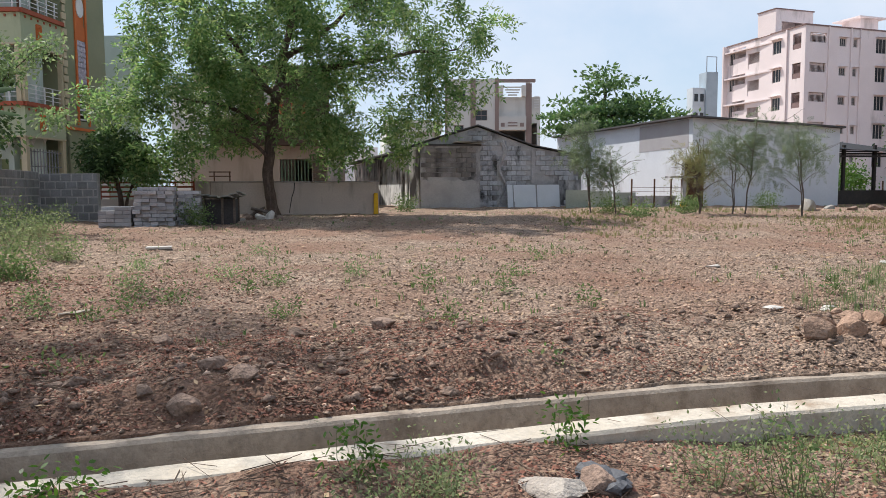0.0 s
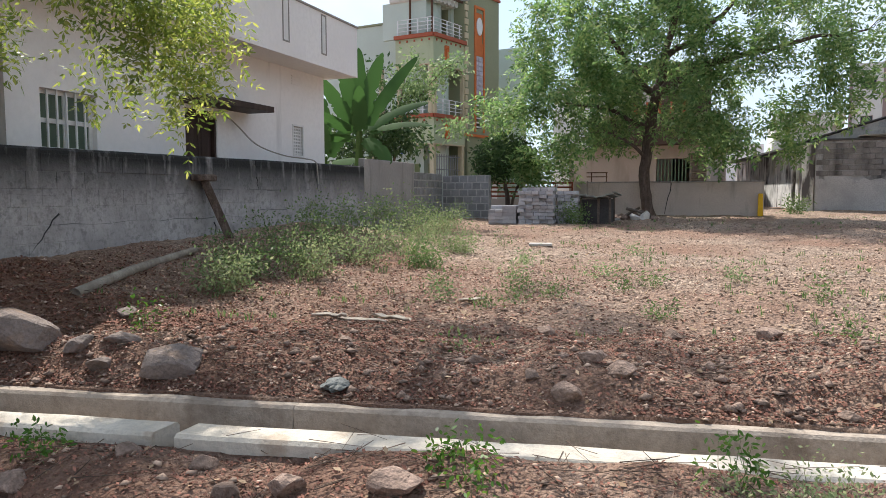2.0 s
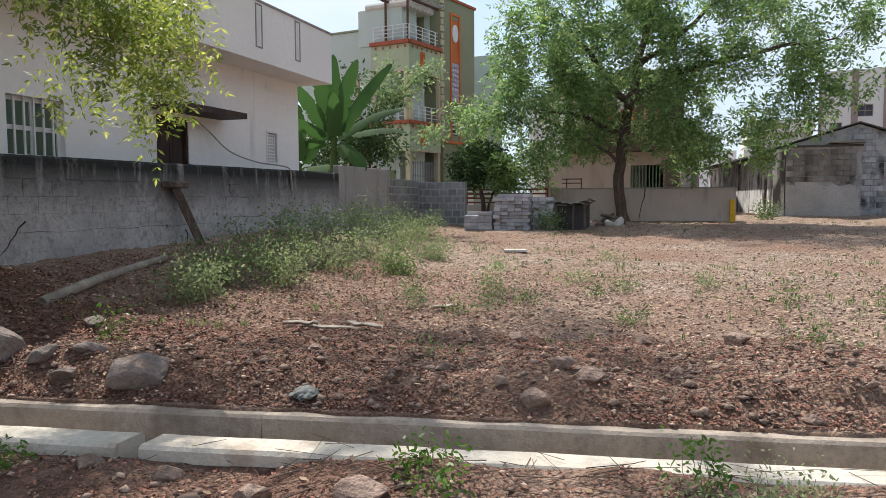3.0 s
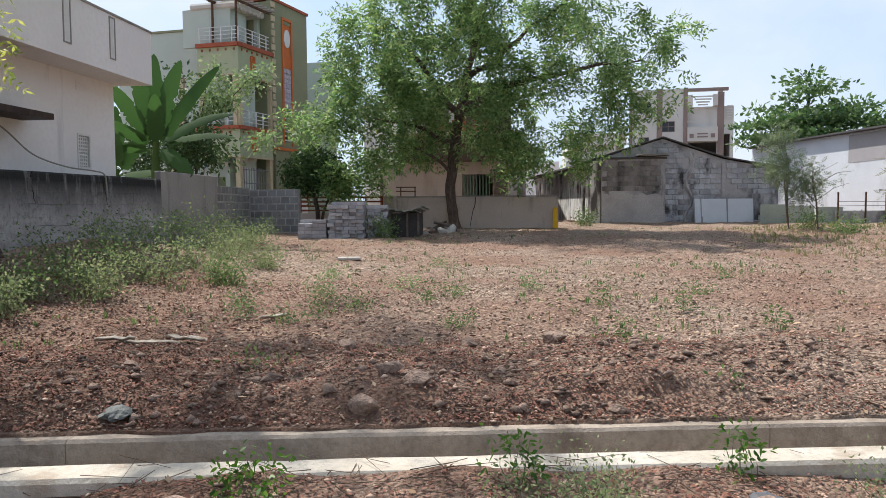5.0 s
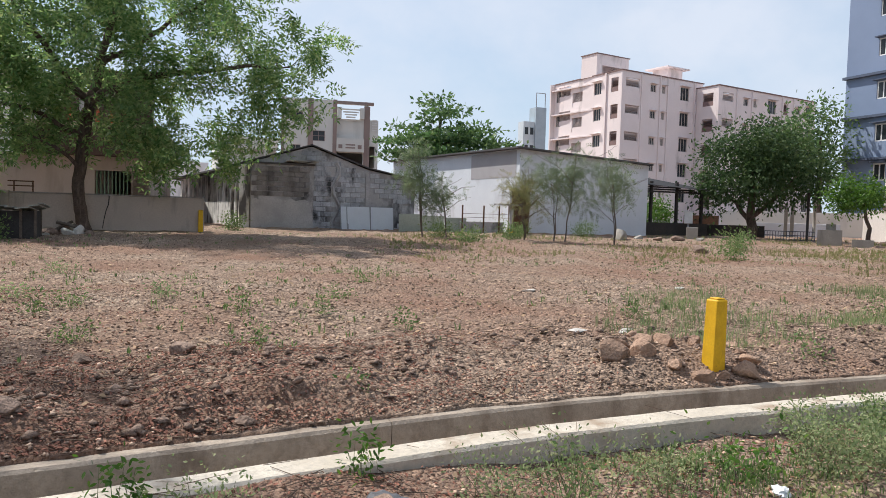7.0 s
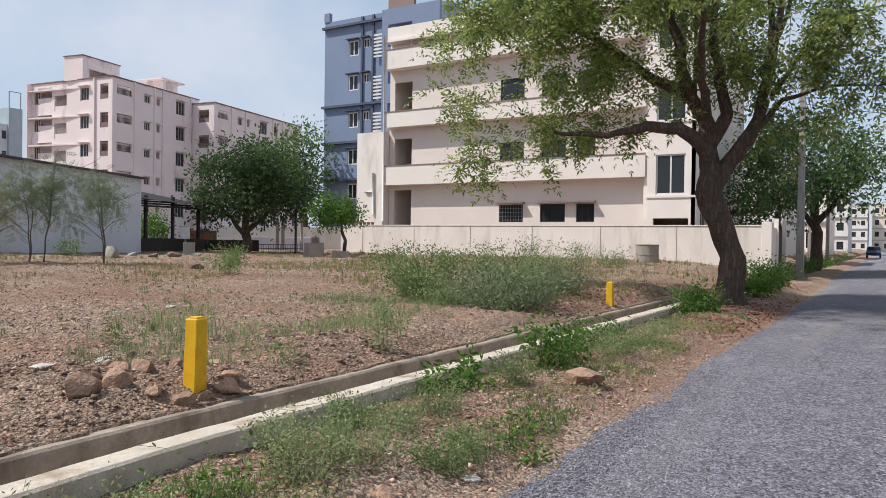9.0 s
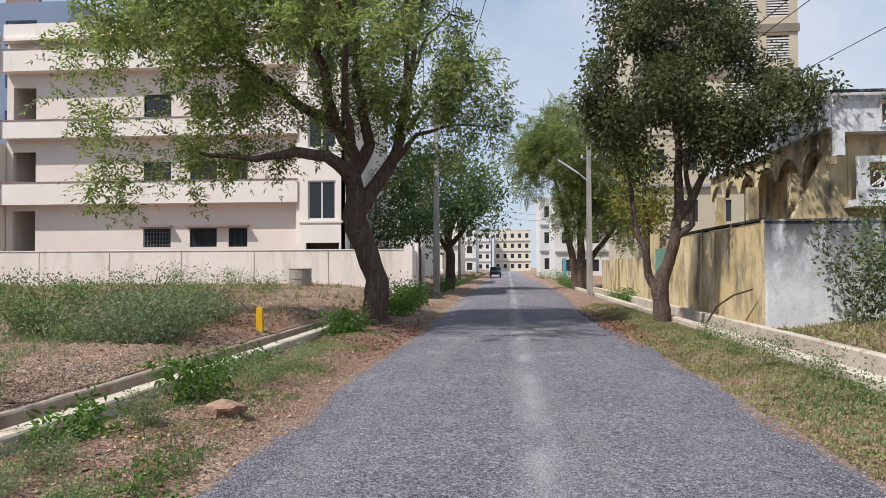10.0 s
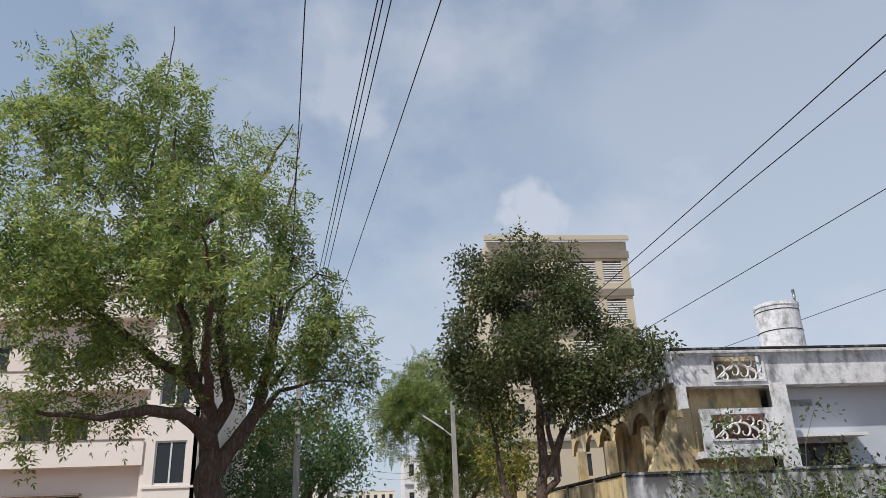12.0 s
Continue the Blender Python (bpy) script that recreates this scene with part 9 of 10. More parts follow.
def slim(label, x, y, z, h, crown, n, seed, leaf="neem_leaf", forks=2, wide=0.9, size=0.085, low=0.0):
    """A thin sapling: few slender stems that spread upward, with airy sprays of fine leaves."""
    rng = random.Random(seed)
    limbs, ells = [], []
    for k in range(forks):
        dx, dy = rng.uniform(-0.5, 0.5) * wide, rng.uniform(-0.3, 0.3)
        limbs.append([(x + 0.05 * dx, y, z - 0.1, 0.022), (x + dx * 0.3, y + dy * 0.4, z + h * 0.4, 0.016), (x + dx * 0.8, y + dy, z + h * 0.95, 0.006)])
        for s in (-1, 1, rng.choice((-1, 1))):
            a = rng.uniform(0.22, 0.68)
            q = (x + dx * a * 0.8, y + dy * a, z + h * a)
            e = (q[0] + s * wide * rng.uniform(0.6, 1.15), q[1] + rng.uniform(-0.5, 0.5), q[2] + h * rng.uniform(0.12, 0.34))
            limbs.append([(*q, 0.012), ((q[0] + e[0]) / 2, (q[1] + e[1]) / 2, (q[2] + e[2]) / 2 + 0.12, 0.008), (*e, 0.004)])
            ells.append(E((e[0] - s * 0.1, e[1], e[2] - 0.05), 0.28, 0.28))
            ells.append(E(((q[0] + e[0]) / 2, (q[1] + e[1]) / 2, (q[2] + e[2]) / 2 + 0.1), 0.28, 0.26))
        ells.append(E((x + dx * 0.7, y + dy, z + h * (1 - crown / 3)), wide * 0.45, h * crown / 3))
    if low:
        ells.append(E((x, y, z + low), wide * 0.5, low))
    return tree("sapling", label, "sapling", (x, y, z), limbs, ells, int(n * 0.8), 7, leaf, size, "pinnate", "pale_bark", seed, 0.13, 0.0, (1.6, -0.02), 0.5, "saplings by the white hall", 0.35, 0.34)


slim("slender sapling with airy light-green leaves before the white hall", 9.15, 24.3, 0.75, 3.4, 0.9, 115, 71, "sapling_leaf", 3, 1.4)
slim("thin sapling with sparse drooping leaves before the white hall", 9.95, 24.0, 0.75, 2.2, 0.8, 50, 72, "sapling_leaf", 2, 1.0)
slim("bushy twiggy sapling, nearly bare, before the white hall", 12.4, 22.9, 0.72, 2.6, 1.2, 70, 73, "dry_grass", 6, 0.95, low=0.7)
slim("tall thin sapling with fine leaves before the white hall", 13.65, 22.2, 0.72, 3.3, 0.8, 75, 74, "sapling_leaf", 2, 1.3)
slim("tall thin sapling with two stems before the white hall", 13.4, 22.5, 0.72, 2.9, 0.7, 58, 75, "sapling_leaf", 2, 1.1)
slim("young sapling with a light-green crown before the white hall", 15.1, 21.3, 0.70, 3.0, 0.9, 90, 76, "sapling_leaf", 3, 1.4)


def shrub(name, label, x, y, r, h, n, per, leaf, size, seed, kind="simple", stems=7, flat=1.0, group="", spread=0.09, bare=0):
    """A low bush: thin stems from one root and leaves along them."""
    rng = np.random.default_rng(seed)
    z = ground_z(x, y)
    ob = thing(name, label, "plant", x, y, z, 0, group)
    bm = bmesh.new()
    tips = []
    for k in range(stems):
        a, rr = rng.uniform(0, 2 * math.pi), r * rng.uniform(0.35, 1.0)
        tip = Vector((rr * math.cos(a), rr * math.sin(a) * flat, h * rng.uniform(0.6, 1.0)))
        mid = Vector((tip.x * 0.45, tip.y * 0.45, tip.z * 0.6)) + Vector(rng.normal(0, 0.04, 3))
        root = Vector((tip.x, tip.y, 0)) * rng.uniform(0.05, 0.55) + Vector((0, 0, -0.06))
        mid += root * 0.5
        thin = min(1.0, 0.35 + 0.65 * h)
        tube(bm, [root, mid, tip], [0.005 * thin, 0.0035 * thin, 0.0012], 4, False)
        for t in np.linspace(0.12, 1.0, max(2, n // stems)):
            q = mid.lerp(tip, (t - 0.4) / 0.6) if t > 0.4 else root.lerp(mid, t / 0.4)
            tips.append(q + Vector(rng.normal(0, 0.05 * r + 0.02, 3)))
    for k in range(bare):
        a, rr = rng.uniform(0, 2 * math.pi), r * rng.uniform(0.9, 1.35)
        top = h * rng.uniform(1.0, 1.5)
        d = Vector((math.cos(a), math.sin(a), 0))
        tube(bm, [d * (0.2 * r), d * (0.5 * rr) + Vector((0, 0, 0.75 * top)), d * (0.8 * rr) + Vector((0, 0, top)), d * (1.1 * rr) + Vector((0, 0, 0.9 * top))], [0.009, 0.007, 0.005, 0.002], 4, False)
        tips += [d * (rr * q) + Vector((0, 0, top * (0.95 - 0.4 * (q - 0.85) ** 2))) + Vector(rng.normal(0, 0.05, 3)) for q in (0.6, 0.75, 0.9, 1.05)]
    part("stalk", bm, MAT["green_stem"], ob, local=True)["kind"] = "stuff"
    v, f = leaf_cloud(rng, [list(t) for t in tips], spread, per, kind, size, 0.0)
    v[:, 2] = np.maximum(v[:, 2], 0.004)
    lv = mesh_np("foliage", v, f, MAT[leaf], ob)
    lv["kind"] = "stuff"
    return ob


def banana(label, x, y, z, tall, leaves, seed):
    """A banana plant: a sheathed stem and broad blades, each with its own bearing, rise and twist, torn along the edges."""
    rng = random.Random(seed)
    ob = thing("banana_plant", label, "banana plant", x, y, z, 0, "banana plants")
    bm = bmesh.new()
    tube(bm, [(0, 0, -0.2), (0.02, 0, tall * 0.5), (0.05, 0.02, tall)], [0.14, 0.12, 0.07], 10)
    part("stem", bm, MAT["banana"], ob, local=True, shade=True)
    for turn, up, length, width, twist in leaves:
        bm = bmesh.new()
        n = 36
        d = Vector((math.cos(radians(turn)), math.sin(radians(turn)), 0))
        flat = Vector((-d.y, d.x, 0))
        rows = []
        p = Vector((0.05, 0.02, tall - 0.1 - 0.1 * rng.random()))
        ang = up
        for k in range(n + 1):
            f = k / n
            w = width * 0.40 * (math.sin(math.pi * min(1.0, 0.10 + f * 0.90)) ** 0.5 if f > 0.16 else 0.09)
            if f > 0.2:
                w *= rng.uniform(0.93, 1.03) * (0.72 if rng.random() < 0.12 else 1.0)
            way = d * math.cos(radians(ang)) + Vector((0, 0, math.sin(radians(ang))))
            nor = way.cross(flat)
            s = flat * math.cos(radians(twist)) + nor * math.sin(radians(twist))
            fold = way.cross(s) * (0.22 * w)
            rows.append([bm.verts.new(p + s * w - fold), bm.verts.new(p), bm.verts.new(p - s * w - fold)])
            p = p + length / n * way
            ang -= (10 + 40 * f) * (1.3 if up < 50 else 0.55) / n
        for a, b in zip(rows, rows[1:]):
            bm.faces.new((a[0], a[1], b[1], b[0]))
            bm.faces.new((a[1], a[2], b[2], b[1]))
        part("leaf", bm, MAT["banana"], ob, local=True, shade=True)
    return ob


banana("tall banana plant with broad torn leaves behind the old wall", -7.75, 15.7, 0.7, 2.3,
       [(116, 86, 2.2, 0.5, 0), (26, 80, 2.1, 0.52, 80), (26, 60, 2.4, 0.42, 70), (26, 40, 1.9, 0.44, 40), (26, 22, 1.8, 0.44, 30), (206, 62, 1.8, 0.5, 70), (206, 34, 1.7, 0.5, 40),
        (-64, 66, 1.3, 0.5, 10), (-20, -20, 1.25, 0.5, 40), (206, 8, 1.4, 0.46, 30), (100, 55, 1.9, 0.5, 20), (200, 80, 2.0, 0.5, 85)], 3)
banana("shorter banana plant crowded behind the old wall", -8.6, 15.5, 0.7, 1.7,
       [(116, 84, 1.6, 0.46, 0), (206, 66, 1.6, 0.46, 70), (26, 62, 1.6, 0.46, 60), (-64, 60, 1.2, 0.46, 0), (206, 20, 1.4, 0.46, 30), (20, 15, 1.3, 0.46, 30)], 4)

# ---- stones, litter and plants on the ground ----
MAT["pebble"] = surf("pebbles_of_the_plot", (0.45, 0.318, 0.235), (0.34, 0.23, 0.168), 3.0, fine_amt=0.1, per_island=0.6, bump=0)
MAT["chip"] = surf("road_stone_chips", (0.27, 0.262, 0.295), (0.22, 0.213, 0.243), 3.0, fine_amt=0.05, per_island=0.5, bump=0)
MAT["twig"] = surf("dry_twigs", (0.16, 0.11, 0.08), (0.10, 0.07, 0.05), 3.0, fine_amt=0.1, per_island=0.4, bump=0)
MAT["straw_leaf"] = surf("pale_dry_leaves", (0.38, 0.27, 0.17), (0.28, 0.17, 0.10), 3.0, fine_amt=0.1, per_island=0.45, bump=0)
OCTA_V = np.array([(1, 0, 0), (0, 1, 0), (-1, 0, 0), (0, -1, 0), (0, 0, 1), (0, 0, -0.6)], dtype=float)
OCTA_F = np.array([(0, 1, 4), (1, 2, 4), (2, 3, 4), (3, 0, 4), (1, 0, 5), (2, 1, 5), (3, 2, 5), (0, 3, 5)])


def stones(name, label, pts, sizes, mat, seed, flat=0.6, sink=0.15):
    """Very many small stones, each a jittered eight-faced lump, as one object."""
    rng = np.random.default_rng(seed)
    n = len(pts)
    v = OCTA_V[None] + rng.normal(0, 0.22, (n, 6, 3))
    v *= (np.asarray(sizes)[:, None] * rng.uniform(0.7, 1.3, (n, 3)) * (1, 1, flat))[:, None, :] * 0.5
    a = rng.uniform(0, 2 * math.pi, n)
    c, s = np.cos(a)[:, None], np.sin(a)[:, None]
    x, y = v[:, :, 0] * c - v[:, :, 1] * s, v[:, :, 0] * s + v[:, :, 1] * c
    v = np.stack([x, y, v[:, :, 2]], axis=2)
    p = np.asarray(pts, dtype=float).copy()
    p[:, 2] += np.asarray(sizes) * flat * (0.5 - sink) * 0.6
    v += p[:, None, :]
    f = (OCTA_F[None] + (np.arange(n) * 6)[:, None, None]).reshape(-1, 3)
    ob = mesh_np(name, v.reshape(-1, 3), f, mat)
    return tagged(ob, label, "stones", kind="stuff")


def flakes(name, label, pts, sizes, mat, seed, category="dry leaves", curl=0.35, slim=0.5):
    """Very many fallen leaves: small curled four-cornered blades lying every way."""
    rng = np.random.default_rng(seed)
    n = len(pts)
    a = rng.uniform(0, 2 * math.pi, n)
    d = np.stack([np.cos(a), np.sin(a), rng.normal(0, curl, n)], axis=1)
    e = np.stack([-np.sin(a), np.cos(a), rng.normal(0, curl, n)], axis=1)
    L = np.asarray(sizes)[:, None]
    p = np.asarray(pts, dtype=float) + np.stack([np.zeros(n), np.zeros(n), np.asarray(sizes) * 0.22 + 0.004], axis=1)
    q = np.stack([p - d * L / 2, p + e * L * slim / 2 + (0, 0, 0.004), p + d * L / 2, p - e * L * slim / 2], axis=1)
    ob = mesh_np(name, q.reshape(-1, 3), np.arange(4 * n).reshape(-1, 4), mat)
    return tagged(ob, label, category, kind="stuff")


def scatter(seed, n, x0, x1, d0, d1, keep=None, along_drain=True, power=1.0):
    rng = random.Random(seed)
    out = []
    while len(out) < n:
        x = rng.uniform(x0, x1)
        d = d0 + (d1 - d0) * rng.random() ** power
        y = d + (drain_y(x) if along_drain else 0.0)
        if keep is None or keep(x, y, rng):
            out.append((x, y, land(x, y)))
    return out


def sized(seed, n, lo, hi, p=3.0):
    rng = np.random.default_rng(seed)
    return lo + (hi - lo) * rng.random(n) ** p


def patchy(scale, level):
    return lambda x, y, rng: noise.noise((x * scale, y * scale, 8.8)) + rng.uniform(-0.3, 0.3) > level


stones("pebbles", "small reddish and grey stones strewn over the bare soil", scatter(1, 26000, -7, 11, 0.12, 7.0, None, power=1.4), sized(1, 26000, 0.008, 0.05, 3), MAT["pebble"], 1)
stones("clods", "dry clods and pebbles over the middle of the plot", scatter(2, 34000, -6.5, 26, 2.0, 20, None, power=1.2), sized(2, 34000, 0.012, 0.065, 4), MAT["pebble"], 2)
MAT["clod"] = surf("dark_earth_clods", (0.25, 0.165, 0.12), (0.19, 0.122, 0.09), 3.0, fine_amt=0.1, per_island=0.4, bump=0)
stones("clods", "dark earth clods scattered over the bare plot", scatter(18, 15000, -6.5, 24, 0.9, 17, patchy(0.5, -0.25), power=1.3), sized(18, 15000, 0.012, 0.055, 3), MAT["clod"], 18)
stones("bank_stones", "loose stones on the low bank behind the drain", scatter(3, 2200, -6, 8, 0.15, 1.9, patchy(0.8, -0.1)), sized(3, 2200, 0.025, 0.10, 3.5), MAT["rock"], 3)
stones("verge_stones", "loose stones on the verge between drain and road", scatter(4, 3500, -6, 16, -2.6, -0.7), sized(4, 3500, 0.008, 0.07, 3), MAT["pebble"], 4)
stones("road_chips", "loose grey stone chips on the road surface", [(x, y, 0.03 * (1 - ((y + 0.4) / 2.4) ** 2)) for x, y, z in scatter(5, 70000, -4.0, 15, -2.75, 2.0, lambda x, y, r: r.random() < min(0.25 + 0.75 * smooth((x - 1) / 2.5), 1.4 - x / 12), False, 1.0)], sized(5, 70000, 0.009, 0.025, 2), MAT["chip"], 5, 0.7, 0.3)
flakes("fallen_leaves", "reddish-brown fallen leaves on the bank behind the drain", scatter(6, 48000, -6.5, 5, 0.14, 2.4, lambda x, y, r: noise.noise((x * 0.7, y * 0.7, 8.8)) + r.uniform(-0.3, 0.3) > -0.4 and r.random() < 1.25 - 0.3 * x, power=1.3), sized(6, 48000, 0.009, 0.036, 1.5), MAT["dead_leaf"], 6)
flakes("fallen_leaves", "reddish-brown fallen leaves and bark on the near verge", scatter(7, 18000, -6, 16, -2.4, -0.68, patchy(0.7, -0.25)), sized(7, 18000, 0.009, 0.034, 1.8), MAT["dead_leaf"], 7)
flakes("fallen_leaves", "brown fallen leaves round the roadside trees", [(x, y, max(z, 0.0)) for x, y, z in scatter(8, 3500, 13, 27, 2.0, 4.4, lambda x, y, r: r.random() < math.exp(-((x - 17.5) / 4.5) ** 2), False)] + [(x, y, max(z, 0.0)) for x, y, z in scatter(9, 3500, 15, 30, -4.4, -2.4, lambda x, y, r: r.random() < math.exp(-((x - 20.5) / 4.0) ** 2), False)], sized(8, 7000, 0.03, 0.10, 1.5), MAT["dead_leaf"], 8)
flakes("fallen_leaves", "reddish-brown fallen leaves in the shade along the old wall", scatter(14, 20000, -6.4, 0.5, 1.2, 7.0, lambda x, y, r: r.random() < 1.1 - (x + 6.4) / 6.5, power=1.2), sized(14, 20000, 0.012, 0.05, 1.5), MAT["dead_leaf"], 14)
flakes("fallen_leaves", "reddish-brown leaf litter on the verge under the young tree", scatter(17, 14000, -6.0, 3.5, -2.3, -0.68, patchy(0.8, -0.4)), sized(17, 14000, 0.010, 0.036, 1.8), MAT["dead_leaf"], 17)
flakes("dry_litter", "dark dry bits of leaf and bark over the plot", scatter(15, 16000, -6.0, 24, 2.0, 18.0, patchy(0.4, -0.3), power=1.2), sized(15, 16000, 0.012, 0.06, 2), MAT["twig"], 15, slim=0.4)
flakes("straw", "pale straw and dry leaves over the plot", scatter(16, 9000, -6.0, 24, 2.5, 18.0, patchy(0.35, -0.2), power=1.2), sized(16, 9000, 0.02, 0.11, 2), MAT["straw_leaf"], 16, slim=0.35)
flakes("pale_leaves", "pale dry leaves and chips of bark over the soil", scatter(10, 4200, -6.5, 12, -2.0, 9.0, lambda x, y, r: not -0.7 < y - drain_y(x) < 0.12, power=1.3), sized(10, 4200, 0.015, 0.07, 2), MAT["straw_leaf"], 10)
flakes("fallen_leaves", "brown leaves and red soil by the second boundary post", scatter(11, 3000, 12.5, 20, 0.2, 2.6, patchy(0.6, -0.1)), sized(11, 3000, 0.03, 0.10, 1.5), MAT["dead_leaf"], 11)


def twigs(name, label, pts, seed, lo, hi, thick):
    rng = np.random.default_rng(seed)
    n = len(pts)
    a = rng.uniform(0, 2 * math.pi, n)
    L = rng.uniform(lo, hi, n)
    d = np.stack([np.cos(a), np.sin(a), rng.normal(0, 0.08, n)], axis=1) * L[:, None] / 2
    e = np.stack([-np.sin(a), np.cos(a), np.zeros(n)], axis=1) * thick
    p = np.asarray(pts, dtype=float) + (0, 0, 0.02)
    up = np.zeros((n, 3))
    up[:, 2] = thick
    v = np.stack([p - d - e, p - d + e, p - d + up * 1.7, p + d - e * 0.5, p + d + e * 0.5, p + d + up], axis=1)
    f = np.array([(0, 3, 4, 1), (1, 4, 5, 2), (2, 5, 3, 0)])
    f = (f[None] + (np.arange(n) * 6)[:, None, None]).reshape(-1, 4)
    return tagged(mesh_np(name, v.reshape(-1, 3), f, MAT["twig"]), label, "twigs", kind="stuff")


twigs("dry_twigs", "thin dry twigs lying on the bank and verge", scatter(12, 2200, -6, 8, -2.0, 2.4, lambda x, y, r: not -0.42 < y - drain_y(x) < 0.12), 12, 0.06, 0.35, 0.003)
twigs("dry_twigs", "long thin dry stems lying along the drain wall", [(x, y, 0.15 if -0.7 < y - drain_y(x) < -0.4 else z) for x, y, z in scatter(13, 45, -3, 7, -0.9, -0.45)], 13, 0.1, 0.4, 0.002)


def tufts(name, label, pts, hgt, mat, seed, blades=7, category="grass", lean=0.5, wide=0.012):
    """Grass and sprouts: narrow blades in tufts, as one object."""
    rng = np.random.default_rng(seed)
    p = np.repeat(np.asarray(pts, dtype=float), blades, axis=0)
    n = len(p)
    p[:, :2] += rng.normal(0, 0.025, (n, 2))
    a = rng.uniform(0, 2 * math.pi, n)
    h = np.repeat(np.asarray(hgt), blades) * rng.uniform(0.5, 1.0, n)
    d = np.stack([np.cos(a), np.sin(a), np.zeros(n)], axis=1)
    e = np.stack([-np.sin(a), np.cos(a), np.zeros(n)], axis=1) * wide / 2
    k = rng.uniform(0.2, 1.0, n)[:, None] * lean
    up = np.zeros((n, 3))
    up[:, 2] = 1
    mid = p + up * (h * 0.55)[:, None] + d * k * (h * 0.3)[:, None]
    tip = p + up * (h * 0.95)[:, None] + d * k * (h * 0.95)[:, None]
    q = np.stack([p - e * 0.6, mid - e, mid + e, p + e * 0.6], axis=1)
    r = np.stack([mid - e, tip - e * 0.15, tip + e * 0.15, mid + e], axis=1)
    v = np.concatenate([q, r]).reshape(-1, 3)
    return tagged(mesh_np(name, v, np.arange(len(v)).reshape(-1, 4), mat), label, category, kind="stuff")


MAT["cover_leaf"] = leaf_mat("yellow_green_ground_cover", [(0.17, 0.20, 0.08), (0.26, 0.265, 0.115), (0.36, 0.325, 0.17), (0.24, 0.18, 0.11)], 0.7, 0.3)
flakes("ground_cover", "low yellow-green creeping weeds carpeting the far verge", [(x, y, z + 0.02) for x, y, z in scatter(27, 40000, 3.5, 26, -4.35, -2.85, patchy(1.3, -0.15), False, 1.0)], sized(27, 40000, 0.012, 0.042, 1.5), MAT["cover_leaf"], 27, "weeds", 0.7, 0.6)
flakes("ground_cover", "low creeping weeds in patches on the near verge", [(x, y, z + 0.015) for x, y, z in scatter(28, 9000, 2.2, 17, -2.2, -0.75, patchy(1.1, 0.22))], sized(28, 9000, 0.012, 0.038, 1.5), MAT["cover_leaf"], 28, "weeds", 0.7, 0.6)
tufts("plot_grass", "thin yellow-green grass on the plot beside the drain", scatter(30, 1500, 5.0, 15, 0.8, 5.0, patchy(0.5, 0.12)), sized(30, 1500, 0.05, 0.26, 2), MAT["dusty_weed"], 30, 6, wide=0.006)
flakes("ground_cover", "dry yellow-green weeds on the soil behind the far drain", [(x, y, z + 0.03) for x, y, z in scatter(29, 9000, 6.0, 17.4, -9.5, -5.7, patchy(0.6, -0.1), False)], sized(29, 9000, 0.03, 0.09, 1.5), MAT["cover_leaf"], 29, "weeds", 0.8, 0.6)
tufts("verge_grass", "dry and green grass on the far verge of the road", scatter(20, 5200, 4.0, 30, -4.3, -2.85, patchy(0.9, -0.35), False), sized(20, 5200, 0.02, 0.10, 2), MAT["dry_grass"], 20, 6)
tufts("verge_grass", "green weeds among the grass on the far verge", scatter(21, 1300, 4.5, 26, -4.3, -3.1, patchy(0.7, 0.0), False), sized(21, 1300, 0.03, 0.11, 2), MAT["weed_light"], 21, 7, wide=0.016)
tufts("plot_grass", "dry grass over the soil behind the far drain", scatter(22, 2600, 5.0, 17.4, -10.5, -5.7, patchy(0.5, -0.2), False), sized(22, 2600, 0.04, 0.22, 2), MAT["dry_grass"], 22, 6)
tufts("verge_grass", "thin grass and weeds on the near verge", scatter(23, 2600, 2.5, 17, -2.3, -0.72, patchy(0.8, 0.2)), sized(23, 2600, 0.02, 0.09, 2), MAT["weed"], 23, 6, wide=0.009)
tufts("plot_grass", "sparse low grass over the plot", scatter(24, 1700, -6, 26, 1.5, 20, patchy(0.35, 0.1), power=1.1), sized(24, 1700, 0.03, 0.14, 2), MAT["weed"], 24, 5, wide=0.014)
tufts("plot_grass", "pale dry grass at the back of the plot", scatter(25, 2600, 6, 33, 10, 22, patchy(0.3, 0.1)), sized(25, 2600, 0.04, 0.22, 2), MAT["dry_grass"], 25, 6)
tufts("plot_grass", "dry grass towards the cream wall", scatter(26, 2600, 15, 33.5, 0.4, 14, patchy(0.3, -0.1)), sized(26, 2600, 0.05, 0.3, 2), MAT["dry_grass"], 26, 6)


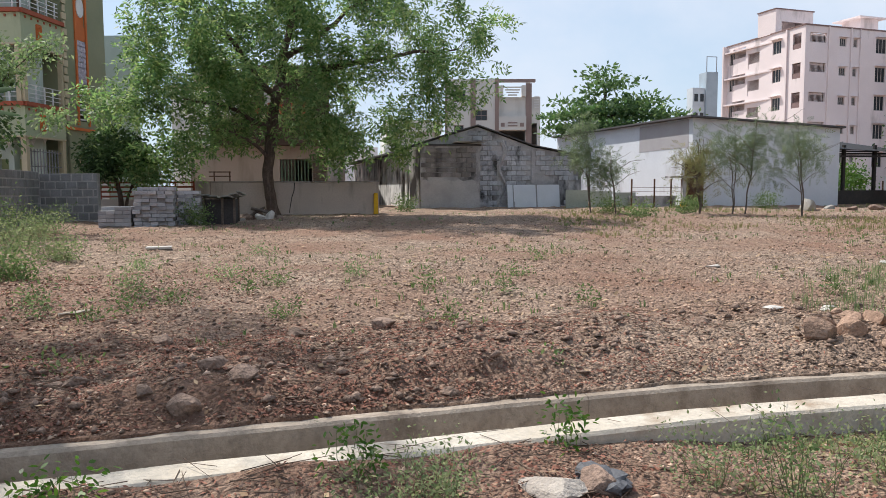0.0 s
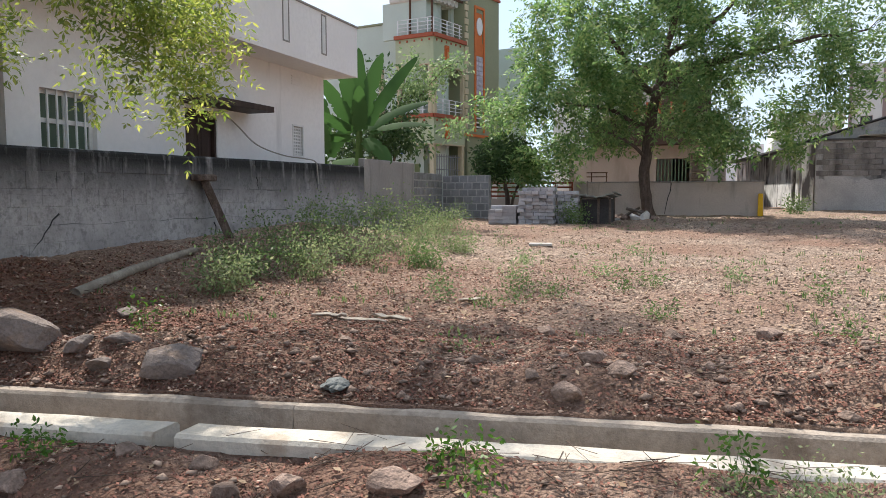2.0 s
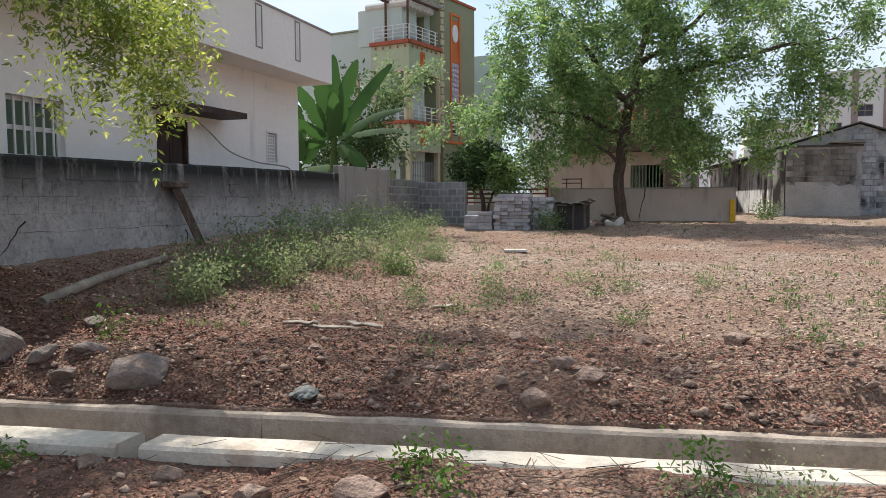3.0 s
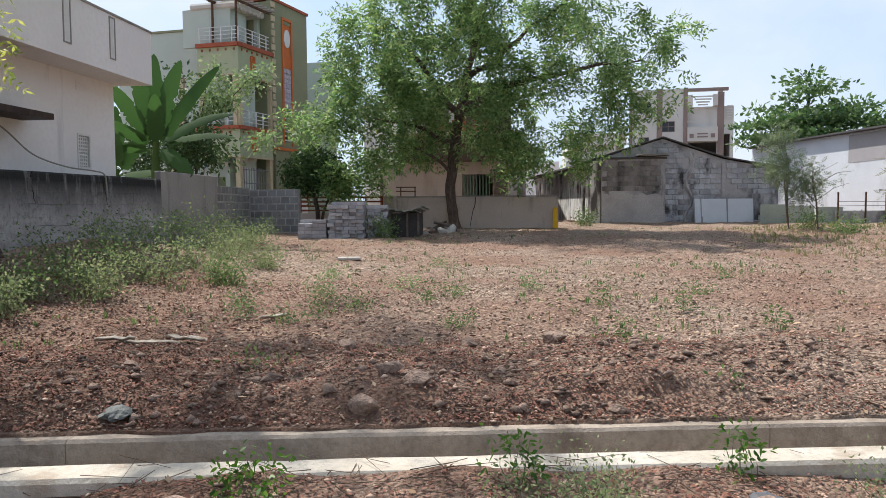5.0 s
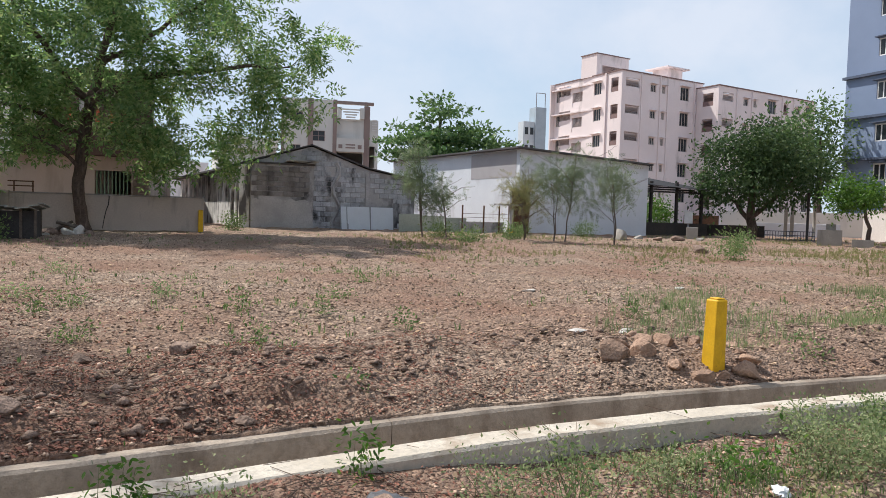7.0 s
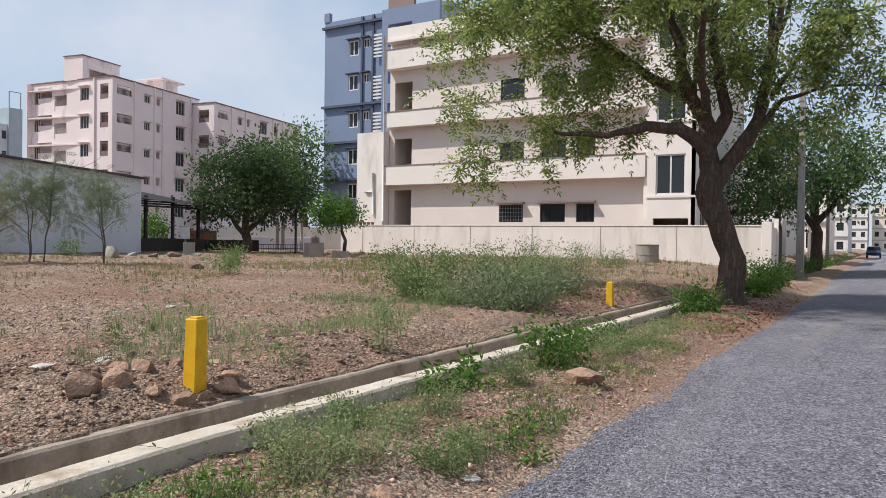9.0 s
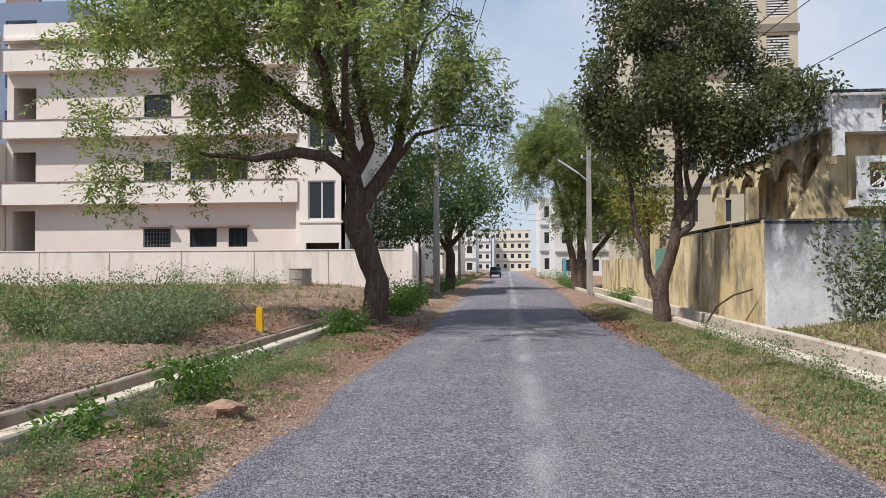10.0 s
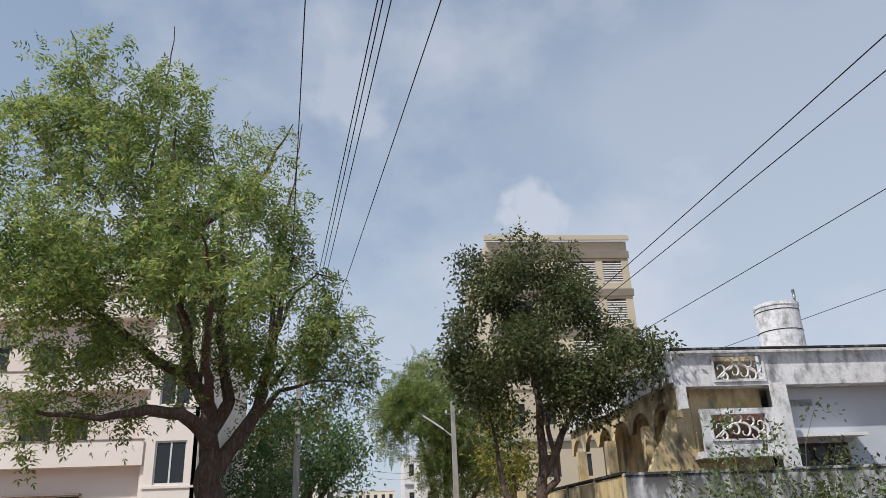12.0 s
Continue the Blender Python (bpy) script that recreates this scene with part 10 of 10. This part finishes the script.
def rock(label, x, y, w, seed, tall=0.62, mat="rock", name="rock", turn=None, squash=0.8, z=None):
    rng = random.Random(seed)
    bm = bmesh.new()
    bmesh.ops.create_icosphere(bm, subdivisions=3, radius=0.5)
    off = Vector((rng.uniform(0, 50), rng.uniform(0, 50), rng.uniform(0, 50)))
    cuts = [(Vector((rng.gauss(0, 1), rng.gauss(0, 1), rng.gauss(0.3, 0.8))).normalized(), rng.uniform(0.26, 0.42)) for k in range(11)]
    for v in bm.verts:
        n1 = noise.noise(v.co * 2.2 + off)
        n2 = noise.noise(v.co * 5.5 + off)
        v.co *= 1.12 + 0.25 * n1 + 0.06 * n2
        for ax, far in cuts:
            over = v.co.dot(ax) - far
            if over > 0:
                v.co -= ax * over * 0.92
    bmesh.ops.scale(bm, vec=(w, w * squash, w * tall), verts=bm.verts)
    ob = part(name, bm, MAT[mat], shade=False)
    zz = land(x, y) if z is None else z
    ob.matrix_world = pose(x, y, zz + w * tall * 0.22, 0, 0, rng.uniform(0, 360) if turn is None else turn)
    return tagged(ob, label, "rock")


MAT["boulder"] = surf("grey_granite_boulder", (0.235, 0.185, 0.16), (0.17, 0.13, 0.112), 3.0, fine=45.0, fine_amt=0.2, speck=(16.0, 0.4), bump=0.012, bscale=30.0, stain=(0.30, 0.20, 0.14), stain_scale=4.0, stain_rng=(0.55, 0.7), stain_stretch=(1, 1, 1))
for i, (x, y, w, tall) in enumerate(((-4.86, 3.98, 0.80, 0.48), (-3.42, 4.03, 0.58, 0.46), (-4.3, 4.0, 0.26, 0.5), (-3.98, 3.9, 0.24, 0.5), (-4.75, 4.95, 0.3, 0.3), (-4.05, 4.2, 0.3, 0.4))):
    rock("large weathered grey boulder on the soil behind the drain", x, y, w, 100 + i, tall, "boulder", turn=20 + 35 * i)
for i, (x, y, w) in enumerate(((-2.03, 2.7, 0.2), (-1.73, 2.78, 0.24), (-1.18, 2.9, 0.28), (-2.83, 2.9, 0.2), (-2.34, 2.95, 0.18), (-0.5, 2.6, 0.2), (1.51, 3.2, 0.28), (-3.2, 2.5, 0.24), (-0.1, 2.75, 0.16))):
    rock("half-buried grey stone on the verge by the drain", x, y, w, 120 + i, 0.5)
rock("pale flat broken stone on the verge", 1.29, 3.16, 0.36, 140, 0.35, "pale_stone", turn=10)
for i, (x, y, w) in enumerate(((-1.4, 4.82, 0.17), (-0.54, 4.88, 0.2), (-0.32, 4.62, 0.2), (-0.62, 4.36, 0.24), (-0.07, 6.31, 0.18), (0.66, 6.17, 0.26), (-1.17, 6.19, 0.2), (1.0, 4.53, 0.13), (-1.52, 4.8, 0.16), (1.67, 6.35, 0.18), (1.36, 6.06, 0.15), (2.54, 6.54, 0.13), (0.22, 5.38, 0.13), (3.52, 5.94, 0.14), (-2.5, 4.9, 0.16), (-0.9, 4.5, 0.14))):
    rock("brown lump of stone on the bank behind the drain", x, y, w, 150 + i, 0.6)
for i, (x, y, w) in enumerate(((4.14, 5.25, 0.36), (4.45, 5.3, 0.28), (4.37, 5.57, 0.26), (4.69, 5.6, 0.23), (4.9, 5.55, 0.25), (4.94, 6.11, 0.16), (5.4, 5.88, 0.19), (4.61, 5.02, 0.17), (4.75, 4.85, 0.22), (4.98, 4.86, 0.15), (5.24, 4.88, 0.28), (5.42, 5.02, 0.21), (5.81, 5.65, 0.21), (5.16, 5.44, 0.17), (5.51, 5.24, 0.13))):
    rock("rough reddish stone heaped near the yellow post", x, y, w, 180 + i, 0.62, "red_rock")
MAT["white_stone"] = surf("white_chalky_stone", (0.62, 0.58, 0.53), (0.5, 0.46, 0.42), 8.0, fine_amt=0.1, bump=0.006)
for i, (x, y, w) in enumerate(((4.54, 6.5, 0.24), (5.2, 6.6, 0.16), (8.77, 10.11, 0.2), (5.84, 9.98, 0.25), (5.34, 6.75, 0.16), (5.03, 2.33, 0.13))):
    rock("flat white chalky stone lying on the soil", x, y, w, 210 + i, 0.25, "white_stone")
rock("brown angular boulder in the dry grass", 15.85, 18.0, 0.6, 220, 0.6)
rock("pale grey boulder by the corner of the white hall", 17.6, 24.6, 0.75, 221, 0.8, "cement")
for i, (x, y, w) in enumerate(((18.5, 24.7, 0.8), (19.2, 24.3, 0.7), (20.1, 24.2, 0.9), (21.0, 24.0, 0.6), (30.2, 23.0, 0.9), (30.9, 22.6, 0.7), (31.6, 22.9, 0.8), (31.2, 23.5, 0.9), (-2.3, 22.9, 0.55), (-2.7, 23.0, 0.5), (-1.9, 22.8, 0.6), (-2.1, 23.15, 0.8), (-1.5, 22.7, 0.45), (-2.45, 23.2, 0.7))):
    rock("rubble of broken concrete and stone on bare soil", x, y, w * 0.7, 230 + i, 0.45, "cement" if i % 3 == 0 else "rock")
rock("low brown mound of hardened earth on the verge", 8.15, 2.7, 0.5, 250, 0.5, "red_rock")
rock("brown earth lump on the verge", 4.33, 2.55, 0.2, 251, 0.5, "red_rock")

# broken pieces heaped at the foot of the tree
for i, (x, y, w, tall, mat) in enumerate(((-2.2, 22.5, 0.34, 0.75, "rock"), (-1.88, 22.35, 0.42, 0.7, "white_stone"), (-1.6, 22.4, 0.36, 0.95, "white_stone"), (-1.3, 22.5, 0.32, 0.6, "rock"), (-2.0, 22.7, 0.4, 0.9, "rock"), (-1.7, 22.75, 0.3, 0.7, "red_rock"), (-2.4, 22.3, 0.24, 0.5, "cement"), (-1.2, 22.25, 0.2, 0.4, "rock"))):
    rock("broken stone heaped at the foot of the neem tree", x, y, w, 270 + i, tall, mat, turn=37 * i)
for i, (x0, x1, z0, z1) in enumerate(((-2.15, -1.55, 1.02, 0.86), (-2.3, -1.75, 0.72, 1.05), (-1.75, -1.3, 0.95, 0.7))):
    bm = bmesh.new()
    tube(bm, [(x0, 22.55 + 0.08 * i, z0), ((x0 + x1) / 2, 22.5 + 0.06 * i, (z0 + z1) / 2 + 0.02), (x1, 22.45 + 0.1 * i, z1)], [0.05, 0.045, 0.04], 8)
    tagged(part("timber_offcut", bm, MAT["pale_bark"], shade=True), "short dry piece of timber on the heap of stones", "wood", "timber on the heap")

# brick slabs, plastic and other litter
sl = thing("slab", "flat white broken slab lying on the soil", "slab", -2.86, 13.75, land(-2.86, 13.75), 8)
bm = bmesh.new()
box(bm, -0.22, -0.12, 0, 0.22, 0.12, 0.05, 0.01)
part("piece", bm, MAT["white_stone"], sl, local=True)


def crumpled(label, x, y, w, mat, seed, tall=0.5, name="plastic_bag", category="litter"):
    rng = random.Random(seed)
    bm = bmesh.new()
    bmesh.ops.create_icosphere(bm, subdivisions=3, radius=0.5)
    off = Vector((seed, seed * 1.7, 3.0))
    for v in bm.verts:
        v.co *= 1 + 0.45 * noise.noise(v.co * 3.5 + off) + 0.25 * noise.noise(v.co * 8 + off)
    bmesh.ops.scale(bm, vec=(w, w * 0.7, w * tall), verts=bm.verts)
    ob = part(name, bm, mat)
    ob.matrix_world = pose(x, y, land(x, y) + w * tall * 0.25, 0, 0, rng.uniform(0, 360))
    return tagged(ob, label, category)


MAT["film"] = surf("white_plastic_film", (0.72, 0.72, 0.72), (0.6, 0.6, 0.6), 8.0, fine_amt=0.05, rough=0.35, bump=0.002)
crumpled("crumpled white plastic bag on the soil by the far drain", 11.58, -5.95, 0.36, MAT["film"], 3)
crumpled("second crumpled white plastic bag on the soil by the far drain", 11.30, -6.25, 0.42, MAT["film"], 4)
crumpled("crumpled white plastic wrapper on the near verge", 3.58, 2.86, 0.13, MAT["film"], 5)
crumpled("grey torn plastic sheet half buried on the bank", -2.16, 4.12, 0.26, surf("grey_plastic_film", (0.20, 0.21, 0.19), (0.09, 0.09, 0.085), 5.0, rough=0.6, bump=0.003), 6, 0.28)
crumpled("dark crumpled sack on the verge by the drain", 1.55, 3.22, 0.3, surf("dark_grey_sacking", (0.13, 0.13, 0.14), None, 6.0, rough=0.6, bump=0.003), 7, 0.4)


MAT["husk"] = surf("bleached_palm_husk", (0.58, 0.50, 0.41), (0.42, 0.34, 0.26), 9.0, fine_amt=0.15, bump=0.004)


def husk(x, y, turn, length, seed):
    bm = bmesh.new()
    rng = random.Random(seed)
    prev = None
    for k in range(9):
        f = k / 8
        w = 0.045 * math.sin(math.pi * (0.1 + 0.8 * f)) + 0.01
        zc = 0.02 + 0.02 * rng.random()
        row = [bm.verts.new((length * (f - 0.5), s * w + 0.02 * math.sin(5 * f), zc + abs(s) * 0.025)) for s in (-1, 0, 1)]
        if prev:
            bm.faces.new((prev[0], prev[1], row[1], row[0]))
            bm.faces.new((prev[1], prev[2], row[2], row[1]))
        prev = row
    r = bmesh.ops.extrude_face_region(bm, geom=bm.faces[:])["geom"]
    bmesh.ops.translate(bm, vec=(0, 0, 0.008), verts=[v for v in r if isinstance(v, bmesh.types.BMVert)])
    ob = part("palm_husk", bm, MAT["husk"])
    ob.matrix_world = pose(x, y, land(x, y), 0, 0, turn)
    tagged(ob, "pale dry palm husk lying on the bank", "husk", "dry husks")


husk(-3.05, 6.2, 5, 0.62, 1)
husk(-2.7, 6.28, -12, 0.45, 2)
husk(-3.3, 6.1, 20, 0.35, 3)
husk(-2.3, 7.6, 30, 0.3, 4)

# shrubs and weeds
WEED = "bushy green weed with tiny leaves beside the old wall"
for i, (x, y, r, h) in enumerate(((-4.9, 6.6, 0.45, 0.5), (-5.2, 7.6, 0.55, 0.6), (-4.7, 8.1, 0.5, 0.55), (-5.4, 8.9, 0.7, 0.8), (-4.7, 9.6, 0.6, 0.65), (-5.6, 10.4, 0.7, 0.95), (-4.6, 11.0, 0.6, 0.6), (-5.7, 12.0, 0.8, 1.0), (-5.0, 13.2, 0.7, 0.7), (-5.9, 14.2, 0.7, 0.9), (-5.6, 15.8, 0.7, 0.7), (-6.3, 17.6, 0.7, 0.8), (-4.0, 12.2, 0.35, 0.4), (-3.9, 10.2, 0.35, 0.4))):
    shrub("weed_bush", WEED, x, y, r, h * 0.8, 140, 10, "dusty_weed" if i % 2 == 0 else "weed", 0.05, 300 + i, stems=26, group="weeds by the wall", spread=0.10)
rng_h = (0.9, 0.6, 0.8, 0.75, 0.95, 0.6, 0.8, 0.7, 0.9)
for i, (x, y, r, h) in enumerate(((13.4, 8.0, 0.9, 0.85), (12.6, 6.8, 0.9, 0.8), (12.2, 5.9, 0.8, 0.7), (14.4, 6.4, 1.0, 0.9), (15.4, 7.2, 1.0, 0.9), (16.5, 6.6, 0.9, 0.9), (14.0, 8.8, 0.8, 0.8), (17.8, 7.6, 0.9, 0.8), (13.2, 5.8, 0.7, 0.6))):
    shrub("thorn_shrub", "sprawling grey-green shrub with arching twigs on the plot", x, y, r, h * rng_h[i], 210, 12, ("weed", "weed_light", "sapling_leaf")[i % 3], 0.062, 320 + i, stems=34, group="sprawling shrubs", spread=0.10, bare=16)
for i, (x, y, r, h) in enumerate(((4.5, 3.35, 0.36, 0.30), (4.65, 2.95, 0.38, 0.26), (4.15, 3.0, 0.36, 0.30), (5.35, 3.25, 0.36, 0.2), (5.0, 2.5, 0.28, 0.15), (10.2, 2.9, 0.4, 0.3), (5.4, 3.62, 0.3, 0.24), (2.4, 2.95, 0.3, 0.36), (2.1, 3.15, 0.3, 0.24), (0.5, 3.1, 0.35, 0.2), (0.75, 3.2, 0.25, 0.2), (6.15, 3.3, 0.28, 0.18), (3.0, 3.05, 0.28, 0.26), (5.4, 2.55, 0.25, 0.13), (9.8, 3.1, 0.45, 0.32), (7.5, 3.2, 0.22, 0.3), (11.4, 3.0, 0.4, 0.28), (12.6, 3.1, 0.4, 0.25))):
    shrub("fine_weed", "feathery green weed with tiny leaves on the verge", x, y, r, h, 150 if x > 3.5 else 90, 11 if x > 3.5 else 8, "dusty_weed" if i < 4 or x < 3.5 or i > 10 else "weed", 0.028 if x > 3.5 else 0.026, 340 + i, stems=18, group="verge weeds", spread=0.045)
for i, (x, y, r, h, s) in enumerate(((3.65, 3.22, 0.24, 0.16, 0.11), (8.7, 3.35, 0.42, 0.55, 0.18), (9.25, 3.4, 0.42, 0.42, 0.17), (7.0, 3.66, 0.34, 0.32, 0.19), (10.8, 3.5, 0.4, 0.35, 0.14), (5.9, 2.5, 0.28, 0.09, 0.11), (5.65, 2.2, 0.2, 0.08, 0.11), (6.4, 2.42, 0.26, 0.09, 0.11))):
    shrub("leafy_plant", "leafy plant with broad bright-green leaves on the verge", x, y, r, h, 90 if h > 0.2 else 40, 6, "bright_leaf", s * 0.42, 360 + i, "broad", stems=18, group="leafy plants", spread=0.06)
for i, (x, y, r, h) in enumerate(((0.27, 3.75, 0.16, 0.22), (1.5, 3.7, 0.13, 0.2), (-0.85, 3.0, 0.2, 0.22), (-1.06, 3.2, 0.15, 0.15), (-4.2, 4.6, 0.2, 0.45), (-3.3, 2.8, 0.2, 0.12), (0.35, 3.35, 0.15, 0.25))):
    shrub("leafy_weed", "small upright weed with dark green leaves by the drain", x, y, r, h, 26, 7, "bright_leaf", 0.042, 380 + i, "broad", stems=5, group="small weeds", spread=0.04)
for i, (x, y, r, h) in enumerate(((1.25, 6.35, 0.14, 0.25), (1.4, 8.65, 0.14, 0.25), (2.3, 8.5, 0.14, 0.22), (-0.74, 8.8, 0.1, 0.25), (-1.97, 7.25, 0.18, 0.15), (-1.6, 5.35, 0.32, 0.15), (-2.96, 8.5, 0.2, 0.2), (-1.8, 7.8, 0.25, 0.14), (1.8, 4.9, 0.1, 0.12), (5.99, 7.5, 0.14, 0.3), (6.3, 5.15, 0.22, 0.25), (8.65, 5.5, 0.28, 0.45), (9.3, 6.9, 0.32, 0.35), (8.2, 5.15, 0.2, 0.4), (3.0, 7.4, 0.12, 0.15), (-3.5, 13.4, 0.3, 0.35))):
    shrub("small_weed", "small sparse weed growing from the bare soil", x, y, r, h, 26, 6, "weed", 0.045, 400 + i, stems=6, group="small weeds", spread=0.05)
for i, (x, y, r, h) in enumerate(((-1.9, 8.6, 0.3, 0.16), (-2.3, 9.5, 0.28, 0.18), (-1.5, 8.2, 0.22, 0.14), (-1.2, 9.9, 0.28, 0.16), (-0.5, 9.4, 0.24, 0.16), (-2.7, 7.6, 0.25, 0.2), (-0.2, 7.3, 0.2, 0.14), (0.6, 10.2, 0.25, 0.16), (2.8, 9.6, 0.22, 0.14), (-2.6, 11.2, 0.3, 0.22), (3.6, 11.4, 0.3, 0.16), (-0.9, 12.6, 0.3, 0.18))):
    shrub("small_weed", "low light-green weed spreading over the soil", x, y, r, h, 40, 7, "weed_light" if i % 2 else "weed", 0.04, 520 + i, stems=9, group="small weeds", spread=0.05)
for i, (x, y, r, h) in enumerate(((-3.35, 20.3, 0.42, 0.5), (9.7, 24.6, 0.6, 0.55), (9.75, 21.7, 0.5, 0.4), (12.0, 23.2, 0.6, 0.5), (15.1, 15.8, 0.6, 0.6), (19.0, 19.8, 0.7, 0.6), (23.5, 14.0, 0.8, 0.6), (26.9, 8.5, 0.8, 0.6), (29.0, 10.5, 0.9, 0.7), (2.9, 26.0, 0.4, 0.5), (16.6, 25.8, 0.5, 0.5), (13.2, 24.9, 0.4, 0.4))):
    shrub("weed_bush", "dusty green weed clump at the back of the plot", x, y, r, h, 60, 14, "weed", 0.075, 420 + i, stems=10, group="weeds at the back", spread=0.12)
for i, (x, y, r, h) in enumerate(((25.0, 3.3, 0.8, 0.9), (26.5, 3.5, 0.8, 0.8), (28.0, 3.4, 0.7, 0.7), (22.5, 3.3, 0.6, 0.5), (33.5, -5.2, 0.8, 0.6), (35.0, -5.3, 0.9, 0.7), (17.0, 3.6, 0.5, 0.4), (45.0, 3.7, 1.0, 0.8), (56.0, 4.4, 1.2, 0.9), (61.0, 4.3, 1.2, 0.8), (68.0, 4.6, 1.4, 1.0), (78.0, 4.6, 1.6, 1.2), (90.0, 4.5, 1.8, 1.4), (53.0, -5.0, 1.1, 0.8), (58.0, -5.2, 1.2, 1.0), (66.0, -5.2, 1.4, 1.0), (76.0, -5.4, 1.5, 1.1), (95.0, -5.0, 1.8, 1.4))):
    shrub("roadside_bush", "low dense green bush on the road verge", x, y, r, h, 90, 14, "bright_leaf", 0.10, 440 + i, "broad", stems=12, group="verge bushes", spread=0.16)
for i, (x, y, r, h) in enumerate(((16.7, -7.2, 0.7, 1.5), (16.8, -8.0, 0.8, 2.2), (16.6, -8.8, 0.9, 2.5), (16.7, -9.6, 0.8, 2.0), (16.6, -10.6, 0.8, 1.6), (16.6, -11.6, 0.8, 2.1), (15.9, -8.4, 0.7, 1.0), (15.9, -9.9, 0.7, 0.9), (15.8, -11.2, 0.8, 1.0))):
    shrub("creeper_bush", "tangled dusty olive creeper bush against the mouldy wall", x, y, r * 1.1, h, 90, 9, "weed" if i % 3 == 1 else "olive_leaf", 0.12, 460 + i, stems=13, group="creepers on the wall", spread=0.11, bare=4)
for i, (x, y, r, h) in enumerate(((10.7, -4.0, 0.3, 0.35), (13.4, -3.8, 0.3, 0.4), (12.0, -3.9, 0.3, 0.45), (9.0, -3.9, 0.35, 0.3), (15.5, -4.0, 0.3, 0.35), (7.5, -3.8, 0.35, 0.3))):
    shrub("fine_weed", "upright green weed among verge grass beside the far drain", x, y, r, h, 60, 12, "weed", 0.04, 480 + i, stems=10, group="verge weeds", spread=0.05)

shrub("tall_weed", "tall yellow-green weed rising behind the drain", 7.75, 5.0, 0.16, 0.75, 40, 7, "weed_light", 0.05, 501, stems=5, group="small weeds", spread=0.04)
shrub("tall_weed", "tall branching weed standing alone beside the drain", 2.34, 2.81, 0.14, 0.45, 30, 6, "weed", 0.03, 500, stems=5, group="small weeds", spread=0.04)

# dead bent branch by the far tree
bm = bmesh.new()
tube(bm, [(19.4, -4.9, 0.1), (19.2, -5.1, 0.55), (18.8, -5.4, 0.85), (18.1, -5.6, 1.0)], [0.03, 0.028, 0.024, 0.018], 8)
tagged(part("bent_branch", bm, MAT["bark"], shade=True), "bent dry branch arching over the far drain", "branch")
